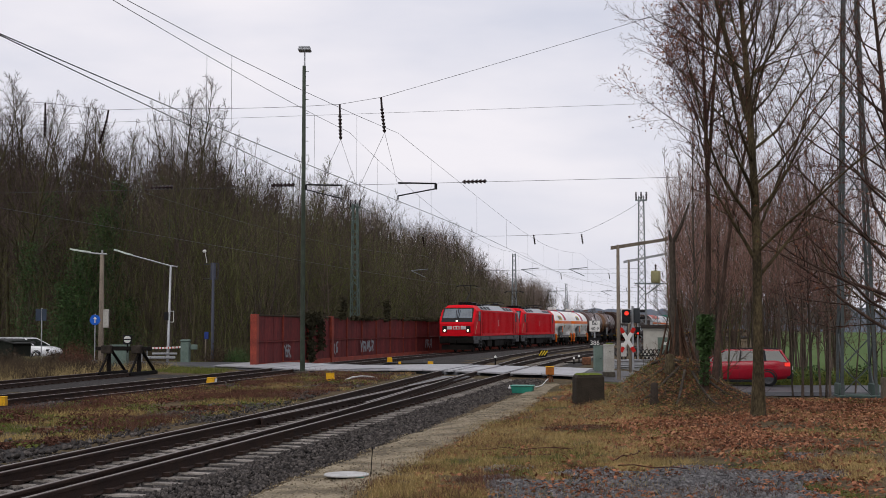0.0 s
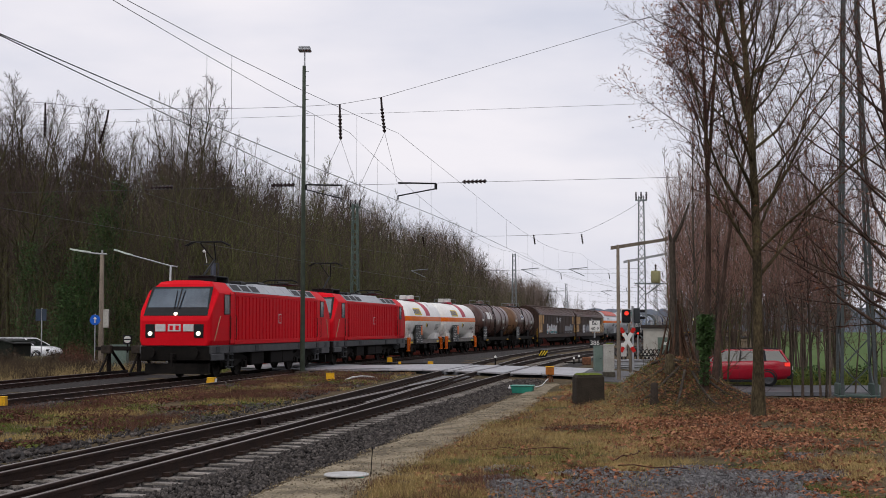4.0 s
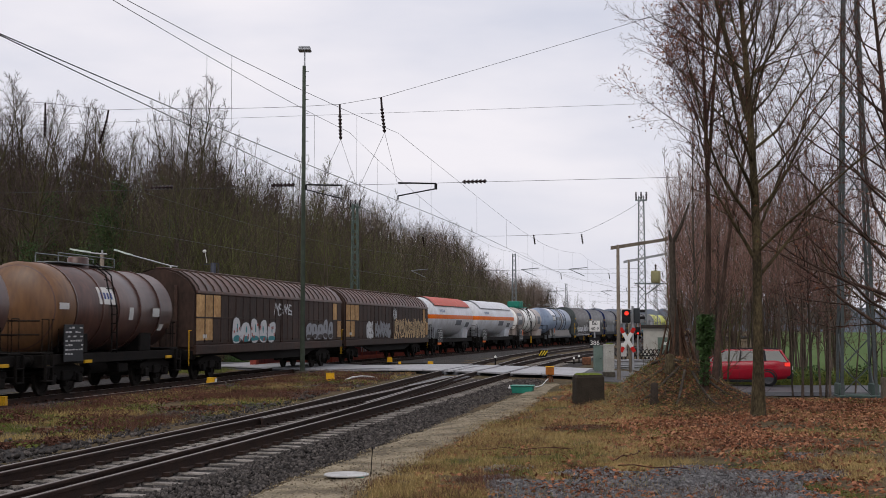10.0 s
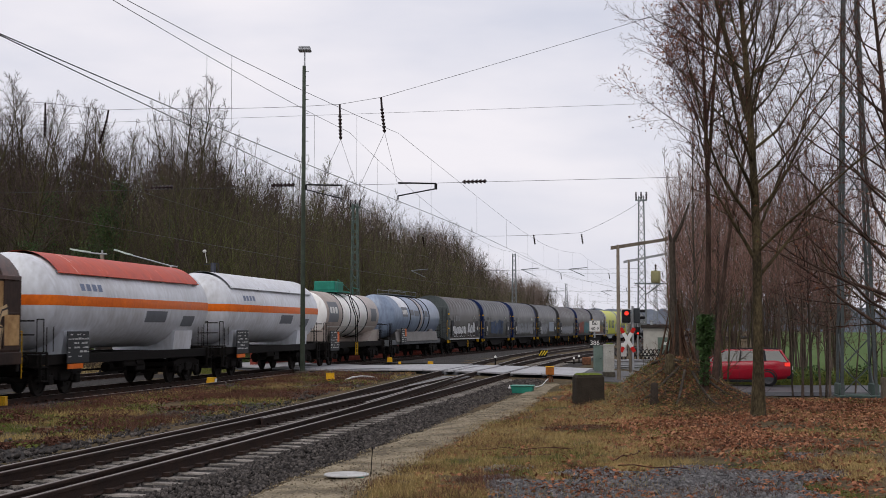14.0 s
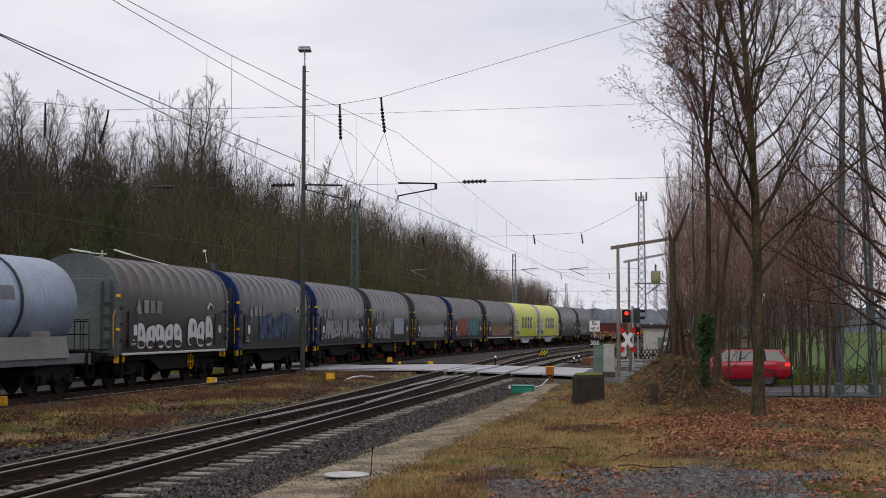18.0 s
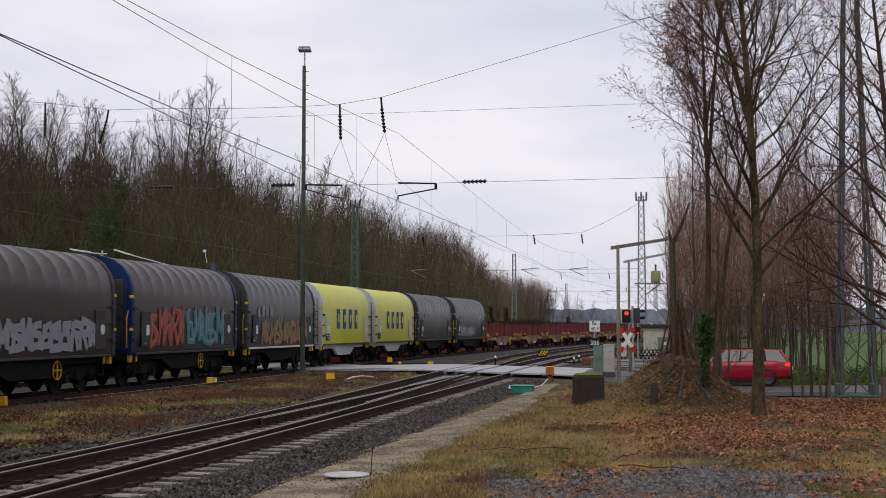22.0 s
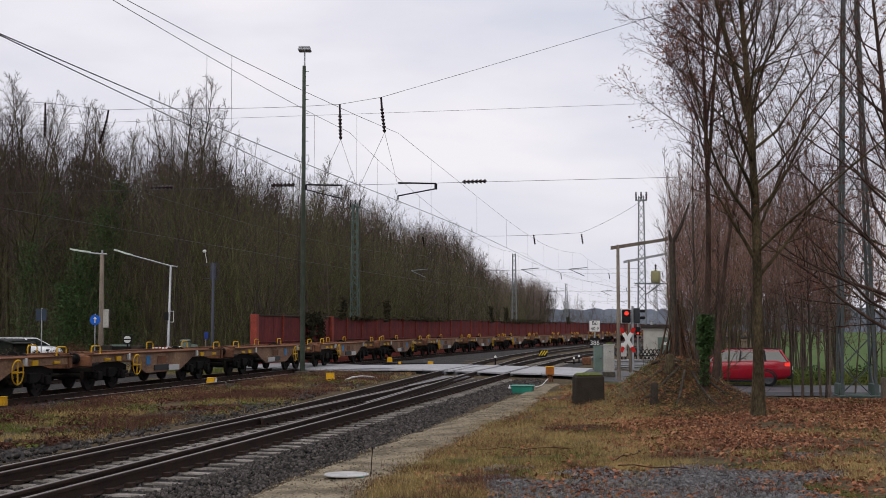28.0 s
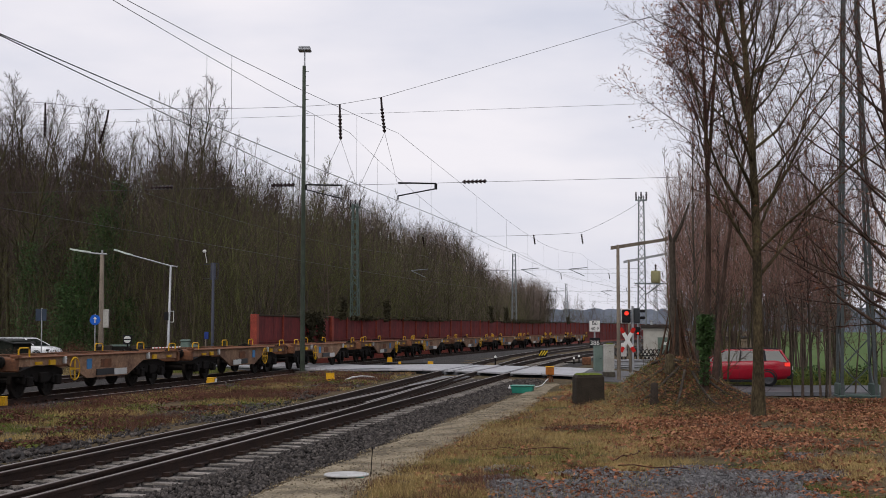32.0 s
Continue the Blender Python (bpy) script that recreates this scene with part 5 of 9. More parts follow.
def rings(v, tk, xs, r, zc, material, w=0.07, a0=-80, a1=260):
    for x in xs:
        g = Geo()
        sec = []
        for j in range(33):
            a = radians(a0 + (a1 - a0) * j / 32)
            c, s_ = -math.cos(a), math.sin(a)
            sec.append([(x - w / 2, r * c, zc + r * s_), (x - w / 2, (r + 0.04) * c, zc + (r + 0.04) * s_), (x + w / 2, (r + 0.04) * c, zc + (r + 0.04) * s_), (x + w / 2, r * c, zc + r * s_)])
        g.loft(sec, closed=False, caps=False, smooth=False)
        part("ring", g, material, tk)


def build_tank_b(front, length, barrel, end_mat, seed, label):
    v = vehicle("tank_wagon", label, "tank wagon", front, length, length - 4.9, group="brown tank wagons")
    zc, r, h = 2.60, 1.365, length / 2 - 1.25
    tk = part("tank", Geo().lathe(tank_end(-h + 0.3, h - 0.3, r, 0.45), 40, "x", (0, 0, zc)), barrel, v)
    part("end_shell", Geo().lathe([(-h - 0.16, 0.001), (-h - 0.11, r * 0.42), (-h + 0.01, r * 0.74), (-h + 0.2, r * 0.94), (-h + 0.3, r + 0.012), (-h + 1.35, r + 0.012)], 40, "x", (0, 0, zc)), end_mat, tk)
    rings(v, tk, [-h + 1.4, -h + 3.3, -0.2, h - 3.2, h - 1.5], r, zc, end_mat if seed % 2 else TANK_B)
    catwalk(v, -2.6, 1.6, zc + r + 0.06)
    part("dome", Geo().lathe([(zc + r - 0.08, 0.34), (zc + r + 0.3, 0.34), (zc + r + 0.34, 0.28), (zc + r + 0.34, 0.0)], 16, "z", (-0.4, 0, 0)), TANK_B, tk)
    part("notice_plate", shell(-3.3, -1.6, r, zc, 5, 31, 5, 0.01) if length > 13 else shell(-1.7, -0.5, r, zc, 6, 30, 5, 0.01), WHITE_P, tk, "blank white notice plate")
    if length < 13:
        for i in range(4):
            part("logo_bar", shell(-1.55 + 0.24 * i, -1.4 + 0.24 * i, r, zc, 13, 22, 3, 0.014), SIGN_BLUE, tk)
    for x0, x1, a0, a1 in ((0.6, 0.95, -14, 3), (2.6, 3.25, -9, 3), (-h + 0.2, -h + 0.85, -2, 6), (3.4, 3.8, -30, -20)):
        part("small_plate", shell(x0, x1, r + 0.012, zc, a0, a1, 3, 0.008), PALE, tk)
    underframe(v, length / 2 - 0.62)
    data_board(v, -h + 0.5, -h + 1.8, 1.0, 2.1, -1.38, seed)
    g = Geo()
    g.tube([(-0.9, -1.42, 1.2), (-0.9, -1.42, 2.6), (-0.7, -1.1, 3.7), (-0.7, -0.6, 4.1)], 0.025, 6).tube([(-0.5, -1.42, 1.2), (-0.5, -1.42, 2.6), (-0.3, -1.1, 3.7), (-0.3, -0.6, 4.1)], 0.025, 6)
    for i in range(9):
        z = 1.3 + 0.28 * i
        y = -1.42 if z < 2.6 else -1.42 + (z - 2.6) * 0.3
        g.cyl((-0.9, y, z), (-0.5, y, z), 0.016, n=5)
    part("ladder", g, RUN, v)
    g = Geo()
    for x in (-h + 2.1, h - 0.7):
        g.box(x, x + 0.5, -1.34, -1.2, 0.92, 1.02, 0.01)
    part("yellow_step", g, HAND_Y, v)
    for d in (1, -1):
        end_platform(v, d, length / 2 - 0.62, RUN, RUN)
        part("saddle", Geo().box(d * (h - 2.2) - 0.5, d * (h - 2.2) + 0.5, -1.15, 1.15, 1.2, 1.85, 0.05), RUN, v)
    return v


build_tank_b(134.1, 13.4, TANK_B, TANK_B, 5, "dirty brown ribbed tank wagon with a white notice plate")
build_tank_b(147.5, 12.0, TANK_B, TANK_O, 6, "ochre and brown tank wagon with a white plate")


# ---- sliding-wall vans ----
VAN_HALF = [(1.38, 1.28), (1.42, 1.4), (1.42, 3.34), (1.33, 3.56), (1.08, 3.86), (0.7, 4.10), (0.3, 4.2), (0.0, 4.22)]


def hood_section(x, half, grow=0.0):
    a = [(x, -(y + grow), z + (grow if z > 3 else 0)) for y, z in half]
    return a + [(x, -b, c) for _, b, c in reversed(a[:-1])]


def build_van(front, seed, spray):
    v = vehicle("sliding_wall_van", "weathered brown sliding-wall van with cream end panels and graffiti", "freight wagon", front, 23.3, 17.0, group="sliding-wall vans")
    h = 11.0
    part("body", Geo().loft([hood_section(-h, VAN_HALF), hood_section(h, VAN_HALF)]), BROWN_C, v, key="van_body")
    roof = part("roof", Geo().loft([hood_section(x, [p for p in VAN_HALF if p[1] > 3.3], 0.02) for x in (-h, h)], closed=False, caps=False, smooth=True), BROWN_R, v, "curved ribbed roof, rust-streaked", key="van_roof")
    for i in range(25):
        x = -h + 0.3 + 0.86 * i
        g = lambda: Geo().loft([hood_section(q, [p for p in VAN_HALF if p[1] > 3.3], o) for q, o in ((-0.04, 0.02), (-0.025, 0.05), (0.025, 0.05), (0.04, 0.02))], closed=False, caps=False)
        part("roof_rib", g, BROWN_C, roof, at=pose(x, 0, 0), key="van_rib")
    part("eave", Geo().box(-h, h, -1.47, -1.42, 3.30, 3.42, 0.01), BROWN_R, v, key="van_eave")
    part("ridge", Geo().box(-h, h, -0.18, 0.18, 4.23, 4.29, 0.01), BROWN_R, v, key="van_ridge")
    n = 24
    for i in range(n):
        x0, x1 = -h + 2 * h * i / n + 0.02, -h + 2 * h * (i + 1) / n - 0.02
        for row, (z0, z1) in enumerate(((1.52, 2.36), (2.42, 3.26))):
            cream = i in (0, 1) or (i == 2 and row) or (i == n - 2 and row) or (i == n - 1 and not row)
            part("side_panel", lambda: Geo().box(0, x1 - x0, -1.436, -1.42, z0, z1, 0.006), CREAM if cream else BROWN_C, v, "ochre cream end panel" if cream else "", at=pose(x0, 0, 0), key=("van_panel", row, cream))
        if i:
            part("side_rib", lambda: Geo().box(-0.03, 0.03, -1.455, -1.42, 1.45, 3.3, 0.008), BROWN_C, v, at=pose(x0 - 0.02, 0, 0), key="van_siderib")
    part("mid_rail", Geo().box(-h, h, -1.452, -1.42, 2.36, 2.42, 0.008), BROWN_C, v, key="van_midrail")
    part("door_post", Geo().box(-0.14, -0.04, -1.475, -1.42, 1.35, 4.0 - 0.7, 0.012).box(0.04, 0.14, -1.475, -1.42, 1.35, 3.3, 0.012), BROWN_C, v, key="van_post")
    part("sill", Geo().box(-h - 0.1, h + 0.1, -1.47, 1.47, 1.0, 1.34, 0.02), BROWN_C, v, key="van_sill")
    part("solebar", Geo().loft([[(x, -1.2, 1.12), (x, -1.2, z), (x, -1.08, z), (x, -1.08, 1.12)] for x, z in ((-h, 0.95), (-6.2, 0.9), (-4.6, 0.62), (4.6, 0.62), (6.2, 0.9), (h, 0.95))]), RUN, v, key="van_solebar")
    for d in (1, -1):
        part("end_wall", Geo().loft([hood_section(d * h, VAN_HALF, -0.04), hood_section(d * (h + 0.16), VAN_HALF, -0.04)]), BROWN_C, v, key=("van_end", d))
        part("headstock", Geo().box(d * h, d * (h + 0.2), -1.35, 1.35, 0.8, 1.15, 0.02), RUN, v, key=("van_hs", d))
        for y in (-0.7, 0.0, 0.7):
            part("end_post", Geo().box(d * (h + 0.16), d * (h + 0.24), y - 0.06, y + 0.06, 1.2, 3.6, 0.01), BROWN_C, v, key=("van_ep", d, y))
        part("end_rail", Geo().tube([(d * (h + 0.4), -1.3, 0.6), (d * (h + 0.4), -1.3, 1.9), (d * (h + 0.1), -1.3, 1.9)], 0.02, 5), HAND_Y, v, key=("van_er", d))
    for sp in spray:
        graffiti(v, *sp[:4], sp[4], y=-1.458, seed=seed + int(sp[0] * 7), fat=sp[5] if len(sp) > 5 else 0.2, label="pale sprayed graffiti over the panels")
    side_plate(v, "label_plate", -10.3, -9.9, 1.6, 1.75, PALE, -1.44)
    return v


van_ = build_van(159.6, 11, [(-1.3, 1.6, 2.55, 3.1, ("white",), 0.06)])
bubbles(van_, -7.0, -1.0, 1.36, 2.45, 5, "white", "teal", "red", seed=5)
bubbles(van_, 4.0, 9.2, 1.42, 2.4, 5, "grey", "dark", None, seed=8)
build_van(182.9, 12, [(-6.6, -5.0, 1.45, 2.3, ("white",)), (-4.4, -0.6, 1.5, 2.3, ("grey",)), (0.5, 9.9, 1.36, 2.55, ("cream", "dark")), (0.3, 1.2, 2.5, 3.2, ("white",), 0.07)])


# ---- long gas tanks with sunshade ----
def build_tank_g(front, length, shade, seed, label):
    v = vehicle("tank_wagon", label, "tank wagon", front, length, length - 5.2, group="long gas tank wagons")
    zc, r, h = 2.78, 1.44, length / 2 - 1.0
    tk = part("tank", Geo().lathe(tank_end(-h + 0.3, h - 0.3, r, 0.6), 44, "x", (0, 0, zc)), TANK_G, v)
    for sy in (0, 180):
        part("band", stripe(-h + 0.3, h - 0.3, r, 0.6, zc, 0.03, 0.15, 1 if sy == 0 else -1), BAND, tk, "orange stripe along the barrel")
    part("sunshade", shell(-h + 0.9, h - 0.9, r + 0.09, zc, 34, 146, 26, 0.0, 8), shade, tk, "thin curved sunshade over the top")
    part("sunshade_edge", Geo().cyl((-h + 0.9, -(r + 0.09) * math.cos(radians(34)), zc + (r + 0.09) * math.sin(radians(34))), (h - 0.9, -(r + 0.09) * math.cos(radians(34)), zc + (r + 0.09) * math.sin(radians(34))), 0.02, n=6), shade, tk)
    for x in (-h + 1.0, -h / 3, h / 3, h - 1.0):
        part("shade_bracket", Geo().box(x - 0.03, x + 0.03, -(r + 0.1) * math.cos(radians(36)), -(r - 0.05) * math.cos(radians(36)), zc + 0.82, zc + 0.92), GREY_S, tk)
    for i in range(4):
        part("logo_bar", shell(-h + 2.2 + 0.42 * i, -h + 2.5 + 0.42 * i, r, zc, 14, 23, 3, 0.006), mat("faded_blue_mark", (0.20, 0.24, 0.34), rough=0.6), tk)
    for x0, x1, a0, a1 in ((0.5, 2.4, -24, -8), (4.0, 5.2, -30, -14)):
        part("cleaned_patch", shell(x0, x1, r, zc, a0, a1, 4, 0.005), mat("patch_slate", (0.17, 0.18, 0.20), (0.13, 0.14, 0.155), 0.5), tk, "darker repainted patch")
    underframe(v, length / 2 - 0.62)
    data_board(v, -h + 1.2, -h + 2.7, 0.95, 1.9, -1.42, seed)
    part("hazard_plate", Geo().box(-h + 1.3, -h + 2.3, -1.44, -1.40, 0.78, 0.93, 0.005), BAND, v)
    for d in (1, -1):
        part("saddle", Geo().loft([[(d * x, -y, 1.2), (d * x, y, 1.2), (d * x, y * 1.08, 1.9), (d * x, -y * 1.08, 1.9)] for x, y in ((h - 3.2, 1.15), (h - 1.4, 1.15))]), TANK_G, v)
        end_platform(v, d, length / 2 - 0.62, RUN, RUN)
    part("valve_gear", Geo().box(-0.9, 0.9, -1.2, -0.5, 0.72, 1.2, 0.05).cyl((0.2, -1.25, 0.9), (0.2, -0.9, 0.9), 0.12, n=10), RUN, v)
    return v


build_tank_g(206.3, 15.6, SHADE_R, 21, "grey gas tank wagon with a flaking red sunshade and orange band")
build_tank_g(221.9, 16.0, TANK_G, 22, "pale grey gas tank wagon with orange band")


# ---- chemical tanks ----
def build_tank_c1(front):
    v = vehicle("tank_wagon", "small tank wagon in salmon, white and grey with teal platform", "tank wagon", front, 15.0, 9.8, group="chemical tank wagons")
    zc, r, h = 2.72, 1.22, 5.9
    tk = part("tank", Geo().lathe(tank_end(-h, h, r, 0.5), 40, "x", (0, 0, zc)), TANK_W, v)
    part("end_shell", Geo().lathe([(-h - 0.49, 0.001), (-h - 0.3, r * 0.72), (-h - 0.1, r * 0.94), (-h, r + 0.01), (-h + 3.0, r + 0.01)], 40, "x", (0, 0, zc)), TANK_P, tk)
    part("end_shell", Geo().lathe([(h - 3.0, r + 0.01), (h, r + 0.01), (h + 0.1, r * 0.94), (h + 0.3, r * 0.72), (h + 0.49, 0.001)], 40, "x", (0, 0, zc)), TANK_P, tk)
    rings(v, tk, [-h + 3.0, -1.1, 0.9, h - 3.0], r, zc, VENT, 0.06)
    part("grey_patch", shell(h - 2.0, h - 0.6, r + 0.01, zc, -16, 20, 5, 0.006), mat("patch_slate", (0.17, 0.18, 0.20)), tk)
    part("grey_patch", shell(-h + 0.2, -h + 2.2, r + 0.01, zc, -20, 32, 5, 0.006), mat("patch_slate", (0.17, 0.18, 0.20)), tk)
    for i in range(3):
        part("logo_bar", shell(-h + 0.4 + 0.55 * i, -h + 0.8 + 0.55 * i, r + 0.01, zc, 2, 18, 4, 0.011), WHITE_P, tk)
    part("insulated_skirt", shell(-h + 0.4, h - 0.4, r + 0.02, zc, -34, -30, 2), WHITE_P, tk)
    pl = part("top_platform", Geo().box(-2.3, 0.5, -0.8, 0.8, zc + r + 0.02, zc + r + 0.10, 0.01), TEAL_P, v, "teal working platform")
    part("valve_cover", Geo().box(-2.2, -0.3, -0.6, 0.6, zc + r + 0.1, zc + r + 0.62, 0.05), TEAL_P, pl)
    g = Geo()
    g.tube([(-2.3, -0.8, zc + r), (-2.3, -0.8, zc + r + 0.7), (0.2, -0.8, zc + r + 0.2)], 0.02, 5).tube([(1.1, -0.8, zc + r), (1.1, -0.8, zc + r + 0.35), (2.6, -0.8, zc + r + 0.3)], 0.02, 5)
    part("platform_rail", g, TEAL_P, pl)
    g = Geo()
    for x in (-0.45, 0.0):
        g.tube([(x, -1.35, 1.1), (x, -1.35, 2.6), (x, -0.9, 3.9)], 0.025, 6)
    for i in range(9):
        z = 1.2 + 0.28 * i
        y = -1.35 if z < 2.6 else -1.35 + (z - 2.6) * 0.35
        g.cyl((-0.45, y, z), (0, y, z), 0.016, n=5)
    part("ladder", g, RUN, v)
    part("yellow_ladder", Geo().tube([(-0.45, -1.36, 0.5), (-0.45, -1.36, 1.2)], 0.028, 6).tube([(0, -1.36, 0.5), (0, -1.36, 1.2)], 0.028, 6).tube([(-0.45, -1.36, 0.6), (0, -1.36, 0.6)], 0.02).tube([(-0.45, -1.36, 0.85), (0, -1.36, 0.85)], 0.02).tube([(-0.45, -1.36, 1.1), (0, -1.36, 1.1)], 0.02), HAND_Y, v)
    underframe(v, 6.88)
    data_board(v, -h + 0.1, -h + 1.9, 0.8, 1.85, -1.3, 31, True)
    for d in (1, -1):
        part("saddle", Geo().loft([[(d * x, -1.1, 1.2), (d * x, 1.1, 1.2), (d * x, 1.15, z), (d * x, -1.15, z)] for x, z in ((h - 2.6, 1.25), (h - 1.6, 1.75), (h + 0.5, 1.9))]), TANK_P, v)
        end_platform(v, d, 6.88, RUN, RUN)
    return v


def build_tank_c2(front):
    v = vehicle("tank_wagon", "blue-grey tank wagon with black hoops and patches", "tank wagon", front, 17.1, 11.6, group="chemical tank wagons")
    zc, r, h = 2.72, 1.40, 6.6
    tk = part("tank", Geo().lathe(tank_end(-h, h, r, 0.6), 40, "x", (0, 0, zc)), TANK_BLUE, v)
    rings(v, tk, [-2.6, 0.3, 1.5, 3.1], r, zc, VENT, 0.12)
    part("pale_band", shell(0.6, 1.1, r, zc, -50, 200, 24, 0.005), TANK_P, tk)
    part("pale_band", shell(-h + 1.5, -2.8, r, zc, 25, 155, 20, 0.005), TANK_G, tk)
    for x0, x1, a0, a1 in ((-4.7, -3.2, 0, 26), (-2.4, -1.5, 4, 20), (-1.3, 0.1, 2, 18), (1.9, 2.7, 2, 18)):
        part("grey_patch", shell(x0, x1, r, zc, a0, a1, 4, 0.007), mat("patch_slate", (0.17, 0.18, 0.20)), tk)
    for i in range(4):
        part("logo_bar", shell(-4.6 + 0.34 * i, -4.34 + 0.34 * i, r, zc, 6, 18, 4, 0.013), WHITE_P, tk)
    for z in (2.5, 2.85):
        part("hazard_plate", Geo().box(-h - 0.2, -h - 0.17, -0.9, -0.55, z, z + 0.28), BAND, tk)
    catwalk(v, -4.4, 3.4, zc + r + 0.06)
    underframe(v, 7.93, material=mat("sill_grey", (0.17, 0.18, 0.19), (0.10, 0.105, 0.11), 0.7))
    part("skirt", Geo().loft([[(-h + 0.6, -1.36, 1.12), (-h + 0.6, -1.28, 1.12), (-h + 0.6, -1.2, 1.75), (-h + 0.6, -1.24, 1.75)], [(h - 0.4, -1.36, 1.12), (h - 0.4, -1.28, 1.12), (h - 0.4, -1.2, 1.75), (h - 0.4, -1.24, 1.75)]]), mat("skirt_dirty_grey", (0.26, 0.245, 0.235), (0.15, 0.14, 0.13), 0.6, scale=0.8, fine=9, contrast=0.8), v)
    data_board(v, -h + 1.4, -h + 2.8, 1.0, 2.0, -1.42, 32, True)
    for d in (1, -1):
        part("saddle", Geo().box(d * (h - 1.9) - 0.6, d * (h - 1.9) + 0.6, -1.2, 1.2, 1.2, 1.9, 0.05), mat("skirt_dirty_grey", (0.26, 0.245, 0.235)), v)
        end_platform(v, d, 7.93, RUN, RUN)
    return v


build_tank_c1(237.9)
build_tank_c2(253.2)

# ---- coil wagons with telescopic hoods ----
HOOD = [(1.42, 1.10), (1.45, 1.22), (1.45, 2.98), (1.41, 3.36), (1.28, 3.72), (1.05, 4.02), (0.72, 4.23), (0.36, 4.34), (0.0, 4.38)]


def build_coil(i, tarp, ends, label, spray=(), logo=True, key="", pale_skirt=None):
    front = 270.55 + 12.04 * i
    v = vehicle("covered_coil_wagon", label, "freight wagon", front, 12.04, 7.0, group="covered coil wagons")
    h = 5.22

    def tarp_geo():
        g, sec = Geo(), []
        swell = 0.008 if tarp is TARP_Y else 0.022
        xs = [(-h + 0.08, 0.02)]
        for j in range(10):
            xb = -h + 0.85 + (2 * h - 1.7) * j / 9
            xs += [(xb - 0.12, 0.0), (xb - 0.03, swell), (xb + 0.03, swell), (xb + 0.12, 0.0)]
        for x, bow in xs + [(h - 0.08, 0.02)]:
            sec.append(hood_section(x, [(y_ + 0.02, z_) if z_ < 3.5 else (y_ + 0.02 + bow * min(1, (z_ - 3.4) / 0.4), z_ + bow * min(1, (z_ - 3.4) / 0.4)) for y_, z_ in HOOD]))
        g.loft(sec, caps=True, smooth=True)
        return g
    t = part("tarpaulin_hood", tarp_geo, tarp, v, key=("tarp", tarp.name))
    for d in (1, -1):
        part("end_arch", Geo().loft([hood_section(d * (h - 0.07), HOOD, 0.045), hood_section(d * (h + 0.14), HOOD, 0.045)]), ends, v, key=("arch", d, ends.name))
        part("end_door", Geo().box(d * (h + 0.14), d * (h + 0.18), -1.2, 1.2, 1.3, 3.6, 0.02).box(d * (h + 0.18), d * (h + 0.22), -0.9, -0.8, 1.3, 3.5, 0.01).box(d * (h + 0.18), d * (h + 0.22), 0.8, 0.9, 1.3, 3.5, 0.01), END_DARK if ends is END_BLUE else ends, v, key=("enddoor", d, ends.name))
        part("lever", Geo().box(d * (h + 0.03), d * (h + 0.16), -1.52, -1.40, 2.98, 3.08, 0.01).box(d * (h + 0.03), d * (h + 0.2), -1.50, -1.42, 1.9, 2.0, 0.01), HAND_Y, v, key=("lever", d))
        part("hand_hoop", Geo().tube([(d * (h + 0.22), -1.36, 1.35), (d * (h + 0.26), -1.36, 2.3), (d * (h + 0.12), -1.36, 2.6)], 0.015, 5), HAND_Y, v, key=("hoop", d))
        part("end_platform", Geo().box(d * h, d * 5.36, -1.35, 1.35, 1.12, 1.2, 0.01), RUN, v, key=("cplat", d))
        part("end_ladder", Geo().tube([(d * (h + 0.24), -1.30, 1.25), (d * (h + 0.24), -1.30, 3.5)], 0.018, 5).tube([(d * (h + 0.24), -0.98, 1.25), (d * (h + 0.24), -0.98, 3.5)], 0.018, 5).box(d * (h + 0.22), d * (h + 0.26), -1.30, -0.98, 1.6, 1.63).box(d * (h + 0.22), d * (h + 0.26), -1.30, -0.98, 2.0, 2.03).box(d * (h + 0.22), d * (h + 0.26), -1.30, -0.98, 2.4, 2.43).box(d * (h + 0.22), d * (h + 0.26), -1.30, -0.98, 2.8, 2.83), END_DARK, v, key=("eladder", d))
        for z0, z1, back in ((2.60, 2.70, 0.25), (1.55, 1.66, 0.2), (2.1, 2.16, 0.18)):
            part("latch", Geo().box(d * (h - back), d * (h + 0.05), -1.56, -1.49, z0, z1, 0.01), END_DARK, v, key=("latch", d, z0))
        part("tail_lamp_bracket", Geo().box(d * (h - 0.1), d * (h + 0.06), -1.42, -1.3, 0.86, 1.1, 0.01).box(d * (h - 0.55), d * (h - 0.45), -1.42, -1.36, 0.88, 1.14, 0.01), HAND_Y, v, key=("tbracket", d))
        x0 = d * 4.2 - 0.35
        part("end_panel", Geo().box(x0, x0 + 0.75, -1.505, -1.485, 1.34, 2.55, 0.008), pale_skirt or END_DARK, v, key=("endpanel", d, bool(pale_skirt)))
        part("foot_step", Geo().box(d * 4.6 - 0.2, d * 4.6 + 0.2, -1.42, -1.25, 0.5, 0.54, 0.01).box(d * 4.6 - 0.2, d * 4.6 - 0.17, -1.36, -1.3, 0.5, 1.1).box(d * 4.6 + 0.17, d * 4.6 + 0.2, -1.36, -1.3, 0.5, 1.1), RUN, v, key=("fstep", d))
    part("hood_rail", Geo().box(-h + 0.2, h - 0.2, -1.52, -1.44, 1.10, 1.18, 0.012), PALE if key == "pale" else END_DARK, v, key=("hrail", key))
    fr = pale_skirt or RUN
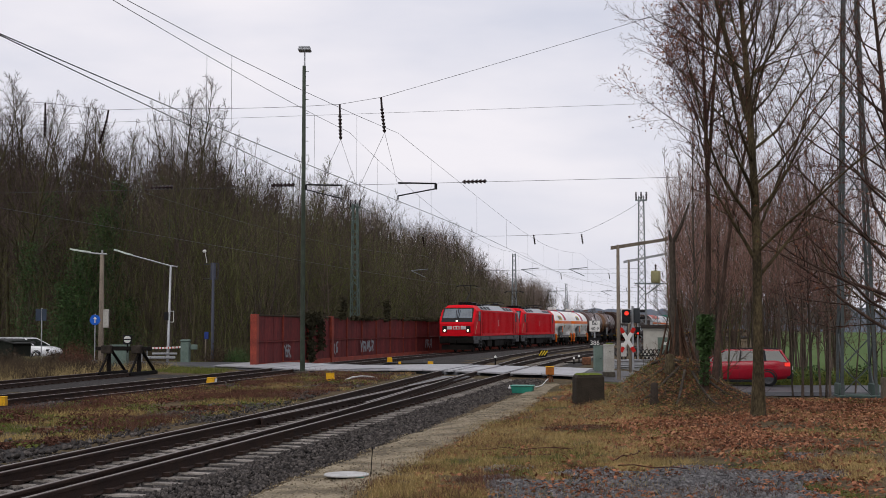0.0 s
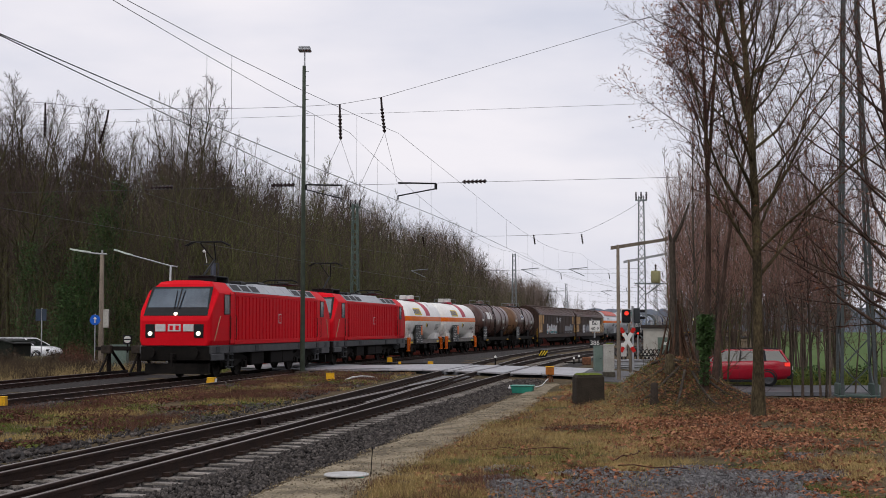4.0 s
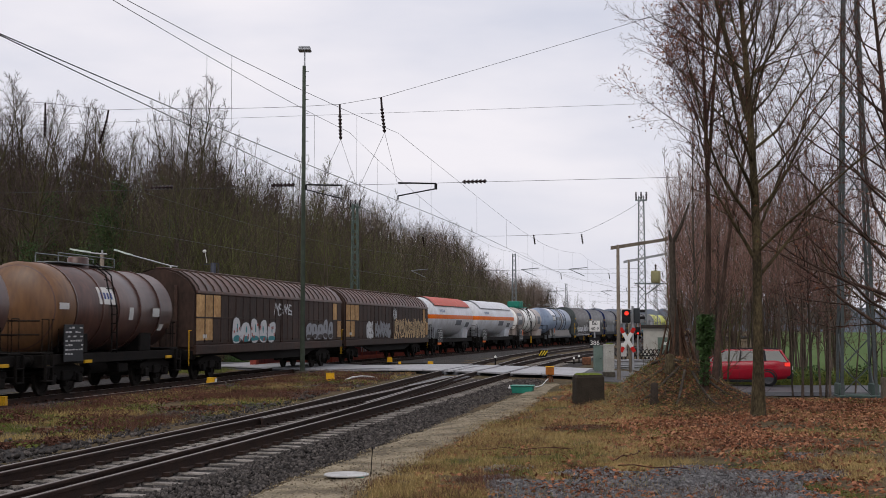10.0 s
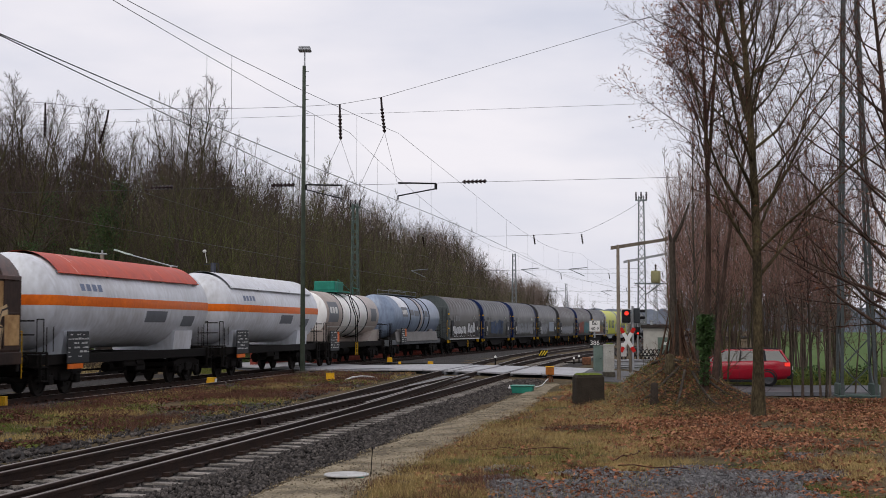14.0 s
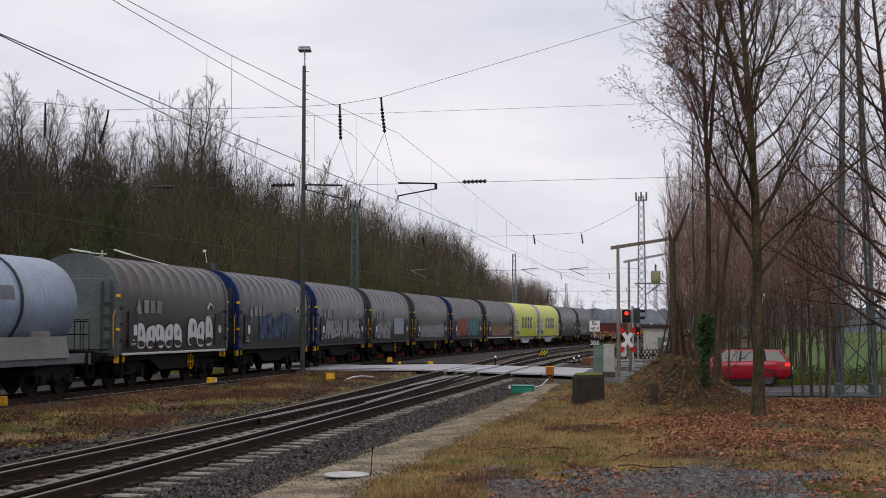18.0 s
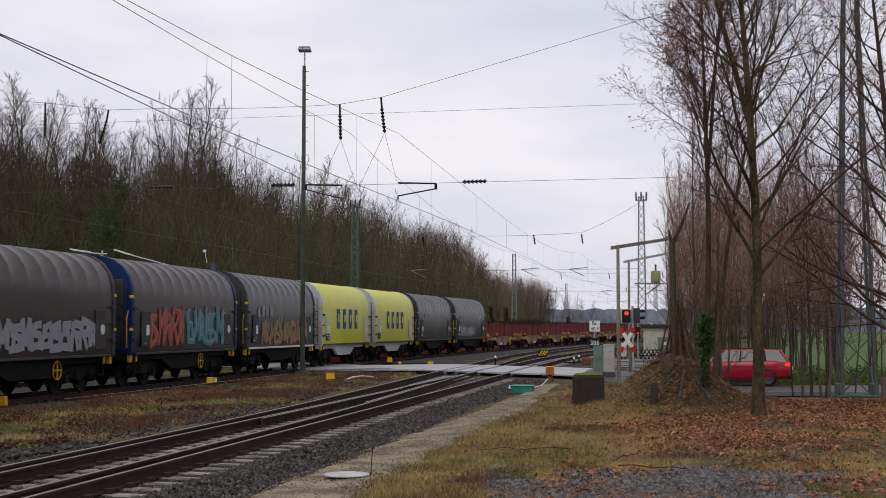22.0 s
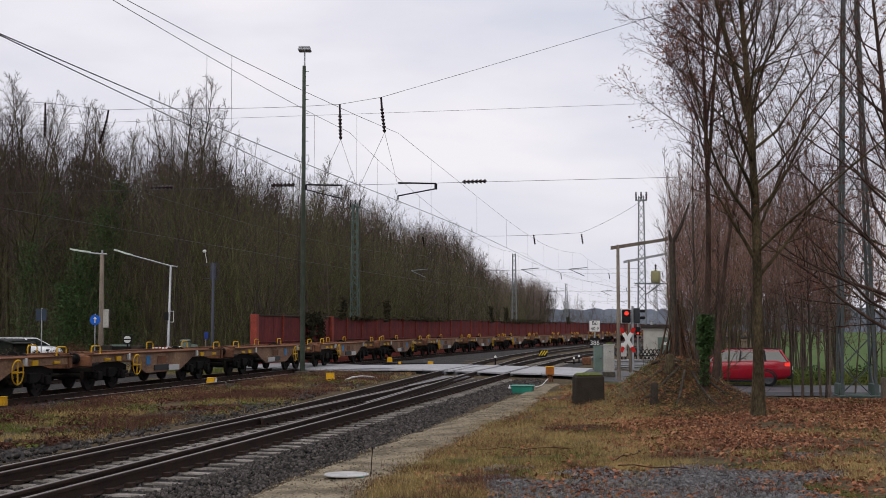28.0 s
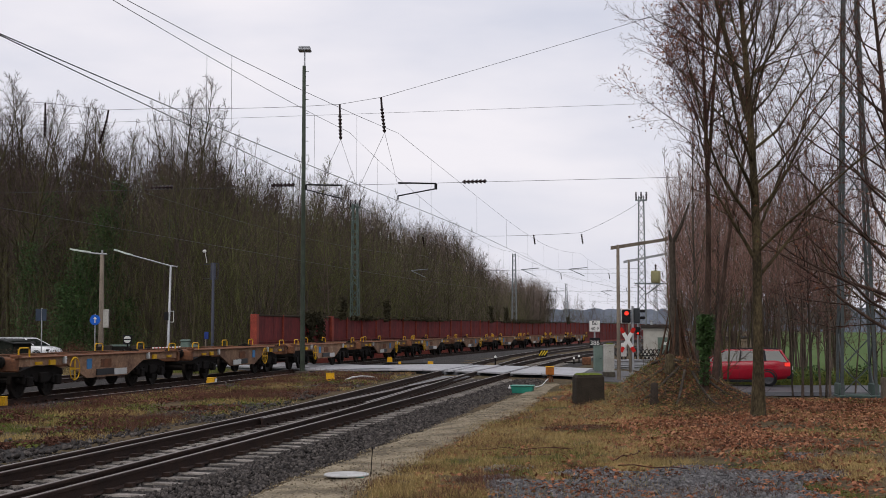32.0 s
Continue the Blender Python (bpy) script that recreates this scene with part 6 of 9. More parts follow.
    part("solebar", Geo().loft([[(x, -1.3, 1.09), (x, -1.3, z), (x, -1.15, z), (x, -1.15, 1.09)] for x, z in ((-5.38, 0.94), (-2.2, 0.92), (-1.3, 0.55), (1.3, 0.55), (2.2, 0.92), (5.38, 0.94))]), fr, v, key=("csole", fr.name))
    part("underframe", Geo().box(-5.38, 5.38, -1.14, 1.3, 0.9, 1.2, 0.02).box(-1.2, 1.2, -1.0, 1.0, 0.5, 0.9, 0.05), RUN, v, key="cunder")
    y = -1.49
    if logo:
        part("logo_mark", Geo().add([(-3.95, y - 0.004, 2.46), (-3.45, y - 0.004, 2.46), (-3.7, y - 0.004, 3.0)], [(0, 1, 2)]), LOGO_GREY, v)
        for k_ in range(3):
            part("logo_bar", Geo().box(-3.25 + 0.56 * k_, -2.83 + 0.56 * k_, y - 0.008, y, 2.50, 2.93, 0.002), LOGO_GREY, v)
        part("maker_curve", Geo().tube([(3.0, y - 0.005, 2.7), (3.25, y - 0.005, 2.95), (3.6, y - 0.005, 2.75)], 0.03, 4), PALE, v)
        for k_ in range(4):
            part("maker_bar", Geo().box(2.7 + 0.28 * k_, 2.92 + 0.28 * k_, y - 0.008, y, 2.42, 2.5, 0.002), mat("faint_marking", (0.2, 0.2, 0.2), rough=0.6), v)
    if i in (0, 3, 4, 5):
        part("handwheel", Geo().lathe([(-0.015, 0.27), (0.0, 0.30), (0.015, 0.27), (0.0, 0.25), (-0.015, 0.27)], 18, "y", (0, 0, 0)).box(-0.26, 0.26, -0.012, 0.012, -0.02, 0.02).box(-0.02, 0.02, -0.012, 0.012, -0.26, 0.26), HAND_Y, v, "yellow brake handwheel", at=pose(1.6, -1.34, 0.76), key="cwheel")
    side_plate(v, "label_card", -4.15, -3.9, 1.75, 2.1, WHITE_P, -1.506)
    part("notice_disc", Geo().cyl((4.35, -1.505, 1.95), (4.35, -1.52, 1.95), 0.16, n=14), PALE, v)
    data_board(v, -4.6, -4.0, 1.36, 1.7, -1.507, i)
    for n_, sp in enumerate(spray):
        graffiti(v, *sp[:4], sp[4], y=-1.487, seed=50 + i * 3 + n_, fat=0.2)
    return v


c0_ = build_coil(0, TARP_B, mat("wagon_end_slate", (0.11, 0.125, 0.125), (0.065, 0.075, 0.075), 0.5, scale=1, fine=12, bump=0.05), "brown-grey covered coil wagon with white graffiti", [], key="pale")
bubbles(c0_, -3.9, 0.3, 1.3, 2.3, 5, "white", "dark", None, y=-1.487, seed=21)
bubbles(c0_, 0.9, 3.6, 1.3, 2.45, 3, "white", "dark", None, y=-1.487, seed=22)
build_coil(1, TARP, END_BLUE, "dark grey covered coil wagon with faded blue graffiti", [(-2.6, 2.2, 1.5, 2.6, ("blue",))])
build_coil(2, TARP, END_BLUE, "dark grey covered coil wagon with long pale graffiti", [(-3.6, 3.8, 1.5, 2.4, ("grey",))])
c3_ = build_coil(3, TARP, END_DARK, "dark grey covered coil wagon with white sprayed patch", [(-3.7, -0.4, 1.36, 2.35, ("grey",))])
part("painted_out_patch", Geo().box(0.7, 3.4, -1.493, -1.488, 1.62, 2.6, 0.002), mat("patch_pale_grey", (0.30, 0.34, 0.40), (0.22, 0.25, 0.30), 0.5, scale=1.5, fine=12, bump=0), c3_, "pale grey painted-out patch")
build_coil(4, TARP_B, END_DARK, "brown-grey covered coil wagon with faint graffiti", [(-3.5, 4.0, 1.4, 2.2, ("grey",))], logo=False)
build_coil(5, TARP_B, END_BLUE, "brown-grey covered coil wagon with red and teal graffiti", [(-3.8, -0.6, 1.4, 2.7, ("red", "salmon")), (-0.2, 4.2, 1.4, 2.7, ("teal", "grey"))], logo=False)
build_coil(6, TARP, END_DARK, "dark covered coil wagon with salmon-coloured graffiti", [(-3.4, 4.0, 1.34, 2.35, ("salmon", "cream", "green"))], key="pale")
for n_ in (7, 8):
    y_ = build_coil(n_, TARP_Y, END_GREY, "bright yellow covered coil wagon with pale grey ends", logo=False, pale_skirt=END_GREY)
    for k_ in range(4):
        x_ = -2.0 + 1.3 * k_
        part("logo_bar", Geo().box(x_ - 0.29, x_ + 0.29, -1.502, -1.492, 1.95, 3.0, 0.003), SIGN_BLUE, y_)
        part("logo_gap", Geo().box(x_ - 0.1, x_ + 0.1 + 0.06 * (k_ % 2), -1.507, -1.5025, 2.3, 2.7, 0.001), TARP_Y, y_)
build_coil(9, TARP, END_DARK, "plain grey covered coil wagon")
build_coil(10, TARP, END_DARK, "plain grey covered coil wagon", [(-3.4, 1.0, 1.4, 2.1, ("grey",))])


# ---- empty container flat wagons ----
def build_flat(i):
    front = 403.0 + 13.6 * i
    v = vehicle("container_flat_wagon", "empty tan container flat wagon with yellow handrails", "freight wagon", front, 13.6, 8.2, group="empty container flats")
    e = 6.18
    side = [(-e, 0.92), (-e, 1.15), (e, 1.15), (e, 0.92), (2.9, 0.92), (1.55, 0.46), (-1.55, 0.46), (-2.9, 0.92)]
    for sy in (-1, 1):
        part("side_sill", Geo().loft([[(x, sy * 1.30, z) for x, z in side], [(x, sy * 1.22, z) for x, z in side]]), FLAT_T, v, "tan fish-bellied side sill", key=("flat_side", sy))
        part("top_flange", Geo().box(-e, e, sy * 1.20, sy * 1.38, 1.15, 1.18, 0.006), RUST, v, key=("flat_flange", sy))
    part("deck_frame", Geo().box(-e, e, -0.3, 0.3, 0.8, 1.14, 0.02).box(-e, -e + 0.25, -1.3, 1.3, 0.78, 1.16, 0.02).box(e - 0.25, e, -1.3, 1.3, 0.78, 1.16, 0.02), RUST, v, key="flat_deck")
    for j in range(7):
        x = -5.1 + 1.7 * j
        part("cross_bearer", lambda: Geo().box(-0.09, 0.09, -1.22, 1.22, 0.9, 1.14, 0.01), RUST, v, at=pose(x, 0, 0), key="flat_bearer")
    for d in (1, -1):
        for x in (5.6, 4.9):
            part("handrail", lambda: Geo().tube([(-0.32, 0, 1.18), (-0.32, 0, 1.38), (-0.24, 0, 1.44), (0.24, 0, 1.44), (0.32, 0, 1.38), (0.32, 0, 1.18)], 0.022, 6), HAND_Y, v, at=pose(d * x, -1.28 if x > 5 else 1.2, 0), key="flat_rail")
        part("corner_spigot", Geo().box(d * 5.95 - 0.12, d * 5.95 + 0.12, -1.34, -1.1, 1.18, 1.25, 0.02), RUST, v, key=("spig", d))
        part("yellow_bracket", Geo().box(d * 3.9 - 0.25, d * 3.9 + 0.1, -1.36, -1.30, 0.93, 1.08, 0.01), HAND_Y, v, key=("ybr", d))
        part("yellow_bracket", Geo().box(d * 5.0, d * 5.0 + 0.4, -1.35, -1.3, 0.95, 1.04, 0.01), HAND_Y, v, key=("ybs", d))
        part("spigot_flap", Geo().box(d * 3.2 - 0.06, d * 3.2 + 0.06, -1.40, -1.31, 0.95, 1.16, 0.01, Matrix.Rotation(radians(0), 4, "Y")), PALE, v, key=("flap", d))
        part("end_block", Geo().box(d * 6.0, d * 6.2, -1.35, -0.95, 0.8, 1.13, 0.02), RUST, v, key=("eblk", d))
    s = -1 if i % 2 else 1
    hw = part("handwheel", Geo().lathe([(-0.015, 0.33), (0.0, 0.36), (0.015, 0.33), (0.0, 0.31), (-0.015, 0.33)], 20, "y", (0, 0, 0)).cyl((0, 0, 0), (0, 0.12, 0), 0.04).box(-0.31, 0.31, -0.012, 0.012, -0.02, 0.02).box(-0.02, 0.02, -0.012, 0.012, -0.31, 0.31), HAND_Y, v, "yellow brake handwheel", at=pose(s * 2.65, -1.42, 0.78), key="hwheel")
    data_board(v, -0.9, 0.5, 0.52, 0.72, -1.31, i + 60)
    side_plate(v, "label_plate", s * 1.4 - 0.18, s * 1.4 + 0.18, 0.74, 1.05, mat("plate_blue", (0.05, 0.20, 0.42), rough=0.5), -1.305)
    side_plate(v, "label_plate", -s * 0.9 - 0.5, -s * 0.9 + 0.5, 0.5, 0.7, PALE, -1.345)
    side_plate(v, "rust_patch", -0.55, 0.25, 0.76, 1.02, RUST, -1.305)
    return v


for i_ in range(15):
    build_flat(i_)
# ---- trees and plants ----
def tri_mesh(name, verts, tris, material):
    """A mesh from arrays of places and triangles."""
    me = bpy.data.meshes.new(name)
    v, t = np.asarray(verts, np.float32), np.asarray(tris, np.int32)
    me.vertices.add(len(v))
    me.vertices.foreach_set("co", v.ravel())
    me.loops.add(t.size)
    me.loops.foreach_set("vertex_index", t.ravel())
    me.polygons.add(len(t))
    me.polygons.foreach_set("loop_start", np.arange(len(t), dtype=np.int32) * 3)
    me.polygons.foreach_set("loop_total", np.full(len(t), 3, np.int32))
    if material:
        me.materials.append(material)
    me.update(calc_edges=True)
    return me


def spikes(base, tip, r):
    """Slender three-sided tapering twigs."""
    base, tip, r = np.asarray(base, float), np.asarray(tip, float), np.asarray(r, float)[:, None]
    d = tip - base
    d /= np.linalg.norm(d, axis=1, keepdims=True) + 1e-9
    ref = np.where(np.abs(d[:, 2:3]) > 0.9, [[1.0, 0, 0]], [[0, 0, 1.0]])
    a = np.cross(d, ref)
    a /= np.linalg.norm(a, axis=1, keepdims=True) + 1e-9
    b = np.cross(d, a)
    n = len(base)
    v = np.empty((n, 4, 3))
    for k in range(3):
        w = 2 * math.pi * k / 3
        v[:, k] = base + r * (a * math.cos(w) + b * math.sin(w))
    v[:, 3] = tip
    o = np.arange(n)[:, None] * 4
    t = np.stack([o + [0, 1, 3], o + [1, 2, 3], o + [2, 0, 3]], 1).reshape(-1, 3)
    return v.reshape(-1, 3), t


def leaf_blades(place, rng, size, spread=1.0):
    """Small folded leaves at places, turned at random."""
    n = len(place)
    u = rng.normal(size=(n, 3))
    u[:, 2] *= spread
    u /= np.linalg.norm(u, axis=1, keepdims=True)
    w = np.cross(u, rng.normal(size=(n, 3)))
    w /= np.linalg.norm(w, axis=1, keepdims=True)
    k = np.cross(u, w)
    s = size * rng.uniform(0.6, 1.3, (n, 1))
    v = np.empty((n, 4, 3))
    v[:, 0], v[:, 1], v[:, 2], v[:, 3] = place - u * s, place + w * s * 0.45 + k * s * 0.2, place + u * s, place - w * s * 0.45 + k * s * 0.2
    o = np.arange(n)[:, None] * 4
    return v.reshape(-1, 3), np.stack([o + [0, 1, 2], o + [0, 2, 3]], 1).reshape(-1, 3)


class Tree:
    """Grows a bare tree: trunk, limbs and branches as tapering tubes, the finest twigs as spikes."""

    def __init__(self, seed, height, radius, limbs=30, first=0.2, reach=0.3, rise=(40, 68), subs=(8, 6, 4), ratio=(0.46, 0.46, 0.55), twig=0.004, sides=8, lean=(0, 0), forks=(), bias=(0, 0), wob=0.03, segs=(12, 6, 3, 2), tip=2, stems=1, thin=0.36):
        self.rnd, self.g = random.Random(seed), Geo()
        self.tb, self.tt, self.tr, self.tips = [], [], [], []
        self.subs, self.ratio, self.twig, self.segs, self.tip, self.rise, self.bias, self.thin = subs, ratio, twig, segs, tip, rise, Vector((*bias, 0)), thin
        rnd = self.rnd
        for k in range(stems):
            a = 6.28 * k / stems + rnd.uniform(-0.5, 0.5)
            out = 0.0 if stems == 1 else rnd.uniform(0.05, 0.14)
            d = Vector((lean[0] + out * math.cos(a), lean[1] + out * math.sin(a), 1)).normalized()
            h, r = height * (1 if k == 0 else rnd.uniform(0.7, 0.95)), radius * (1 if stems == 1 else 0.72)
            pts = self.path(Vector((0.1 * (stems > 1) * math.cos(a), 0.1 * (stems > 1) * math.sin(a), -0.15)), d, h, segs[0], wob, 0.03)
            self.tube(pts, r, r * 0.06, sides, flare=True)
            self.dress(pts, r, first, limbs // stems, height * reach)
            for f, share in forks:
                j = max(1, int(len(pts) * f))
                b = rnd.uniform(0, 6.28)
                q = self.path(pts[j], (pts[j] - pts[j - 1]).normalized() + Vector((0.2 * math.cos(b), 0.2 * math.sin(b), 0)), h * (1 - f) * 0.95, segs[0] - 3, wob * 1.3, 0.06)
                rf = r * (1 - f * 0.8) * share
                self.tube(q, rf, rf * 0.08, sides - 1)
                self.dress(q, rf, 0.08, int(limbs * (1 - f) * 0.8), height * reach * 0.8)

    def path(self, p, d, length, n, wob, up):
        pts, d, rnd = [p.copy()], d.normalized(), self.rnd
        for _ in range(n):
            d = (d + Vector((rnd.gauss(0, wob), rnd.gauss(0, wob), rnd.gauss(0, wob) + up))).normalized()
            p = p + d * (length / n)
            pts.append(p)
        return pts

    def tube(self, pts, r0, r1, n, flare=False):
        sec = []
        for i, p in enumerate(pts):
            k = i / (len(pts) - 1)
            r = r0 + (r1 - r0) * k ** 0.9
            if flare and i == 0:
                r *= 1.4
            d = (pts[min(i + 1, len(pts) - 1)] - pts[max(i - 1, 0)]).normalized()
            a = d.cross(Vector((0.31, 1, 0.12))).normalized()
            b = d.cross(a)
            sec.append([p + (a * math.cos(6.2832 * j / n) + b * math.sin(6.2832 * j / n)) * r for j in range(n)])
        self.g.loft(sec, caps=False, smooth=True)

    def dress(self, pts, r0, first, limbs, reach):
        rnd = self.rnd
        ang = rnd.uniform(0, 6.28)
        for i in range(limbs):
            k = first + (0.985 - first) * (i + rnd.random()) / limbs
            f = k * (len(pts) - 1)
            j = min(int(f), len(pts) - 2)
            p = pts[j].lerp(pts[j + 1], f - j)
            ang += 2.4 + rnd.uniform(-0.5, 0.5)
            el = radians(self.rise[0] + (self.rise[1] - self.rise[0]) * k + rnd.uniform(-14, 14))
            side = Vector((math.cos(ang), math.sin(ang), 0)) + self.bias * (1 - k)
            d = side.normalized() * math.cos(el) + Vector((0, 0, math.sin(el)))
            u = (k - first) / (1 - first)
            L = reach * (0.75 + 0.25 * math.sin(3.1 * min(1, u * 1.6 + 0.2))) * (1.02 - u) ** 0.65 * rnd.uniform(0.6, 1.15) * (1 + 0.5 * self.bias.dot(side)) + 0.25
            r = max(self.twig * 1.6, r0 * (1 - k * 0.85) * rnd.uniform(0.3, 0.52))
            self.branch(p, d, L, r, 0)

    def branch(self, p, d, L, r, level):
        rnd = self.rnd
        last = len(self.subs)
        n = self.segs[min(level + 1, len(self.segs) - 1)]
        pts = self.path(p, d, L, n, 0.11 + 0.03 * level, 0.075 if level < 2 else 0.03)
        r = max(r, self.twig)
        if level < self.tip:
            self.tube(pts, r, max(self.twig * 0.55, r * 0.16), 5 if level == 0 and r > 0.02 else 3)
        else:
            self.tb.append(p), self.tt.append(pts[-1]), self.tr.append(r)
        if level == last:
            self.tips.append(pts[-1])
            return
        m, ang = self.subs[level], rnd.uniform(0, 6.28)
        for i in range(m):
            k = 0.14 + 0.86 * (i + rnd.random() * 0.9) / m
            f = k * n
            j = min(int(f), n - 1)
            q = pts[j].lerp(pts[j + 1], f - j) if level < self.tip else p.lerp(pts[-1], k)
            ax = (pts[j + 1] - pts[j]).normalized()
            ang += 2.6 + rnd.uniform(-0.6, 0.6)
            u = ax.orthogonal().normalized()
            w = ax.cross(u)
            t = math.tan(radians(rnd.uniform(28, 55)))
            e = (ax + (u * math.cos(ang) + w * math.sin(ang)) * t + Vector((0, 0, 0.12))).normalized()
            self.branch(q, e, L * self.ratio[level] * rnd.uniform(0.6, 1.2) * (1.2 - 0.62 * k), r * self.thin * (1.25 - 0.5 * k), level + 1)

    def meshes(self, name, bark, twig):
        v, t = spikes(self.tb, self.tt, self.tr)
        return self.g.mesh(name + "_trunk", bark), tri_mesh(name + "_crown", v, t, twig)


def plant_tree(me, x, y, z, turn, scale, label, name="bare_tree", group="", leaves=None, category="tree"):
    ob = new(name)
    ob.empty_display_size = 0.3
    ob.matrix_basis = pose(x, y, z, 0, 0, turn) @ Matrix.Diagonal((scale, scale, scale, 1))
    tagged(ob, label, category, group)
    for nm, m in (("trunk", me[0]), ("crown", me[1])):
        o = new(nm, m)
        o.parent = ob
    if leaves:
        o = new("dead_leaves", leaves)
        o.parent = ob
        o["label"] = "withered brown leaves still hanging"
    return ob


def wood_top(x, y):
    """Height of the wood's tallest crowns: it falls away towards the far end of the line."""
    slope = float(np.interp(x / y, [-0.335, -0.30, -0.272, -0.235, -0.19, -0.158, -0.13, -0.093, -0.035, -0.01, 0.011, 0.028, 0.038, 0.07, 0.09, 0.12], [0.183, 0.172, 0.168, 0.164, 0.178, 0.150, 0.139, 0.123, 0.098, 0.088, 0.076, 0.057, 0.043, 0.036, 0.027, 0.017]))
    return 2.0 + slope * y


def build_forest():
    rnd = random.Random(5)
    kinds = []
    for i in range(8):
        t = Tree(100 + i, 17.0, 0.17, limbs=34 + 4 * (i % 3), first=(0.34, 0.16, 0.24)[i % 3], reach=0.31 + 0.03 * (i % 3), rise=(30, 62), subs=(6, 8), ratio=(0.45, 0.5), twig=0.0095, sides=5, wob=0.045, segs=(9, 4, 2), tip=1, stems=(1, 2, 1, 3)[i % 4], forks=((0.35, 0.8),) if i % 4 == 0 else (), thin=0.42)
        kinds.append(t.meshes("wood", (BARK_W, BARK_Y, BARK_W, BARK)[i % 4], (TWIG_P, TWIG_G, TWIG_P, TWIG)[i % 4]))
    places = []
    for lat, end in ((-9.5, 235), (-13, 235), (-17, 235), (-21.5, 235), (-26.5, 190), (-33, 150), (-39, 112), (-45, 112), (-51, 112)):
        s = max(50, road_s(lat) + 7.5) + rnd.uniform(0, 3)
        while s < end:
            places.append((s, lat + rnd.uniform(-1.6, 1.6)))
            s += rnd.uniform(4.0, 7.0) if s < 130 else rnd.uniform(7.5, 12)
    for s, lat in places:
        x, y, _ = track(s, lat)
        if x / y < -0.365 or x / y > 0.075:
            continue
        h = wood_top(x, y) * (rnd.uniform(0.88, 1.08) if lat < -15 else rnd.uniform(0.62, 0.95))
        plant_tree(rnd.choice(kinds), x, y, ground_z(x, y) - 0.1, rnd.uniform(0, 360), min(h, 23.0) / 17.5, "tall bare winter tree in the wood behind the railway", group="wood behind the railway")
    # tall lone trees that stand out over the wood
    for a, y in ((-0.198, 106), (-0.186, 108), (-0.292, 104), (-0.31, 108), (-0.262, 107), (0.012, 182), (0.031, 190)):
        x = a * y
        plant_tree(kinds[0 if y < 150 else 4], x, y, ground_z(x, y) - 0.1, rnd.uniform(0, 360), wood_top(x, y) * 1.1 / 17.5, "tall bare winter tree standing out over the wood", group="wood behind the railway")
    # lone trees far along the line
    for i in range(26):
        y = rnd.uniform(250, 360)
        x = y * (0.034 + 0.105 * (i + rnd.random()) / 26)
        plant_tree(rnd.choice(kinds), x, y, ground_z(x, y), rnd.uniform(0, 360), rnd.uniform(0.75, 1.15) * wood_top(x, y) / 17.5, "distant bare tree beside the railway", group="trees along the line")
    # brushwood that fills the wood
    rng = np.random.default_rng(8)
    for nm, mt, n, hmax, lo in (("brushwood", TWIG, 30000, 4.5, 1.6), ("brushwood", TWIG_G, 46000, 4.5, 1.4), ("brushwood", TWIG_P, 50000, 3.2, 0.8), ("brushwood", TWIG_HAZE, 22000, 4.0, 1.2)):
        lat = -8.2 - np.abs(rng.normal(size=n)) * 16
        s = np.where(rng.random(n) < 0.75, rng.uniform(40, 235, n), rng.uniform(40, 110, n))
        road = np.interp(lat, [q[1] for q in ROAD], [q[0] for q in ROAD])
        d, e = np.clip(s - TS, 0, TL), np.maximum(s - TS - TL, 0)
        h_ = TH + TK * d
        x = TX + math.sin(TH) * np.minimum(s, TS) + (math.cos(TH) - np.cos(h_)) / TK + np.sin(h_) * e + lat * np.cos(h_)
        y = TY + math.cos(TH) * np.minimum(s, TS) + (np.sin(h_) - math.sin(TH)) / TK + np.cos(h_) * e - lat * np.sin(h_)
        ok = (s > road + 5.2) & (x / y > -0.38) & (x / y < 0.06)
        # paler twigs only farther off, their colour imitates the haze there
        if mt is TWIG_HAZE:
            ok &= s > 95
        elif mt is TWIG_P:
            ok &= (s < 130) & (lat < -12)
        else:
            ok &= (s < 150) | (rng.random(n) < 0.35)
        x, y, lat, s = x[ok], y[ok], lat[ok], s[ok]
        m = len(x)
        h = rng.uniform(lo, hmax, m) * rng.uniform(0.4, 1, m)
        top = np.array([wood_top(a, b) for a, b in zip(x, y)])
        dz = np.where(rng.random(m) < 0.8, rng.uniform(0.5, 1, m) ** 0.8 * rng.beta(1.5, 1.25, m) * top * (0.90 if mt is TWIG_P else 0.72), 0)
        b = np.stack([x, y, dz - 0.35], 1)
        t = b + np.stack([rng.normal(size=m) * 0.33 * h, rng.normal(size=m) * 0.33 * h, h], 1)
        v, f = spikes(b, t, np.where(dz > 0, rng.uniform(0.008, 0.016, m), rng.uniform(0.005, 0.011, m)))
        tagged(new(nm, tri_mesh(nm, v, f, mt)), "dense brown brushwood under the trees", "undergrowth", kind="stuff")
    # the depth of the wood behind, a rough dark mass; its far part is paler, with distance haze painted in
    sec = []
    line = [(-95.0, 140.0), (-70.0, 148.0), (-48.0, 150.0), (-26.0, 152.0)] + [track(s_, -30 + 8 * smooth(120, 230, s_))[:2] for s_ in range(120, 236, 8)]
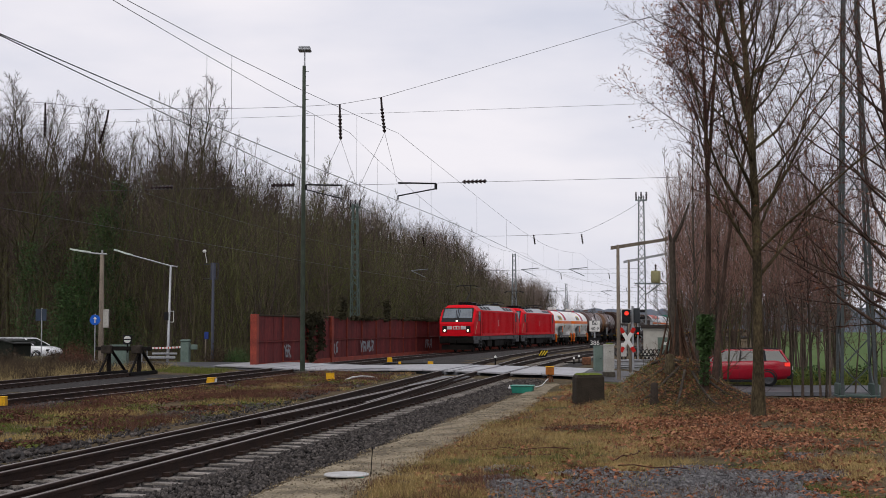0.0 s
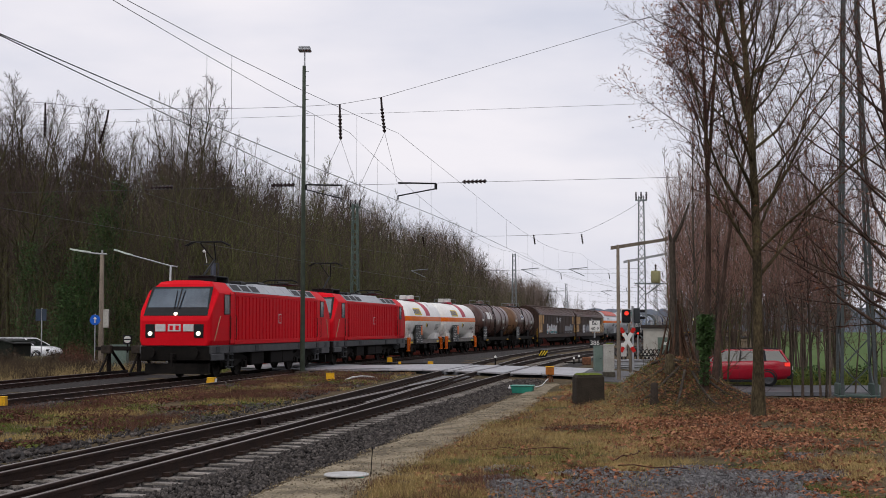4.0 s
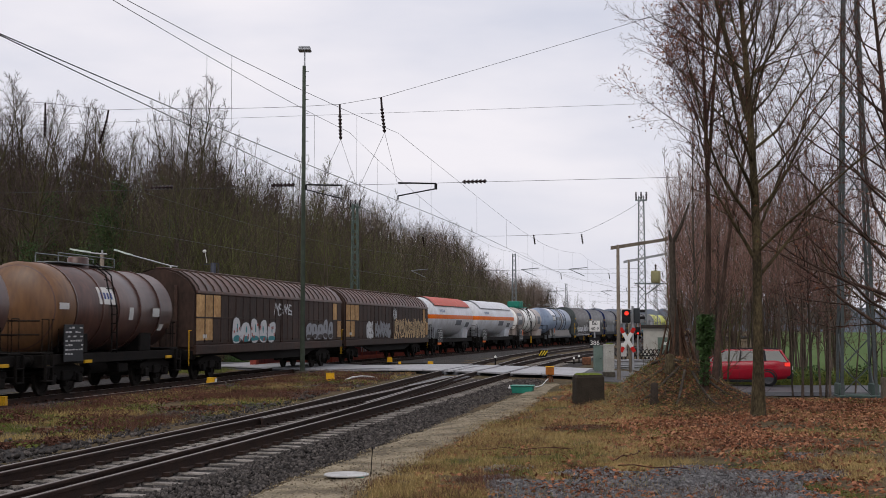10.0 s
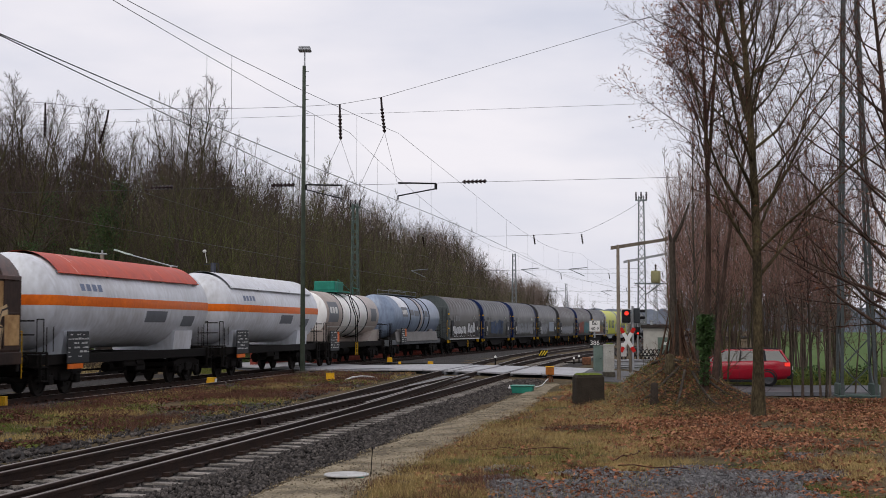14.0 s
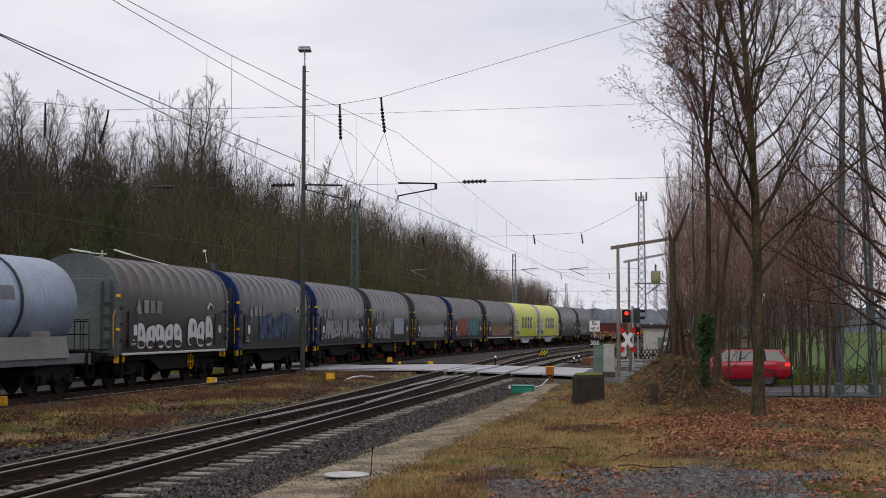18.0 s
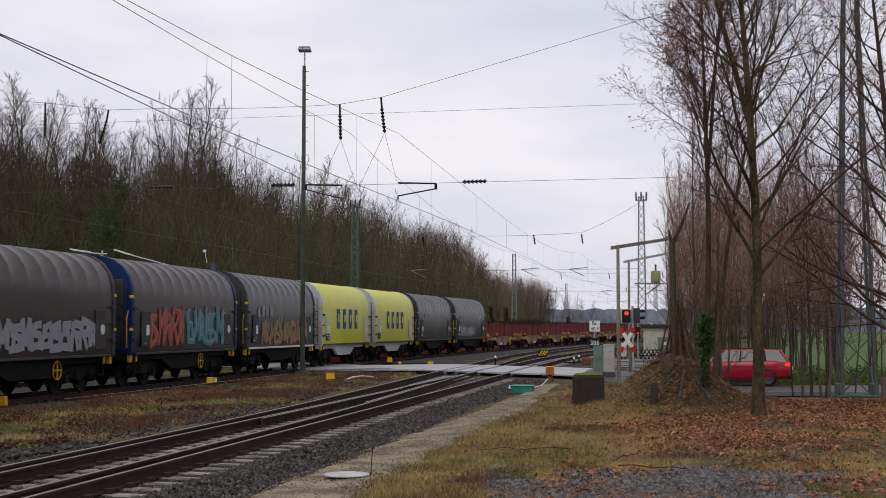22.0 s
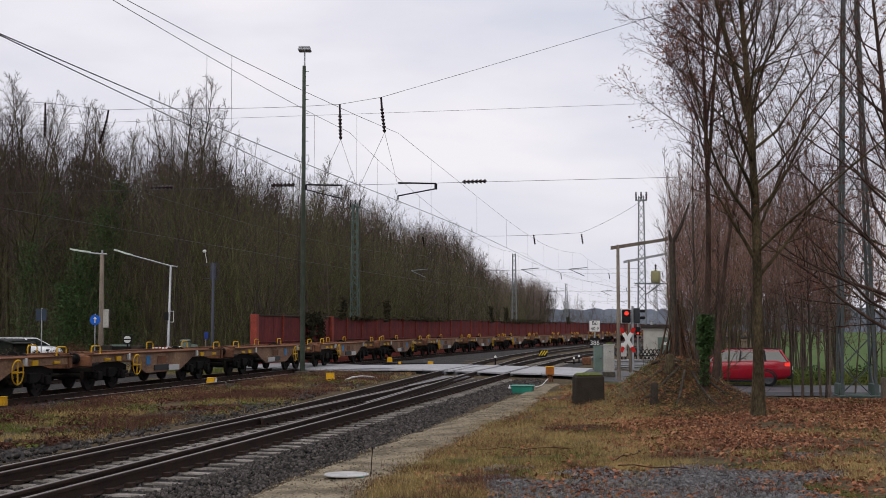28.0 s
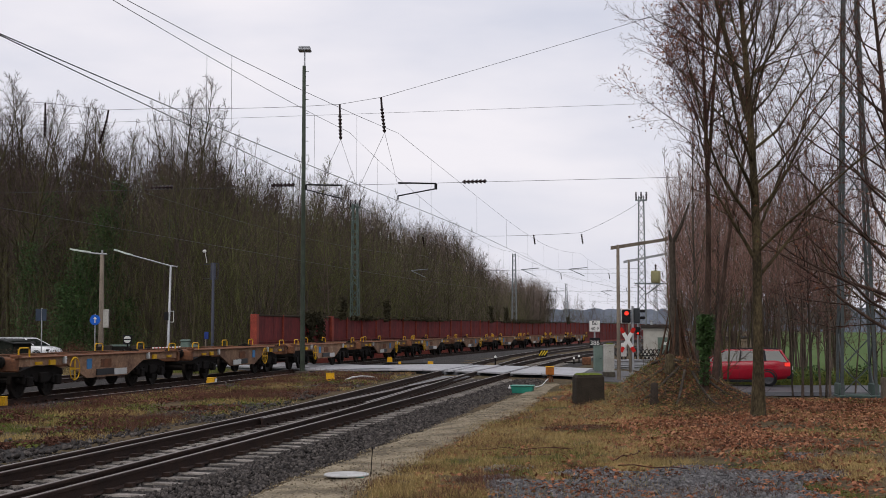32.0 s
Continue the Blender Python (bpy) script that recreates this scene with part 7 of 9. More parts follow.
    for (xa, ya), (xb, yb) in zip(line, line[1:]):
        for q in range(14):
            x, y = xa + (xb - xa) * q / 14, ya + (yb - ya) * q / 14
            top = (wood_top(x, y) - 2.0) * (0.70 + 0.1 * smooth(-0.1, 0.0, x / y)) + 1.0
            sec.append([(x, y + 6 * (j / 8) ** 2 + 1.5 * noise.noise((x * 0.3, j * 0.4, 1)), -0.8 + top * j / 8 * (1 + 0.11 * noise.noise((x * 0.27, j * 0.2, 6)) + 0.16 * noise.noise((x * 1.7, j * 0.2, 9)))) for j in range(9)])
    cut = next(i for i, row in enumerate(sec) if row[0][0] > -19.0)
    hazed_far_wood = mat("hazed_far_wood", (0.16, 0.125, 0.10), (0.07, 0.055, 0.045), 1.0, scale=0.9, fine=5, stretch=(1, 1, 0.3), bump=1.0, contrast=0.9, spec=0.0, dist=0.3)
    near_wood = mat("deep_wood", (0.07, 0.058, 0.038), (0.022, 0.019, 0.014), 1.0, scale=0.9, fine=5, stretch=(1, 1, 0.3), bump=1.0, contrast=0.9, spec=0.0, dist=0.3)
    for rows, mt in ((sec[:cut + 1], near_wood), (sec[cut:], hazed_far_wood)):
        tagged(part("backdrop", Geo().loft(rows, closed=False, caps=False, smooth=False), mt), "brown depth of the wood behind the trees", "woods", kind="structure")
    # twigs that break its upper edge
    m = 42000
    k = np.where(rng.random(m) < 0.62, rng.integers(0, cut, m), rng.integers(cut, len(sec), m))
    j = np.minimum(8, rng.integers(4, 12, m))
    b = np.array([sec[a][c] for a, c in zip(k, j)]) + rng.normal(size=(m, 3)) * [0.5, 0.8, 0.6] - [0, 1.5, 0]
    h = rng.uniform(1.2, 4.2, m)
    v, f = spikes(b, b + np.stack([rng.normal(size=m) * 0.33 * h, rng.normal(size=m) * 0.33 * h, h], 1), rng.uniform(0.010, 0.022, m))
    f = f.reshape(-1, 3, 3)
    # twigs over the far part take the haze-paled colour
    for sel, mt in (((k < cut) & (j > 6), TWIG_P), ((k < cut) & (j <= 6), TWIG_G), (k >= cut, TWIG_HAZE)):
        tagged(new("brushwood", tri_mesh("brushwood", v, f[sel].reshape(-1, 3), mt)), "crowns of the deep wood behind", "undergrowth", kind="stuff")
    # ivy on some trunks and over the wall
    pts = []
    for q, d, w, z0, z1, n in ((-634, 95, 1.7, 0.2, 7.5, 3600), (-600, 96, 1.5, 3, 10.5, 2600), (-575, 98, 1.0, 8.5, 12.5, 1200), (-668, 94, 1.3, 0, 5, 1500), (-735, 95, 1.3, 1, 8, 1100), (-480, 102, 0.9, 6, 10, 700), (-560, 97, 1.2, 0.5, 4, 900), (-280, 118, 1.0, 4, 8, 500), (-700, 100, 1.2, 5, 12, 700)):
        x, y = column(q, d), d
        k = rng.random(n)
        pts.append(np.stack([x + rng.normal(size=n) * w * 0.5 * (0.5 + 0.8 * (1 - k)), y + rng.normal(size=n) * w * 0.4, z0 + (z1 - z0) * k], 1))
    pts = np.concatenate(pts)
    v, f = leaf_blades(np.concatenate([pts, pts + rng.normal(size=pts.shape) * 0.3]), rng, 0.085)
    tagged(new("ivy", tri_mesh("ivy", v, f, IVY)), "dark green ivy climbing the trees of the wood", "ivy", kind="stuff")
    pts = []
    for s, w, z0, z1, n in ((45.2, 0.7, -0.1, 2.5, 700), (45.6, 1.8, 2.2, 3.0, 1100), (47.4, 0.7, 0.6, 2.7, 400), (52.5, 0.5, 2.6, 4.0, 420), (64, 0.5, 2.5, 4.0, 420), (100, 0.7, 2.5, 4.2, 320), (107, 0.7, 2.5, 4.1, 320), (58, 3.5, 2.55, 2.8, 350), (75, 8, 2.55, 2.85, 500), (118, 16, 2.5, 2.9, 600), (146, 0.7, 2.5, 3.4, 150)):
        ss = s + rng.normal(size=n) * w * 0.5
        for q in ss:
            x, y, t_ = track(q, wall_lat(q) + rng.uniform(-0.02, 0.30))
            pts.append((x, y, rng.uniform(z0, z1)))
    v, f = leaf_blades(np.array(pts), rng, 0.13)
    tagged(new("wall_ivy", tri_mesh("wall_ivy", v, f, mat("ivy_withered", (0.06, 0.055, 0.028), (0.025, 0.022, 0.015), 0.8, scale=1, fine=12, bump=0, contrast=0.9))), "withered ivy hanging over the red wall", "ivy", kind="stuff")


build_forest()


def build_verge_trees():
    rnd = random.Random(9)
    rng = np.random.default_rng(3)

    def leaves(t, share, size):
        tips = np.array([tuple(p) for p in t.tips])
        keep = rng.random(len(tips)) < share
        v, f = leaf_blades(tips[keep] + rng.normal(size=(keep.sum(), 3)) * 0.03, rng, size)
        return tri_mesh("hanging_leaves", v, f, LEAF)
    # the large double-stemmed tree on the mound
    t = Tree(31, 14.5, 0.12, limbs=50, first=0.2, reach=0.29, rise=(32, 62), subs=(10, 8, 5), twig=0.0034, sides=12, forks=((0.40, 0.85),), bias=(0.35, -0.1), wob=0.02, thin=0.38)
    plant_tree(t.meshes("large_tree", BARK_G, TWIG_V), 6.30, 27.4, ground_z(6.30, 27.4), 0, 1.0, "large double-stemmed bare tree with mossy bark", group="verge trees", leaves=leaves(t, 0.12, 0.028))
    # straight slim tree beside it
    t = Tree(36, 12.5, 0.088, limbs=34, first=0.40, reach=0.165, rise=(18, 60), subs=(9, 8, 5), twig=0.0034, sides=9, forks=((0.46, 0.85), (0.5, 0.6)), bias=(-0.35, 0), wob=0.02, lean=(0.012, 0), thin=0.36)
    plant_tree(t.meshes("slim_tree", BARK_S, TWIG_V), 5.98, 31.4, ground_z(5.98, 31.4) - 0.05, 0, 1.0, "slim straight bare tree with reddish twigs", group="verge trees", leaves=leaves(t, 0.5, 0.032))
    t = Tree(38, 9.5, 0.072, limbs=24, first=0.4, reach=0.2, rise=(45, 70), subs=(6, 6, 4), twig=0.0036, sides=8, lean=(0.13, 0), wob=0.03)
    plant_tree(t.meshes("leaning_tree", BARK_S, TWIG_V), 6.42, 32.4, ground_z(6.42, 32.4) - 0.05, 0, 1.0, "leaning slim bare tree on the mound", group="verge trees")
    # oaks that keep their leaves, reaching in over the lattice mast
    for seed, x, y, h, share in ((41, 10.15, 29.9, 11.5, 0.16), (42, 12.7, 36.5, 12.0, 0.2)):
        t = Tree(seed, h, 0.14, limbs=38, first=0.12, reach=0.42, rise=(14, 60), subs=(8, 7, 3), twig=0.004, sides=8, bias=(-0.35, 0))
        plant_tree(t.meshes("oak", BARK_S if seed == 41 else BARK_G, TWIG_V), x, y, ground_z(x, y) - 0.05, 0, 1.0, "oak with withered red-brown leaves still on", name="oak_tree", group="oaks by the mast", leaves=leaves(t, share, 0.05))
    # thickets of slim young trees between the verge and the field
    kinds = []
    for i in range(7):
        t = Tree(60 + i, 8.8, 0.05, limbs=24, first=(0.12, 0.3, 0.22)[i % 3], reach=0.17, rise=(48, 74), subs=(5, 5), ratio=(0.45, 0.5), twig=0.0058, sides=6, wob=0.03, segs=(9, 3, 2), tip=2, stems=1 + (i % 3 == 0), thin=0.5)
        kinds.append(t.meshes("young_tree", (BARK_Y, BARK, BARK_Y, BARK_W)[i % 4], TWIG_R if i % 3 else TWIG_V))
    for i in range(96):
        if i < 24:
            y = rnd.uniform(37, 45)
            x = y * rnd.uniform(0.172, 0.215)
        elif i < 40:
            y = rnd.uniform(41, 47.5)
            x = y * rnd.uniform(0.255, 0.33)
        else:
            y = rnd.uniform(66, 88)
            x = y * rnd.uniform(0.192, 0.29)
        s, lat = plan(x, y)
        if abs(s - road_s(lat)) < 4.6 or (y < 50 and 0.19 < x / y < 0.262 and i % 4):
            continue
        k = rnd.uniform(0.75, 1.1) * (1.0 if y < 50 else 1.45)
        plant_tree(rnd.choice(kinds), x, y, ground_z(x, y) - 0.05, rnd.uniform(0, 360), k, "slim young bare tree in the thicket by the road", name="young_tree", group="thicket by the road")
    # fine reddish brush among the young trees
    n = 6000
    y = rng.uniform(38, 47, n)
    x = y * rng.uniform(0.165, 0.335, n)
    keep = (y > 41) | (x / y < 0.24)
    x, y = x[keep], y[keep]
    n = len(x)
    b = np.stack([x, y, np.where(x / y < 0.192, 2.6, 2.75) + np.where(x / y < 0.192, 4.0, 5.0) * rng.beta(1.0, 1.5, n)], 1)
    h = rng.uniform(0.5, 1.6, n)
    v, f = spikes(b, b + np.stack([rng.normal(size=n) * 0.35 * h, rng.normal(size=n) * 0.35 * h, h], 1), rng.uniform(0.003, 0.0055, n))
    tagged(new("brushwood", tri_mesh("brushwood", v, f, TWIG_R)), "fine reddish brush between the young trees", "undergrowth", kind="stuff")
    n = 9000
    y = rng.uniform(66, 92, n)
    x = y * rng.uniform(0.165, 0.30, n)
    b = np.stack([x, y, 1.6 + 7.5 * rng.beta(1.1, 1.3, n)], 1)
    h = rng.uniform(0.8, 2.4, n)
    v, f = spikes(b, b + np.stack([rng.normal(size=n) * 0.3 * h, rng.normal(size=n) * 0.3 * h, h], 1), rng.uniform(0.006, 0.014, n))
    tagged(new("brushwood", tri_mesh("brushwood", v, f, TWIG)), "brown brush in the thicket beyond the road", "undergrowth", kind="stuff")
    # scattered trees beyond the field
    t = Tree(77, 14, 0.22, limbs=24, first=0.2, reach=0.3, rise=(30, 65), subs=(5, 5), ratio=(0.45, 0.5), twig=0.03, sides=6, segs=(8, 3, 2), thin=0.5)
    far = t.meshes("field_tree", BARK, TWIG)
    for i in range(26):
        y = rnd.uniform(230, 420)
        x = y * rnd.uniform(0.17, 0.36)
        plant_tree(far, x, y, ground_z(x, y), rnd.uniform(0, 360), rnd.uniform(0.5, 0.95), "distant bare tree beyond the field", group="trees beyond the field")


build_verge_trees()


def build_ridge():
    """Far woods on the skyline, their blue-grey colour painted to imitate distance haze."""
    g, rnd = Geo(), random.Random(4)
    top, low = [], []
    for i in range(500):
        x = -420 + 3.6 * i
        y = 980 + 40 * math.sin(i * 0.05)
        h = 15 + 5 * noise.noise((i * 0.05, 0, 0)) + 2.5 * noise.noise((i * 0.4, 1, 0)) + rnd.uniform(-0.9, 0.9)
        top.append((x, y, h))
        low.append((x, y - 6, -4))
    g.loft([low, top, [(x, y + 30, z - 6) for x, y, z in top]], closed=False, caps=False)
    tagged(part("backdrop", g, mat("far_woods_haze", (0.20, 0.225, 0.27), (0.14, 0.16, 0.20), 1.0, scale=0.05, fine=0.5, bump=0, spec=0.0)), "woods on the skyline, haze painted in as blue-grey", "woods", kind="structure")


build_ridge()


# ---- grass, weeds, fallen leaves and stones ----
def scatter(n, rng, where):
    out = []
    while len(out) < n:
        p = where(rng)
        if p is not None:
            out.append((p[0], p[1], ground_z(p[0], p[1])))
    return np.array(out)


def view_spot(y0, y1, a0, a1, power=1.0):
    """A picker of places between two distances and two bearings."""
    def pick(rng):
        y = y0 + (y1 - y0) * rng.random() ** power
        return y * rng.uniform(a0, a1), y
    return pick


def blades(name, label, category, places, rng, height, width, material, lean=0.4, tuft=1, spread=0.09):
    """Grass blades or stalks; tuft: how many spring from each place."""
    if tuft > 1:
        places = np.repeat(places, tuft, 0)
        places = places + np.concatenate([rng.normal(size=(len(places), 2)) * spread, np.zeros((len(places), 1))], 1)
    n = len(places)
    h = height * rng.uniform(0.4, 1.25, (n, 1))
    off = rng.normal(size=(n, 3)) * lean
    off[:, 2] = 1
    off /= np.linalg.norm(off, axis=1, keepdims=True)
    a = rng.uniform(0, math.pi, n)
    side = np.stack([np.cos(a), np.sin(a) * 0.5, np.zeros(n)], 1) * (width * rng.uniform(0.6, 1.3, n))[:, None]
    base = places - [0, 0, 0.02]
    v = np.stack([base - side, base + side, places + off * h], 1).reshape(-1, 3)
    f = np.arange(3 * n).reshape(-1, 3)
    return tagged(new(name, tri_mesh(name, v, f, material)), label, category, kind="stuff")


def build_cover():
    rng = np.random.default_rng(12)

    def verge(pick, test):
        def f(r):
            p = pick(r)
            s, lat = plan(*p)
            return p if test(s, lat, *p) else None
        return f
    clump = lambda x, y, k, q: noise.noise((x * k, y * k, q))
    right = lambda s, lat, x, y: lat > 15.55 + 0.45 * noise.noise((s * 0.6, 0, 2)) and abs(s - road_s(lat)) > 4.3
    stony = lambda x, y: y < 17.55 + 1.5 * clump(x, y, 0.4, 61) + 0.9 * clump(x, y, 1.3, 63) and 0.5 < x < 4.2 + 1.2 * clump(x, y, 0.7, 65)
    # right verge: matted straw, green patches, brown stalks
    straw = lambda s, lat, x, y: right(s, lat, x, y) and clump(x, y, 0.5, 0) + 0.5 * clump(x, y, 2.0, 1) > -0.16 + 0.45 * smooth(0.13, 0.22, x / y) and (not stony(x, y) or rng.random() < 0.05)
    blades("dry_grass", "straw-coloured dead grass on the verge", "grass", scatter(10000, rng, verge(view_spot(13.6, 46, -0.05, 0.33, 1.6), straw)), rng, 0.10, 0.0042, GRASS, 0.95, tuft=13)
    blades("dry_grass", "matted pale grass lying on the verge", "grass", scatter(5200, rng, verge(view_spot(13.6, 40, -0.05, 0.30, 1.6), straw)), rng, 0.07, 0.004, GRASS_B, 2.2, tuft=8, spread=0.12)
    blades("green_grass", "short green grass on the verge", "grass", scatter(5200, rng, verge(view_spot(13.6, 50, -0.05, 0.33, 1.4), lambda s, lat, x, y: right(s, lat, x, y) and clump(x, y, 0.45, 7) + 0.4 * clump(x, y, 1.9, 8) > 0.06 and (not stony(x, y) or rng.random() < 0.05))), rng, 0.075, 0.0045, GRASS_G, 0.7, tuft=10, spread=0.08)
    blades("dead_weeds", "brown dead weed stalks by the path", "weeds", scatter(900, rng, verge(view_spot(13.6, 36, -0.09, 0.12, 1.4), lambda s, lat, x, y: 15.5 < lat < 17.2 and clump(x, y, 0.7, 3) > 0.08)), rng, 0.16, 0.003, WEED, 0.8, tuft=10, spread=0.12)
    blades("dead_weeds", "low red-brown dead plants in the grass", "weeds", scatter(4000, rng, verge(view_spot(13.6, 30, -0.05, 0.30, 1.2), lambda s, lat, x, y: right(s, lat, x, y) and clump(x, y, 0.9, 83) > 0.12)), rng, 0.10, 0.004, WEED, 1.3, tuft=9, spread=0.10)
    # the strip between the tracks
    mid = lambda s, lat, x, y: 3.3 < lat < 9.0 and lat < lat_q(s) - 1.9 and abs(s - road_s(lat)) > 4.8
    blades("dry_grass", "dead grass between the tracks", "grass", scatter(3400, rng, verge(view_spot(24, 62, -0.34, -0.02, 1.2), lambda s, lat, x, y: mid(s, lat, x, y) and clump(x, y, 0.4, 4) > 0.08)), rng, 0.14, 0.007, GRASS, 0.8, tuft=7, spread=0.12)
    blades("green_grass", "mossy green grass between the tracks", "grass", scatter(3800, rng, verge(view_spot(24, 62, -0.34, -0.02, 1.2), lambda s, lat, x, y: mid(s, lat, x, y) and clump(x, y, 0.35, 9) > 0.12)), rng, 0.07, 0.007, GRASS_G, 0.8, tuft=8, spread=0.10)
    blades("dead_weeds", "reddish brown bramble stalks between the tracks", "weeds", scatter(4200, rng, verge(view_spot(26, 60, -0.34, -0.04, 1.1), lambda s, lat, x, y: mid(s, lat, x, y) and clump(x, y, 0.3, 14) + 0.4 * clump(x, y, 1.1, 15) > 0.12)), rng, 0.30, 0.005, WEED, 1.2, tuft=7, spread=0.14)
    # far side: behind the siding and about the crossing
    blades("dead_weeds", "tall dead weeds behind the siding", "weeds", scatter(7000, rng, verge(view_spot(56, 96, -0.345, -0.19, 1.0), lambda s, lat, x, y: -30 < lat < -8.6 and s < road_s(lat) - 4.5 and clump(x, y, 0.5, 71) > -0.12)), rng, 0.8, 0.007, WEED_D, 0.9, tuft=4, spread=0.2)
    blades("dry_grass", "pale tall grass behind the siding", "grass", scatter(2600, rng, verge(view_spot(54, 96, -0.345, -0.14, 1.0), lambda s, lat, x, y: lat < -8.2 and s < road_s(lat) - 4.0 and clump(x, y, 0.6, 75) > 0.0)), rng, 0.5, 0.009, GRASS_B, 0.6, tuft=6, spread=0.15)
    blades("green_grass", "green grass by the barrier", "grass", scatter(4500, rng, verge(view_spot(60, 90, -0.25, -0.11, 1.0), lambda s, lat, x, y: lat < -3.2 and 3.6 < abs(s - road_s(lat)) < 9)), rng, 0.16, 0.012, GRASS_G, 0.6, tuft=4)
    blades("brambles", "green brambles along the far side of the road", "bush", scatter(5000, rng, verge(view_spot(56, 72, 0.205, 0.335, 1.0), lambda s, lat, x, y: 4.0 < s - road_s(lat) < 9)), rng, 0.85, 0.010, GRASS_G, 0.9, tuft=5, spread=0.2)
    pl = scatter(5200, rng, verge(view_spot(56, 72, 0.205, 0.335, 1.0), lambda s, lat, x, y: 4.0 < s - road_s(lat) < 8.0))
    pl[:, 2] += rng.uniform(0.05, 0.95, len(pl)) * np.array([0.75 + 0.7 * clump(x, y, 0.8, 77) for x, y, _ in pl])
    v, f = leaf_blades(pl, rng, 0.075)
    tagged(new("brambles", tri_mesh("brambles", v, f, IVY)), "leafy green brambles beside the road", "bush", kind="stuff")
    # fallen leaves
    pl = scatter(30000, rng, verge(view_spot(16.5, 47, 0.05, 0.33, 1.2), lambda s, lat, x, y: right(s, lat, x, y) and rng.random() < (0.12 + 0.88 * smooth(19.0, 22.5, y + 1.4 * clump(x, y, 0.8, 41))) * smooth(-0.55, 0.7, clump(x, y, 0.35, 20) + 0.6 * clump(x, y, 1.3, 22) + (x - 6.0) * 0.14)))
    pl[:, 2] += rng.uniform(0.01, 0.06, len(pl))
    half = len(pl) * 3 // 5
    for places, mt in ((pl[:half], LEAF), (pl[half:], LEAF_B)):
        v, f = leaf_blades(places, rng, 0.042, 0.6)
        tagged(new("fallen_leaves", tri_mesh("fallen_leaves", v, f, mt)), "red-brown fallen leaves under the trees", "leaves", kind="stuff")
    pl = scatter(5200, rng, verge(view_spot(13.6, 40, -0.02, 0.32, 1.5), lambda s, lat, x, y: right(s, lat, x, y) and clump(x, y, 0.8, 88) > -0.15))
    pl[:, 2] += 0.03
    v, f = leaf_blades(pl, rng, 0.04, 0.4)
    tagged(new("fallen_leaves", tri_mesh("fallen_leaves", v, f, LEAF)), "scattered fallen leaves in the grass", "leaves", kind="stuff")
    # dead sticks lying on the verge
    srnd = random.Random(17)
    for _ in range(6):
        y = srnd.uniform(17.2, 21)
        x, a, ln = y * srnd.uniform(0.0, 0.17), srnd.uniform(-1.2, 1.2), srnd.uniform(0.3, 0.9)
        pts = []
        for q in range(5):
            px, py = x + ln * q / 4 * math.cos(a) + srnd.uniform(-0.03, 0.03), y + ln * q / 4 * math.sin(a) + srnd.uniform(-0.03, 0.03)
            pts.append((px, py, ground_z(px, py) + 0.04 + srnd.uniform(0, 0.05)))
        st = thing("stick", "dark dead stick lying in the grass", "stick", group="sticks in the grass")
        part("wood", Geo().tube(pts, srnd.uniform(0.004, 0.009), 5), TWIG_V, st)
    # ballast stones by the near track, gravel at the camera's side: rough blocks
    base = np.array([(x, y, z) for x in (-0.75, 0.75) for y in (-0.75, 0.75) for z in (-0.75, 0.75)])
    tri = np.array([q for a, b, c, d in ((0, 1, 3, 2), (4, 6, 7, 5), (0, 4, 5, 1), (2, 3, 7, 6), (0, 2, 6, 4), (1, 5, 7, 3)) for q in ((a, b, c), (a, c, d))])

    def heap(name, label, places, size, material):
        n = len(places)
        v = base[None] * rng.uniform(0.5, 1.25, (n, 1, 3)) + 0.28 * rng.normal(size=(n, 8, 3)).clip(-1.4, 1.4)
        q = rng.normal(size=(n, 4))
        q /= np.linalg.norm(q, axis=1, keepdims=True)
        w, x, y, z = q.T
        turn = np.stack([1 - 2 * (y * y + z * z), 2 * (x * y - z * w), 2 * (x * z + y * w), 2 * (x * y + z * w), 1 - 2 * (x * x + z * z), 2 * (y * z - x * w), 2 * (x * z - y * w), 2 * (y * z + x * w), 1 - 2 * (x * x + y * y)], 1).reshape(n, 3, 3)
        v = np.einsum("nij,nkj->nki", turn, v) * size * rng.uniform(0.5, 1.2, (n, 1, 1)) + places[:, None]
        t = tri[None] + np.arange(n)[:, None, None] * 8
        tagged(new(name, tri_mesh(name, v.reshape(-1, 3), t.reshape(-1, 3), material)), label, "stones", kind="stuff")
    pts = []
    while len(pts) < 25000:
        s = -25 + 46 * rng.random() ** 1.5
        k = rng.random()
        lat = rng.uniform(13.0, 14.95) if k < 0.66 else (rng.uniform(9.2, 10.6) if k < 0.78 else rng.uniform(10.2, 13.1))
        if abs(s - road_s(lat)) < 4.6 or (12.3 < lat < 13.05 and abs((s + 27) % 0.62 - 0.31) > 0.2) or (10.25 < lat <= 12.3 and abs((s + 27) % 0.62 - 0.31) > 0.2 and rng.random() > 0.35):
            continue
        x, y, _ = track(s, lat)
        z = 0.0 if lat < 14.2 else -(lat - 14.2) * 0.12
        pts.append((x, y, z + (0.012 if lat > 13.1 else -0.01) + rng.uniform(-0.012, 0.012)))
    heap("ballast_stones", "loose dark ballast stones along the near track", np.array(pts), 0.029, STONE)
    pts = []
    while len(pts) < 3500:
        s, lat = rng.uniform(-8, 26), rng.choice([rng.uniform(-2.4, -1.1), rng.uniform(1.1, 3.0)])
        x, y, _ = track(s, lat)
        pts.append((x, y, -0.19 - max(0, lat - 2.1) * 0.12))
    heap("ballast_stones", "loose grey ballast stones along the main track", np.array(pts), 0.045, STONE)
    pts = []
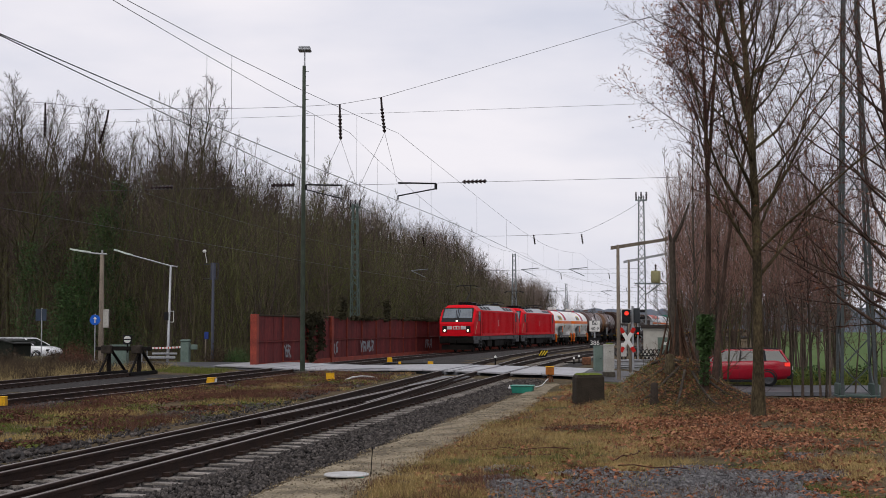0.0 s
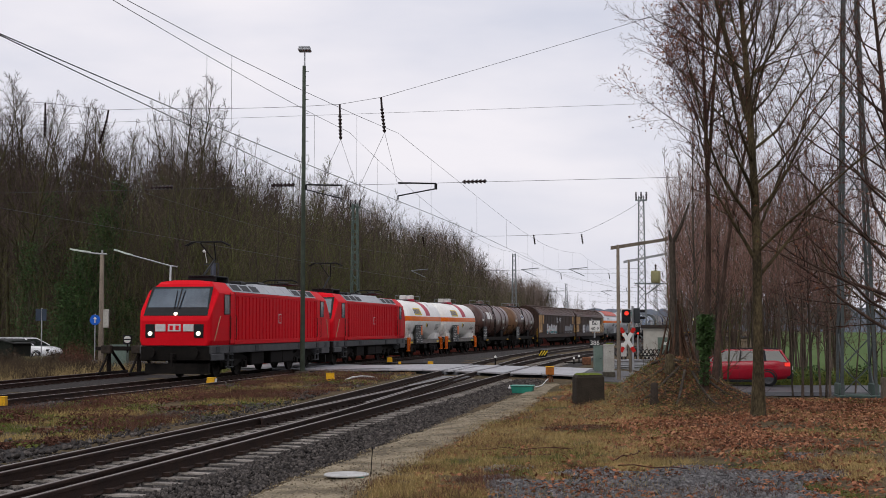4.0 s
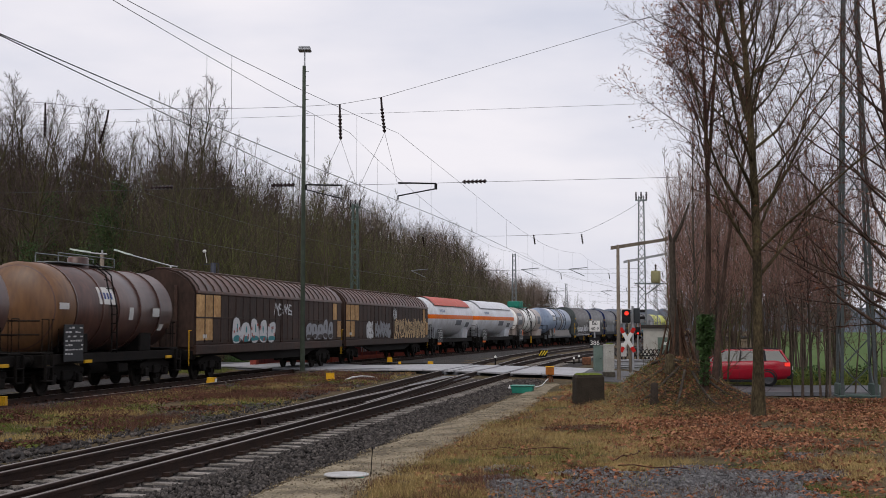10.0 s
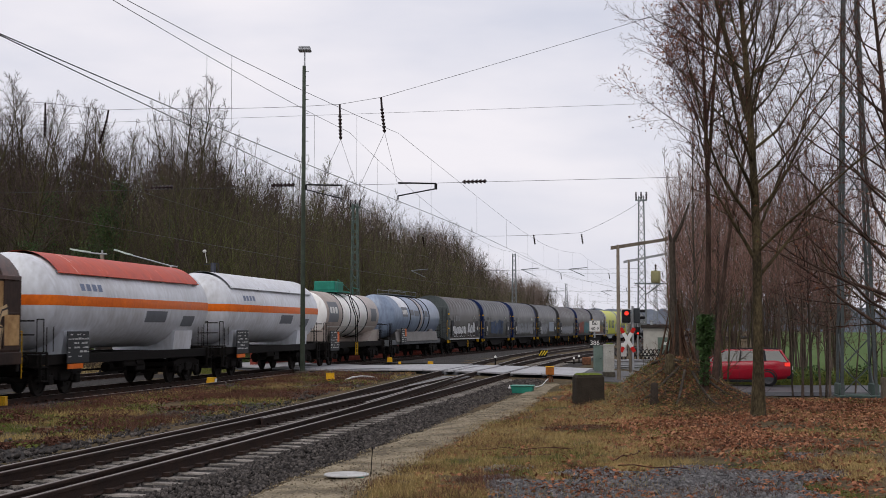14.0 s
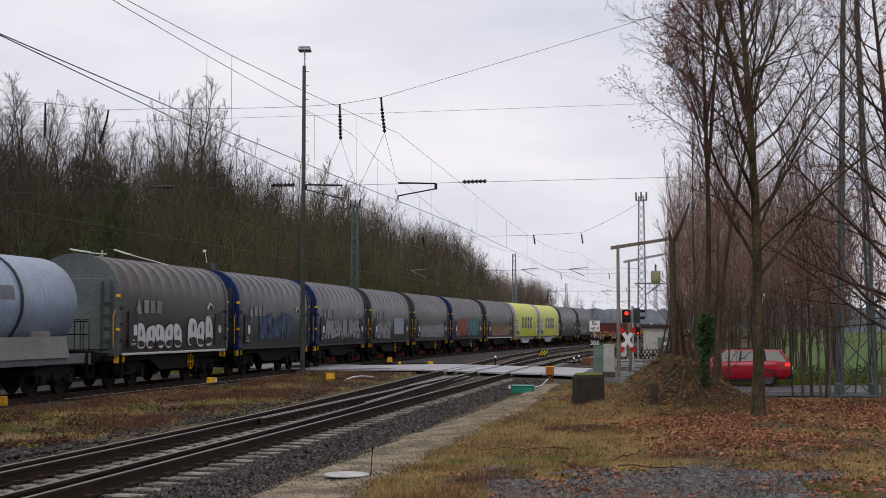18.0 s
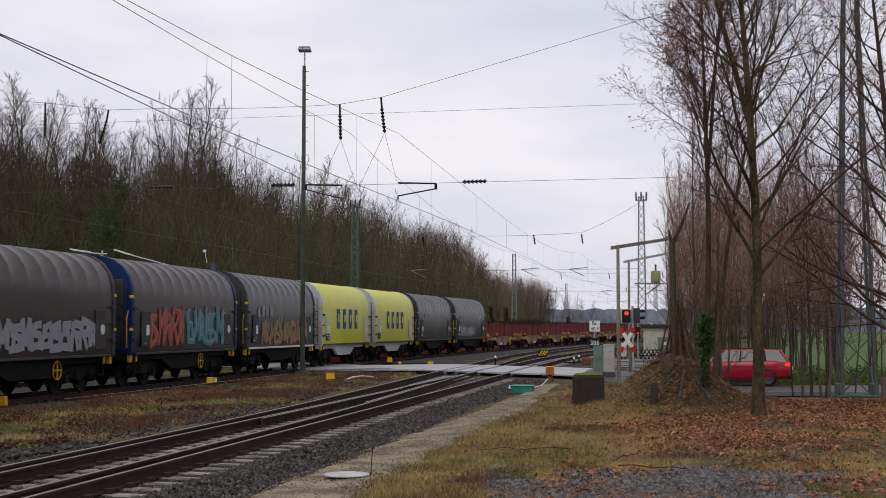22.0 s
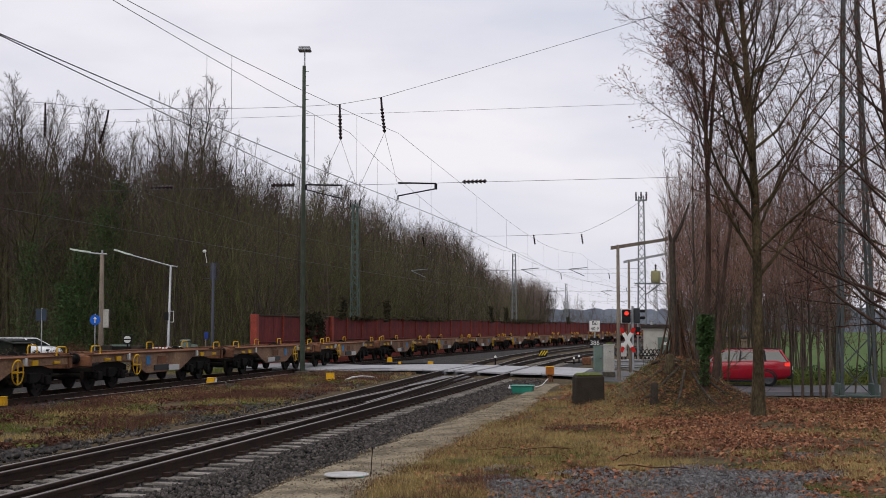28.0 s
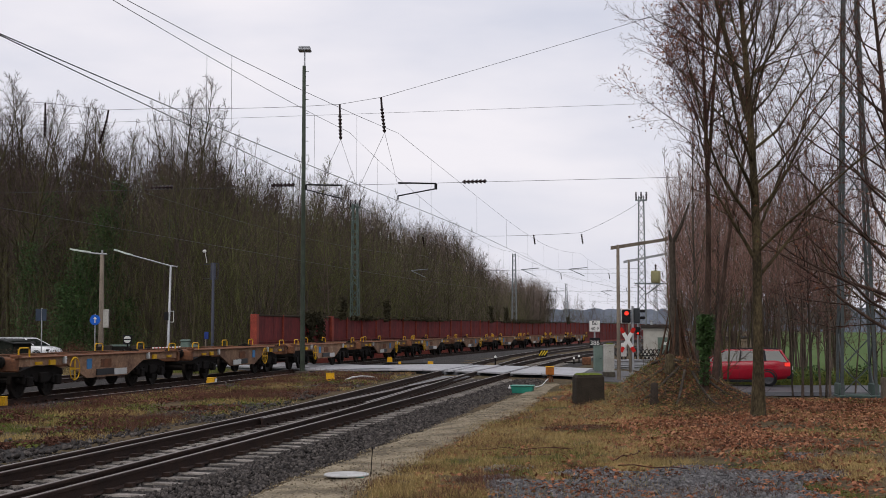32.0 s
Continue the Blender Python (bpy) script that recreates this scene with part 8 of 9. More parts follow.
    while len(pts) < 5200:
        s = rng.uniform(-24, 24)
        lat = rng.uniform(2.4, 4.2) if rng.random() < 0.5 else lat_q(s) - rng.uniform(1.9, 3.6)
        x, y, _ = track(s, lat)
        if y > 18 and x / y > -0.36:
            pts.append((x, y, 0.035 + (-0.2 * (3.3 - lat) if lat < 3.3 else 0.0)))
    heap("ballast_stones", "dark stones spilled beside the tracks", np.array(pts), 0.04, STONE)
    pts = []
    while len(pts) < 5200:
        s = -25 + 28 * rng.random() ** 1.3
        lat = 14.35 + 0.3 * smooth(-12, -2, s) + rng.random() * (1.4 - 0.8 * smooth(-8, 8, s))
        x, y, _ = track(s, lat)
        pts.append((x, y, ground_z(x, y) + 0.045))
    heap("path_grit", "coarse sandy grit on the path", np.array(pts), 0.011, mat("sand_grit", (0.30, 0.25, 0.17), (0.08, 0.065, 0.045), 0.95, contrast=0.5, island=0.6))
    # low rosettes and dead leaves in the strip between the tracks
    for mt, n_, key, lab in ((WEED, 15000, 51, "dead brown weeds between the tracks"), (GRASS_G, 5500, 57, "moss and low green weeds between the tracks")):
        pl = scatter(n_, rng, verge(view_spot(22, 62, -0.345, -0.02, 1.2), lambda s, lat, x, y: mid(s, lat, x, y) and clump(x, y, 0.45, key) + 0.5 * clump(x, y, 1.7, key + 1) > 0.14))
        pl[:, 2] += rng.uniform(0.0, 0.09, n_)
        v, f = leaf_blades(pl, rng, 0.042, 0.7)
        tagged(new("low_weeds", tri_mesh("low_weeds", v, f, mt)), lab, "weeds", kind="stuff")
    gr = scatter(15000, rng, verge(view_spot(13.6, 19.0, 0.0, 0.34, 1.0), lambda s, lat, x, y: (stony(x, y) or clump(x, y, 0.9, 31) > 0.45) and lat > 15.6))
    heap("gravel", "wet dark gravel patch with leaves between", gr + [0, 0, 0.006], 0.027, mat("gravel_wet", (0.145, 0.138, 0.14), (0.05, 0.047, 0.047), 0.6, scale=6, fine=40, bump=0.2, contrast=0.9, island=0.6))


build_cover()


# ---- cars waiting at the crossing ----
def build_car(label, paint, at, lit=False):
    c = thing("car", label, "car", at=at, group="cars at the crossing")
    st = [(-2.30, 0.70, 0.48, 0.80), (-2.22, 0.84, 0.34, 0.98), (-1.6, 0.90, 0.24, 1.03), (-0.4, 0.91, 0.20, 1.0), (0.8, 0.905, 0.20, 0.97), (1.55, 0.89, 0.24, 0.90), (2.05, 0.82, 0.28, 0.79), (2.28, 0.66, 0.34, 0.66), (2.34, 0.45, 0.42, 0.58)]
    sec = []
    for x, w, zb, zs in st:
        h = [(x, -w * 0.88, zb), (x, -w, zb + 0.14), (x, -w, zb + (zs - zb) * 0.62), (x, -w * 0.975, zs - 0.07), (x, -w * 0.90, zs)]
        sec.append(h + [(a, -b, d) for a, b, d in reversed(h)])
    body = part("body", Geo().loft(sec, smooth=True), paint, c)
    low = [(-2.18, 0.82), (1.18, 0.80)]
    top = [(-1.86, 0.60), (0.30, 0.60)]
    ring = lambda pts, z: [(pts[0][0], -pts[0][1], z), (pts[1][0], -pts[1][1], z), (pts[1][0], pts[1][1], z), (pts[0][0], pts[0][1], z)]
    g = Geo().loft([ring(low, 0.97), ring(top, 1.42)])
    part("glasshouse", g, mat("car_glass", (0.012, 0.014, 0.016), (0.009, 0.011, 0.012), 0.06, bump=0, spec=0.5), c, "tinted windows all round")
    part("roof", Geo().loft([[(-1.95, -0.61, 1.40), (-1.95, 0.61, 1.40), (0.36, 0.61, 1.40), (0.36, -0.61, 1.40)], [(-1.88, -0.58, 1.455), (-1.88, 0.58, 1.455), (0.28, 0.58, 1.455), (0.28, -0.58, 1.455)], [(-1.6, -0.42, 1.475), (-1.6, 0.42, 1.475), (0.0, 0.42, 1.475), (0.0, -0.42, 1.475)]]), paint, c)
    for sy in (-1, 1):
        for a, b in (((-2.16, 0.985), (-1.86, 1.42)), ((-1.28, 0.985), (-1.22, 1.42)), ((-0.28, 0.98), (-0.32, 1.42)), ((1.17, 0.98), (0.31, 1.42))):
            p, q = Vector((a[0], sy * 0.81, a[1])), Vector((b[0], sy * 0.61, b[1]))
            part("pillar", Geo().cyl(p, q, 0.045 if a[0] < -1 else 0.03, n=6), paint if a[0] in (-2.16, 1.17) else BLACK, c)
        part("roof_rail", Geo().tube([(-1.8, sy * 0.56, 1.46), (-1.7, sy * 0.57, 1.50), (0.1, sy * 0.57, 1.50), (0.2, sy * 0.56, 1.46)], 0.016, 6), BLACK, c)
        part("mirror", Geo().box(0.62, 0.80, sy * 0.90, sy * 1.06, 0.98, 1.12, 0.03), paint, c)
        part("door_handle", Geo().box(-0.15, 0.05, sy * 0.905, sy * 0.93, 0.80, 0.83, 0.006).box(-1.15, -0.95, sy * 0.905, sy * 0.93, 0.81, 0.84, 0.006), paint, c)
        part("door_seam", Geo().box(-0.26, -0.25, sy * 0.89, sy * 0.914, 0.3, 0.97).box(0.85, 0.86, sy * 0.89, sy * 0.912, 0.3, 0.95).box(-1.22, -1.21, sy * 0.89, sy * 0.912, 0.35, 0.98), BLACK, c)
        part("sill", Geo().box(-1.0, 0.95, sy * 0.84, sy * 0.915, 0.17, 0.27, 0.015), BLACK, c)
        tail = mat("lit_tail_lamp", (0.45, 0.02, 0.02), rough=0.3, emit=((1.0, 0.06, 0.04), 0.7), bump=0) if lit else RED_P
        part("tail_light", Geo().box(-2.27, -2.02, sy * 0.62, sy * 0.88, 0.80, 0.95, 0.02), tail, c)
        part("headlight", Geo().box(1.98, 2.2, sy * 0.52, sy * 0.80, 0.60, 0.74, 0.03), GLASS, c)
        for x in (-1.38, 1.40):
            w = part("wheel", Geo().lathe([(sy * 0.90, 0.0), (sy * 0.90, 0.06), (sy * 0.88, 0.2), (sy * 0.885, 0.215)], 16, "y", (x, 0, 0.32)).lathe([(sy * 0.70, 0.0), (sy * 0.70, 0.2), (sy * 0.885, 0.215)], 16, "y", (x, 0, 0.32)), mat("alloy_dark", (0.10, 0.10, 0.105), (0.06, 0.06, 0.065), 0.4, 0.5, bump=0), c, "dark alloy wheel")
            part("tyre", Geo().lathe([(sy * 0.70, 0.2), (sy * 0.70, 0.30), (sy * 0.74, 0.325), (sy * 0.87, 0.325), (sy * 0.905, 0.30), (sy * 0.90, 0.215)], 20, "y", (x, 0, 0.32)), BLACK, w)
            part("wheel_arch", Geo().lathe([(sy * 0.80, 0.36), (sy * 0.917, 0.36), (sy * 0.917, 0.33), (sy * 0.80, 0.33)], 20, "y", (x, 0, 0.34)), BLACK, w)
    part("rear_bumper", Geo().box(-2.36, -2.05, -0.80, 0.80, 0.30, 0.56, 0.06), BLACK, c)
    part("front_bumper", Geo().box(2.1, 2.37, -0.62, 0.62, 0.28, 0.5, 0.06), BLACK, c)
    part("number_plate", Geo().box(-2.335, -2.30, -0.26, 0.26, 0.66, 0.77, 0.004), WHITE_P, c)
    part("plate_bar", Geo().box(-2.342, -2.337, -0.2, 0.2, 0.69, 0.74), BLACK, c)
    part("rear_wiper", Geo().cyl((-2.2, -0.2, 1.02), (-2.06, 0.25, 1.2), 0.012, n=5), BLACK, c)
    return c


CAR_RED = mat("car_red", (0.30, 0.009, 0.022), (0.24, 0.006, 0.016), 0.2, scale=1, fine=20, bump=0.01, spec=0.35)
CAR_WHITE = mat("car_white", (0.74, 0.75, 0.76), (0.66, 0.67, 0.69), 0.25, scale=1, fine=20, bump=0.01, spec=0.6)
CAR_DARK = mat("car_dark", (0.02, 0.022, 0.026), (0.015, 0.017, 0.02), 0.25, scale=1, fine=20, bump=0.01, spec=0.6)
build_car("dark red estate car waiting on the road, brake lights on", CAR_RED, pose(11.80, 55.6, -0.33, 0, 0, 166), lit=True)
build_car("white car waiting on the road beyond the barrier", CAR_WHITE, pose(-26.6, 87.3, -0.09, 0, 0, -20))
sh = thing("shed", "low dark green shed with a flat felt roof", "shed", at=pose(-27.2, 80.5, -0.3, 0, 0, -8))
SHED = mat("shed_green", (0.022, 0.026, 0.02), (0.012, 0.014, 0.011), 0.8, scale=2, fine=20, bump=0.2)
part("walls", Geo().box(-2.6, 2.55, -1.2, 1.2, 0, 1.56, 0.02), SHED, sh)
for k_ in range(14):
    part("board", lambda: Geo().box(-0.16, 0.16, -1.225, -1.203, 0.05, 1.52, 0.006), SHED, sh, at=pose(-2.35 + 0.36 * k_, 0, 0), key="shed_board")
part("roof", Geo().loft([[(-2.75, y_, 1.57), (1.6, y_, 1.60), (2.8, y_, 1.36), (2.8, y_, 1.43), (1.6, y_, 1.67), (-2.75, y_, 1.65)] for y_ in (-1.35, 1.35)]), mat("shed_felt", (0.05, 0.052, 0.05), (0.03, 0.031, 0.03), 0.85, bump=0.3), sh)


# ---- right of the crossing: cabinets, signal, posts ----
def text_part(parent, name, words, size, material, at, label=""):
    cu = bpy.data.curves.new(name, "FONT")
    cu.body, cu.size, cu.align_x, cu.align_y, cu.extrude = words, size, "CENTER", "CENTER", 0.003
    ob = new(name, cu)
    dg = bpy.context.evaluated_depsgraph_get()
    me = bpy.data.meshes.new_from_object(ob.evaluated_get(dg))
    bpy.data.objects.remove(ob)
    me.materials.clear()
    me.materials.append(material)
    o = new(name, me)
    o.parent, o.matrix_basis = parent, at
    if label:
        o["label"] = label
    return o


def ground_at(x, y, up=0.0):
    return pose(x, y, ground_z(x, y) + up)


blk = thing("concrete_block", "mossy weathered concrete block on the verge", "concrete block", at=pose(3.50, 33.0, ground_z(3.50, 33.0) - 0.05, 0, 0, 4))
part("block", Geo().loft([[(-0.34, -0.3, -0.1), (0.34, -0.3, -0.1), (0.34, 0.3, -0.1), (-0.34, 0.3, -0.1)], [(-0.335, -0.3, 0.66), (0.335, -0.3, 0.68), (0.335, 0.3, 0.67), (-0.335, 0.3, 0.67)], [(-0.28, -0.25, 0.735), (0.29, -0.25, 0.74), (0.29, 0.25, 0.735), (-0.28, 0.25, 0.74)]]), mat("block_concrete", (0.05, 0.04, 0.03), (0.022, 0.018, 0.014), 0.95, scale=4, fine=30, bump=0.6, contrast=0.8, dist=0.03), blk)
part("moss_cap", Geo().loft([[(-0.30, -0.27, 0.725), (0.31, -0.27, 0.73), (0.31, 0.27, 0.725), (-0.30, 0.27, 0.73)], [(-0.24, -0.22, 0.765), (0.25, -0.22, 0.76), (0.25, 0.22, 0.77), (-0.24, 0.22, 0.765)]]), MOSS, blk, "green moss on top")

cb = thing("switch_cabinet", "slim green trackside cabinet", "cabinet", at=pose(6.62, 58.4, -0.05, 0, 0, 6))
part("housing", Geo().box(-0.17, 0.17, -0.16, 0.16, 0.05, 1.24, 0.015), CAB_GREEN, cb)
part("lid", Geo().box(-0.19, 0.19, -0.18, 0.18, 1.24, 1.29, 0.012), CAB_GREEN, cb)
part("label_card", Geo().box(-0.07, 0.07, -0.168, -0.162, 0.12, 0.22, 0.002), WHITE_P, cb)
part("lock", Geo().cyl((0.08, -0.16, 0.75), (0.08, -0.19, 0.75), 0.02, n=8), BLACK, cb)
part("base", Geo().box(-0.2, 0.2, -0.19, 0.19, -0.3, 0.06, 0.02), CONCRETE, cb)
cb = thing("switch_cabinet", "pale grey trackside cabinet with a mossy lid", "cabinet", at=pose(6.62, 54.6, 0.0, 0, 0, 6))
part("housing", Geo().box(-0.185, 0.185, -0.18, 0.18, 0.24, 1.28, 0.015), CAB_GREY, cb)
part("lid", Geo().box(-0.21, 0.21, -0.2, 0.2, 1.28, 1.34, 0.014), CAB_GREY, cb)
part("vent_cap", Geo().box(-0.10, 0.16, -0.12, 0.12, 1.34, 1.40, 0.02), MOSS, cb)
part("door", Geo().box(-0.165, 0.165, -0.19, -0.18, 0.28, 1.25, 0.006), CAB_GREY, cb)
part("lock", Geo().cyl((0.0, -0.19, 1.05), (0.0, -0.21, 1.05), 0.02, n=8), BLACK, cb)
part("base", Geo().box(-0.22, 0.22, -0.21, 0.21, -0.35, 0.24, 0.02), CONCRETE, cb)

# crossing-number sign and signal board on one post
sg = thing("kilometre_sign", "white and black railway signs on a post", "sign", at=pose(column(1052 - 784, 63), 63.0, -0.2))
part("post", Geo().cyl((0, 0.05, 0), (0, 0.05, 2.55), 0.04, n=8), GALV, sg)
b1 = part("white_board", Geo().box(-0.24, 0.24, 0.0, 0.02, 2.03, 2.53, 0.004), WHITE_P, sg)
part("board_rim", Geo().box(-0.25, 0.25, 0.005, 0.024, 2.02, 2.54, 0.004), BLACK, b1)
text_part(b1, "lettering", "Bü", 0.26, BLACK, pose(0, -0.004, 2.41, 90, 0, 0))
text_part(b1, "lettering", "40,9", 0.22, BLACK, pose(0, -0.004, 2.15, 90, 0, 0))
b2 = part("black_board", Geo().box(-0.24, 0.24, 0.0, 0.02, 1.28, 1.74, 0.004), BLACK, sg)
text_part(b2, "lettering", "386", 0.30, WHITE_P, pose(0, -0.004, 1.5, 90, 0, 0))

# lamp gantry posts either side of the road
def gantry(label, x, y, h, arm, rise, shaft, arm_mat, r=0.07):
    g = thing("arm_post", label, "post", at=pose(x, y, ground_z(x, y) - 0.05))
    part("shaft", Geo().lathe([(0, r * 1.15), (h, r * 0.85), (h, 0)], 10, "z"), shaft, g)
    part("arm", Geo().loft([[(-0.28, -0.05, h - 0.20), (-0.28, 0.05, h - 0.20), (-0.28, 0.05, h - 0.06), (-0.28, -0.05, h - 0.06)], [(arm, -0.035, h - 0.12 + rise), (arm, 0.035, h - 0.12 + rise), (arm, 0.035, h + rise), (arm, -0.035, h + rise)]]), arm_mat, g)
    part("detector_box", Geo().box(arm - 0.02, arm + 0.2, -0.1, 0.1, h - 0.22 + rise, h + 0.06 + rise, 0.03), BLACK, g)
    part("foot", Geo().box(-0.16, 0.16, -0.16, 0.16, -0.3, 0.12, 0.03), CONCRETE, g)
    return g


gantry("weathered post with a long arm and a dark detector box", 6.86, 53.4, 5.4, 2.2, 0.32, BROWN_W, BROWN_W)
gantry("dark post with a pale arm and a dark detector box", column(1113 - 784, 74), 74.0, 5.75, 2.4, 0.45, BROWN_W, GALV)

# road signal with the St Andrew's cross
tl = thing("crossing_signal", "level-crossing signal with lit red lamp and red-white cross", "traffic signal", at=pose(7.72, 55.6, ground_z(7.72, 55.6)))
part("post", Geo().cyl((0, 0, 0), (0, 0, 3.0), 0.05, n=10), GALV, tl)
hd = part("signal_head", Geo().box(-0.45, -0.10, -0.20, 0.0, 2.32, 2.86, 0.03), BLACK, tl, "black signal head with pale rim")
part("rim", Geo().box(-0.48, -0.07, -0.012, 0.012, 2.29, 2.89, 0.01), WHITE_P, hd)
part("red_lamp", Geo().cyl((-0.275, -0.20, 2.70), (-0.275, -0.23, 2.70), 0.085, n=16), LAMP_RED, hd, "lit red lamp")
part("yellow_lamp", Geo().cyl((-0.275, -0.20, 2.46), (-0.275, -0.215, 2.46), 0.085, n=16), GLASS, hd)
part("hood", Geo().loft([[(-0.275 + 0.10 * math.cos(radians(a)), yy, 2.70 + 0.10 * math.sin(radians(a))) for a in range(-10, 191, 20)] for yy in (-0.20, -0.36)], closed=False, caps=False), BLACK, hd)
h2 = part("signal_head", Geo().box(0.06, 0.30, -0.10, 0.22, 2.30, 2.92, 0.03), mat("signal_grey_black", (0.05, 0.055, 0.06), rough=0.5), tl, "second signal head turned away")
for z in (2.46, 2.74):
    part("hood", Geo().box(0.30, 0.52, -0.02, 0.20, z, z + 0.12, 0.03), BLACK, h2)
for sgn in (-1, 1):
    m_ = Matrix.Translation((-0.22, -0.06 - 0.012 * sgn, 1.62)) @ Matrix.Rotation(radians(60 * sgn), 4, "Y")
    arm_ = part("cross_arm", Geo().box(-0.34, 0.34, -0.008, 0.008, -0.075, 0.075, 0.004, m_), WHITE_P, tl, "white arm with red ends")
    for e in (-1, 1):
        part("red_end", Geo().box(e * 0.33, e * 0.56, -0.009, 0.009, -0.075, 0.075, 0.004, m_), RED_P, arm_)
part("white_board", Geo().box(-0.46, -0.24, 0.10, 0.12, 0.95, 1.50, 0.01), WHITE_P, tl)
part("back_plate", Geo().box(-0.16, -0.04, 0.02, 0.10, 0.3, 1.9, 0.02), BROWN_W, tl)
part("foot", Geo().cyl((0, 0, -0.2), (0, 0, 0.08), 0.2, 0.17, n=12), BLACK, tl)
# small lit signal beyond the road
dw = thing("crossing_signal", "small signal post with a lit red lamp beyond the road", "traffic signal", at=pose(column(1128 - 784, 82), 82, ground_z(column(344, 82), 82)))
part("post", Geo().cyl((0, 0, 0), (0, 0, 2.6), 0.04, n=8), GALV, dw)
part("signal_head", Geo().box(-0.14, 0.14, -0.1, 0.08, 1.55, 2.05, 0.02), BLACK, dw)
part("red_lamp", Geo().cyl((0, -0.1, 1.66), (0, -0.13, 1.66), 0.06, n=12), LAMP_RED, dw)

# crash barrier, picket fence and relay hut
gr = thing("crash_barrier", "galvanised double-beam crash barrier beside the road", "crash barrier")
a_, b_ = Vector((column(1086 - 784, 64), 64, 0)), Vector((column(1172 - 784, 66), 66, 0))
dirn = (b_ - a_).normalized()
ang_ = math.degrees(math.atan2(dirn.y, dirn.x))
for i in range(4):
    p = a_ + dirn * (0.1 + i * 0.82)
    part("post", Geo().box(-0.05, 0.05, 0, 0.1, -0.5, 0.62, 0.01), GALV, gr, at=pose(p.x, p.y, -0.1, 0, 0, ang_))
for z in (0.18, 0.48):
    prof_ = [(-0.05, -0.15), (-0.09, -0.10), (-0.03, -0.04), (-0.03, 0.04), (-0.09, 0.10), (-0.05, 0.15)]
    L_ = (b_ - a_).length
    part("beam", Geo().loft([[(x, y, z + q) for y, q in prof_] + [(x, y + 0.012, z + q) for y, q in reversed(prof_)] for x in (0, L_)]), GALV, gr, at=pose(a_.x, a_.y, -0.12, 0, 0, ang_))
fc = thing("picket_fence", "dark low lattice fence before the relay hut", "fence")
for i in range(26):
    x = column(1094 - 784, 84) + 0.12 * i
    m_ = pose(x, 84 + 0.02 * (i % 2), 0.05, 0, 32 if i % 2 else -32, 0)
    part("slat", lambda: Geo().box(-0.03, 0.03, -0.012, 0.012, -0.1, 0.75, 0.005), BLACK, fc, at=m_, key="slat")
part("rail", Geo().box(column(310, 84), column(310, 84) + 3.1, 84.03, 84.06, 0.28, 0.33, 0.005), BLACK, fc)

hut = thing("relay_hut", "pale rendered relay hut with a flat dark roof and green door", "hut", at=pose(14.4, 91.0, -0.35, 0, 0, -14))
part("wall", Geo().box(-1.05, 1.05, -0.05, 2.2, 0.0, 2.32, 0.02), PLASTER, hut)
part("roof", Geo().box(-1.2, 1.2, -0.2, 2.35, 2.32, 2.55, 0.03), mat("roof_felt", (0.06, 0.05, 0.045), (0.035, 0.03, 0.028), 0.9), hut)
part("roof_edge", Geo().box(-1.12, 1.12, -0.12, 2.27, 2.22, 2.318, 0.01), CAB_GREY, hut)
dr = part("door", Geo().box(-0.1, 0.95, -0.085, -0.052, 0.06, 1.72, 0.01), CAB_GREEN, hut)
part("notice", Geo().box(0.28, 0.56, -0.095, -0.087, 1.22, 1.42, 0.003), WHITE_P, dr)
part("door_handle", Geo().box(0.0, 0.08, -0.12, -0.086, 0.9, 0.94, 0.01), BLACK, dr)
part("ventilator", Geo().box(-0.5, -0.34, -0.07, -0.052, 0.5, 0.62, 0.005), BLACK, hut)
part("chimney", Geo().cyl((-0.55, 0.5, 2.55), (-0.55, 0.5, 2.85), 0.09, n=8), GALV, hut)

# ---- small trackside things ----
def marker(x, y, z, s=1.0, cap=False):
    s *= 0.82
    m = thing("cable_marker", "yellow plastic cable marker box beside the rails", "marker", at=pose(x, y, z + 0.02, 0, 0, random.uniform(-12, 12)), group="yellow markers")
    part("box", Geo().loft([[(-0.19 * s, -0.13 * s, 0), (0.19 * s, -0.13 * s, 0), (0.19 * s, 0.13 * s, 0), (-0.19 * s, 0.13 * s, 0)], [(-0.165 * s, -0.12 * s, 0.30 * s), (0.165 * s, -0.12 * s, 0.30 * s), (0.165 * s, 0.12 * s, 0.30 * s), (-0.165 * s, 0.12 * s, 0.30 * s)]]), YELLOW_P, m)
    part("lid", Geo().box(-0.18 * s, 0.18 * s, -0.135 * s, 0.135 * s, 0.30 * s, 0.335 * s, 0.01), YELLOW_P, m)
    if cap:
        part("side_plate", Geo().box(0.19 * s, 0.21 * s, -0.12 * s, 0.12 * s, 0.04, 0.24, 0.004), WHITE_P, m)
    return m


marker(-8.05, 47.6, -0.02, cap=True)
marker(-4.12, 50.0, 0.05, 1.05)
marker(column(690 - 784, 79), 79.0, 0.0)
marker(column(762 - 784, 70), 70.0, 0.02, 0.9)
marker(column(640 - 784, 71) + 1.9, 74.0, 0.02, 0.5)
marker(-11.95, 37.1, -0.12, 0.9)
om = thing("marker_post", "orange-brown box on a short rusty post", "marker", at=ground_at(3.92, 50.2))
part("post", Geo().cyl((0, 0, -0.1), (0, 0, 0.3), 0.05, n=8).cyl((-0.14, 0.05, -0.1), (-0.06, 0, 0.28), 0.025, n=6).cyl((0.14, 0.05, -0.1), (0.06, 0, 0.28), 0.025, n=6), RUST, om)
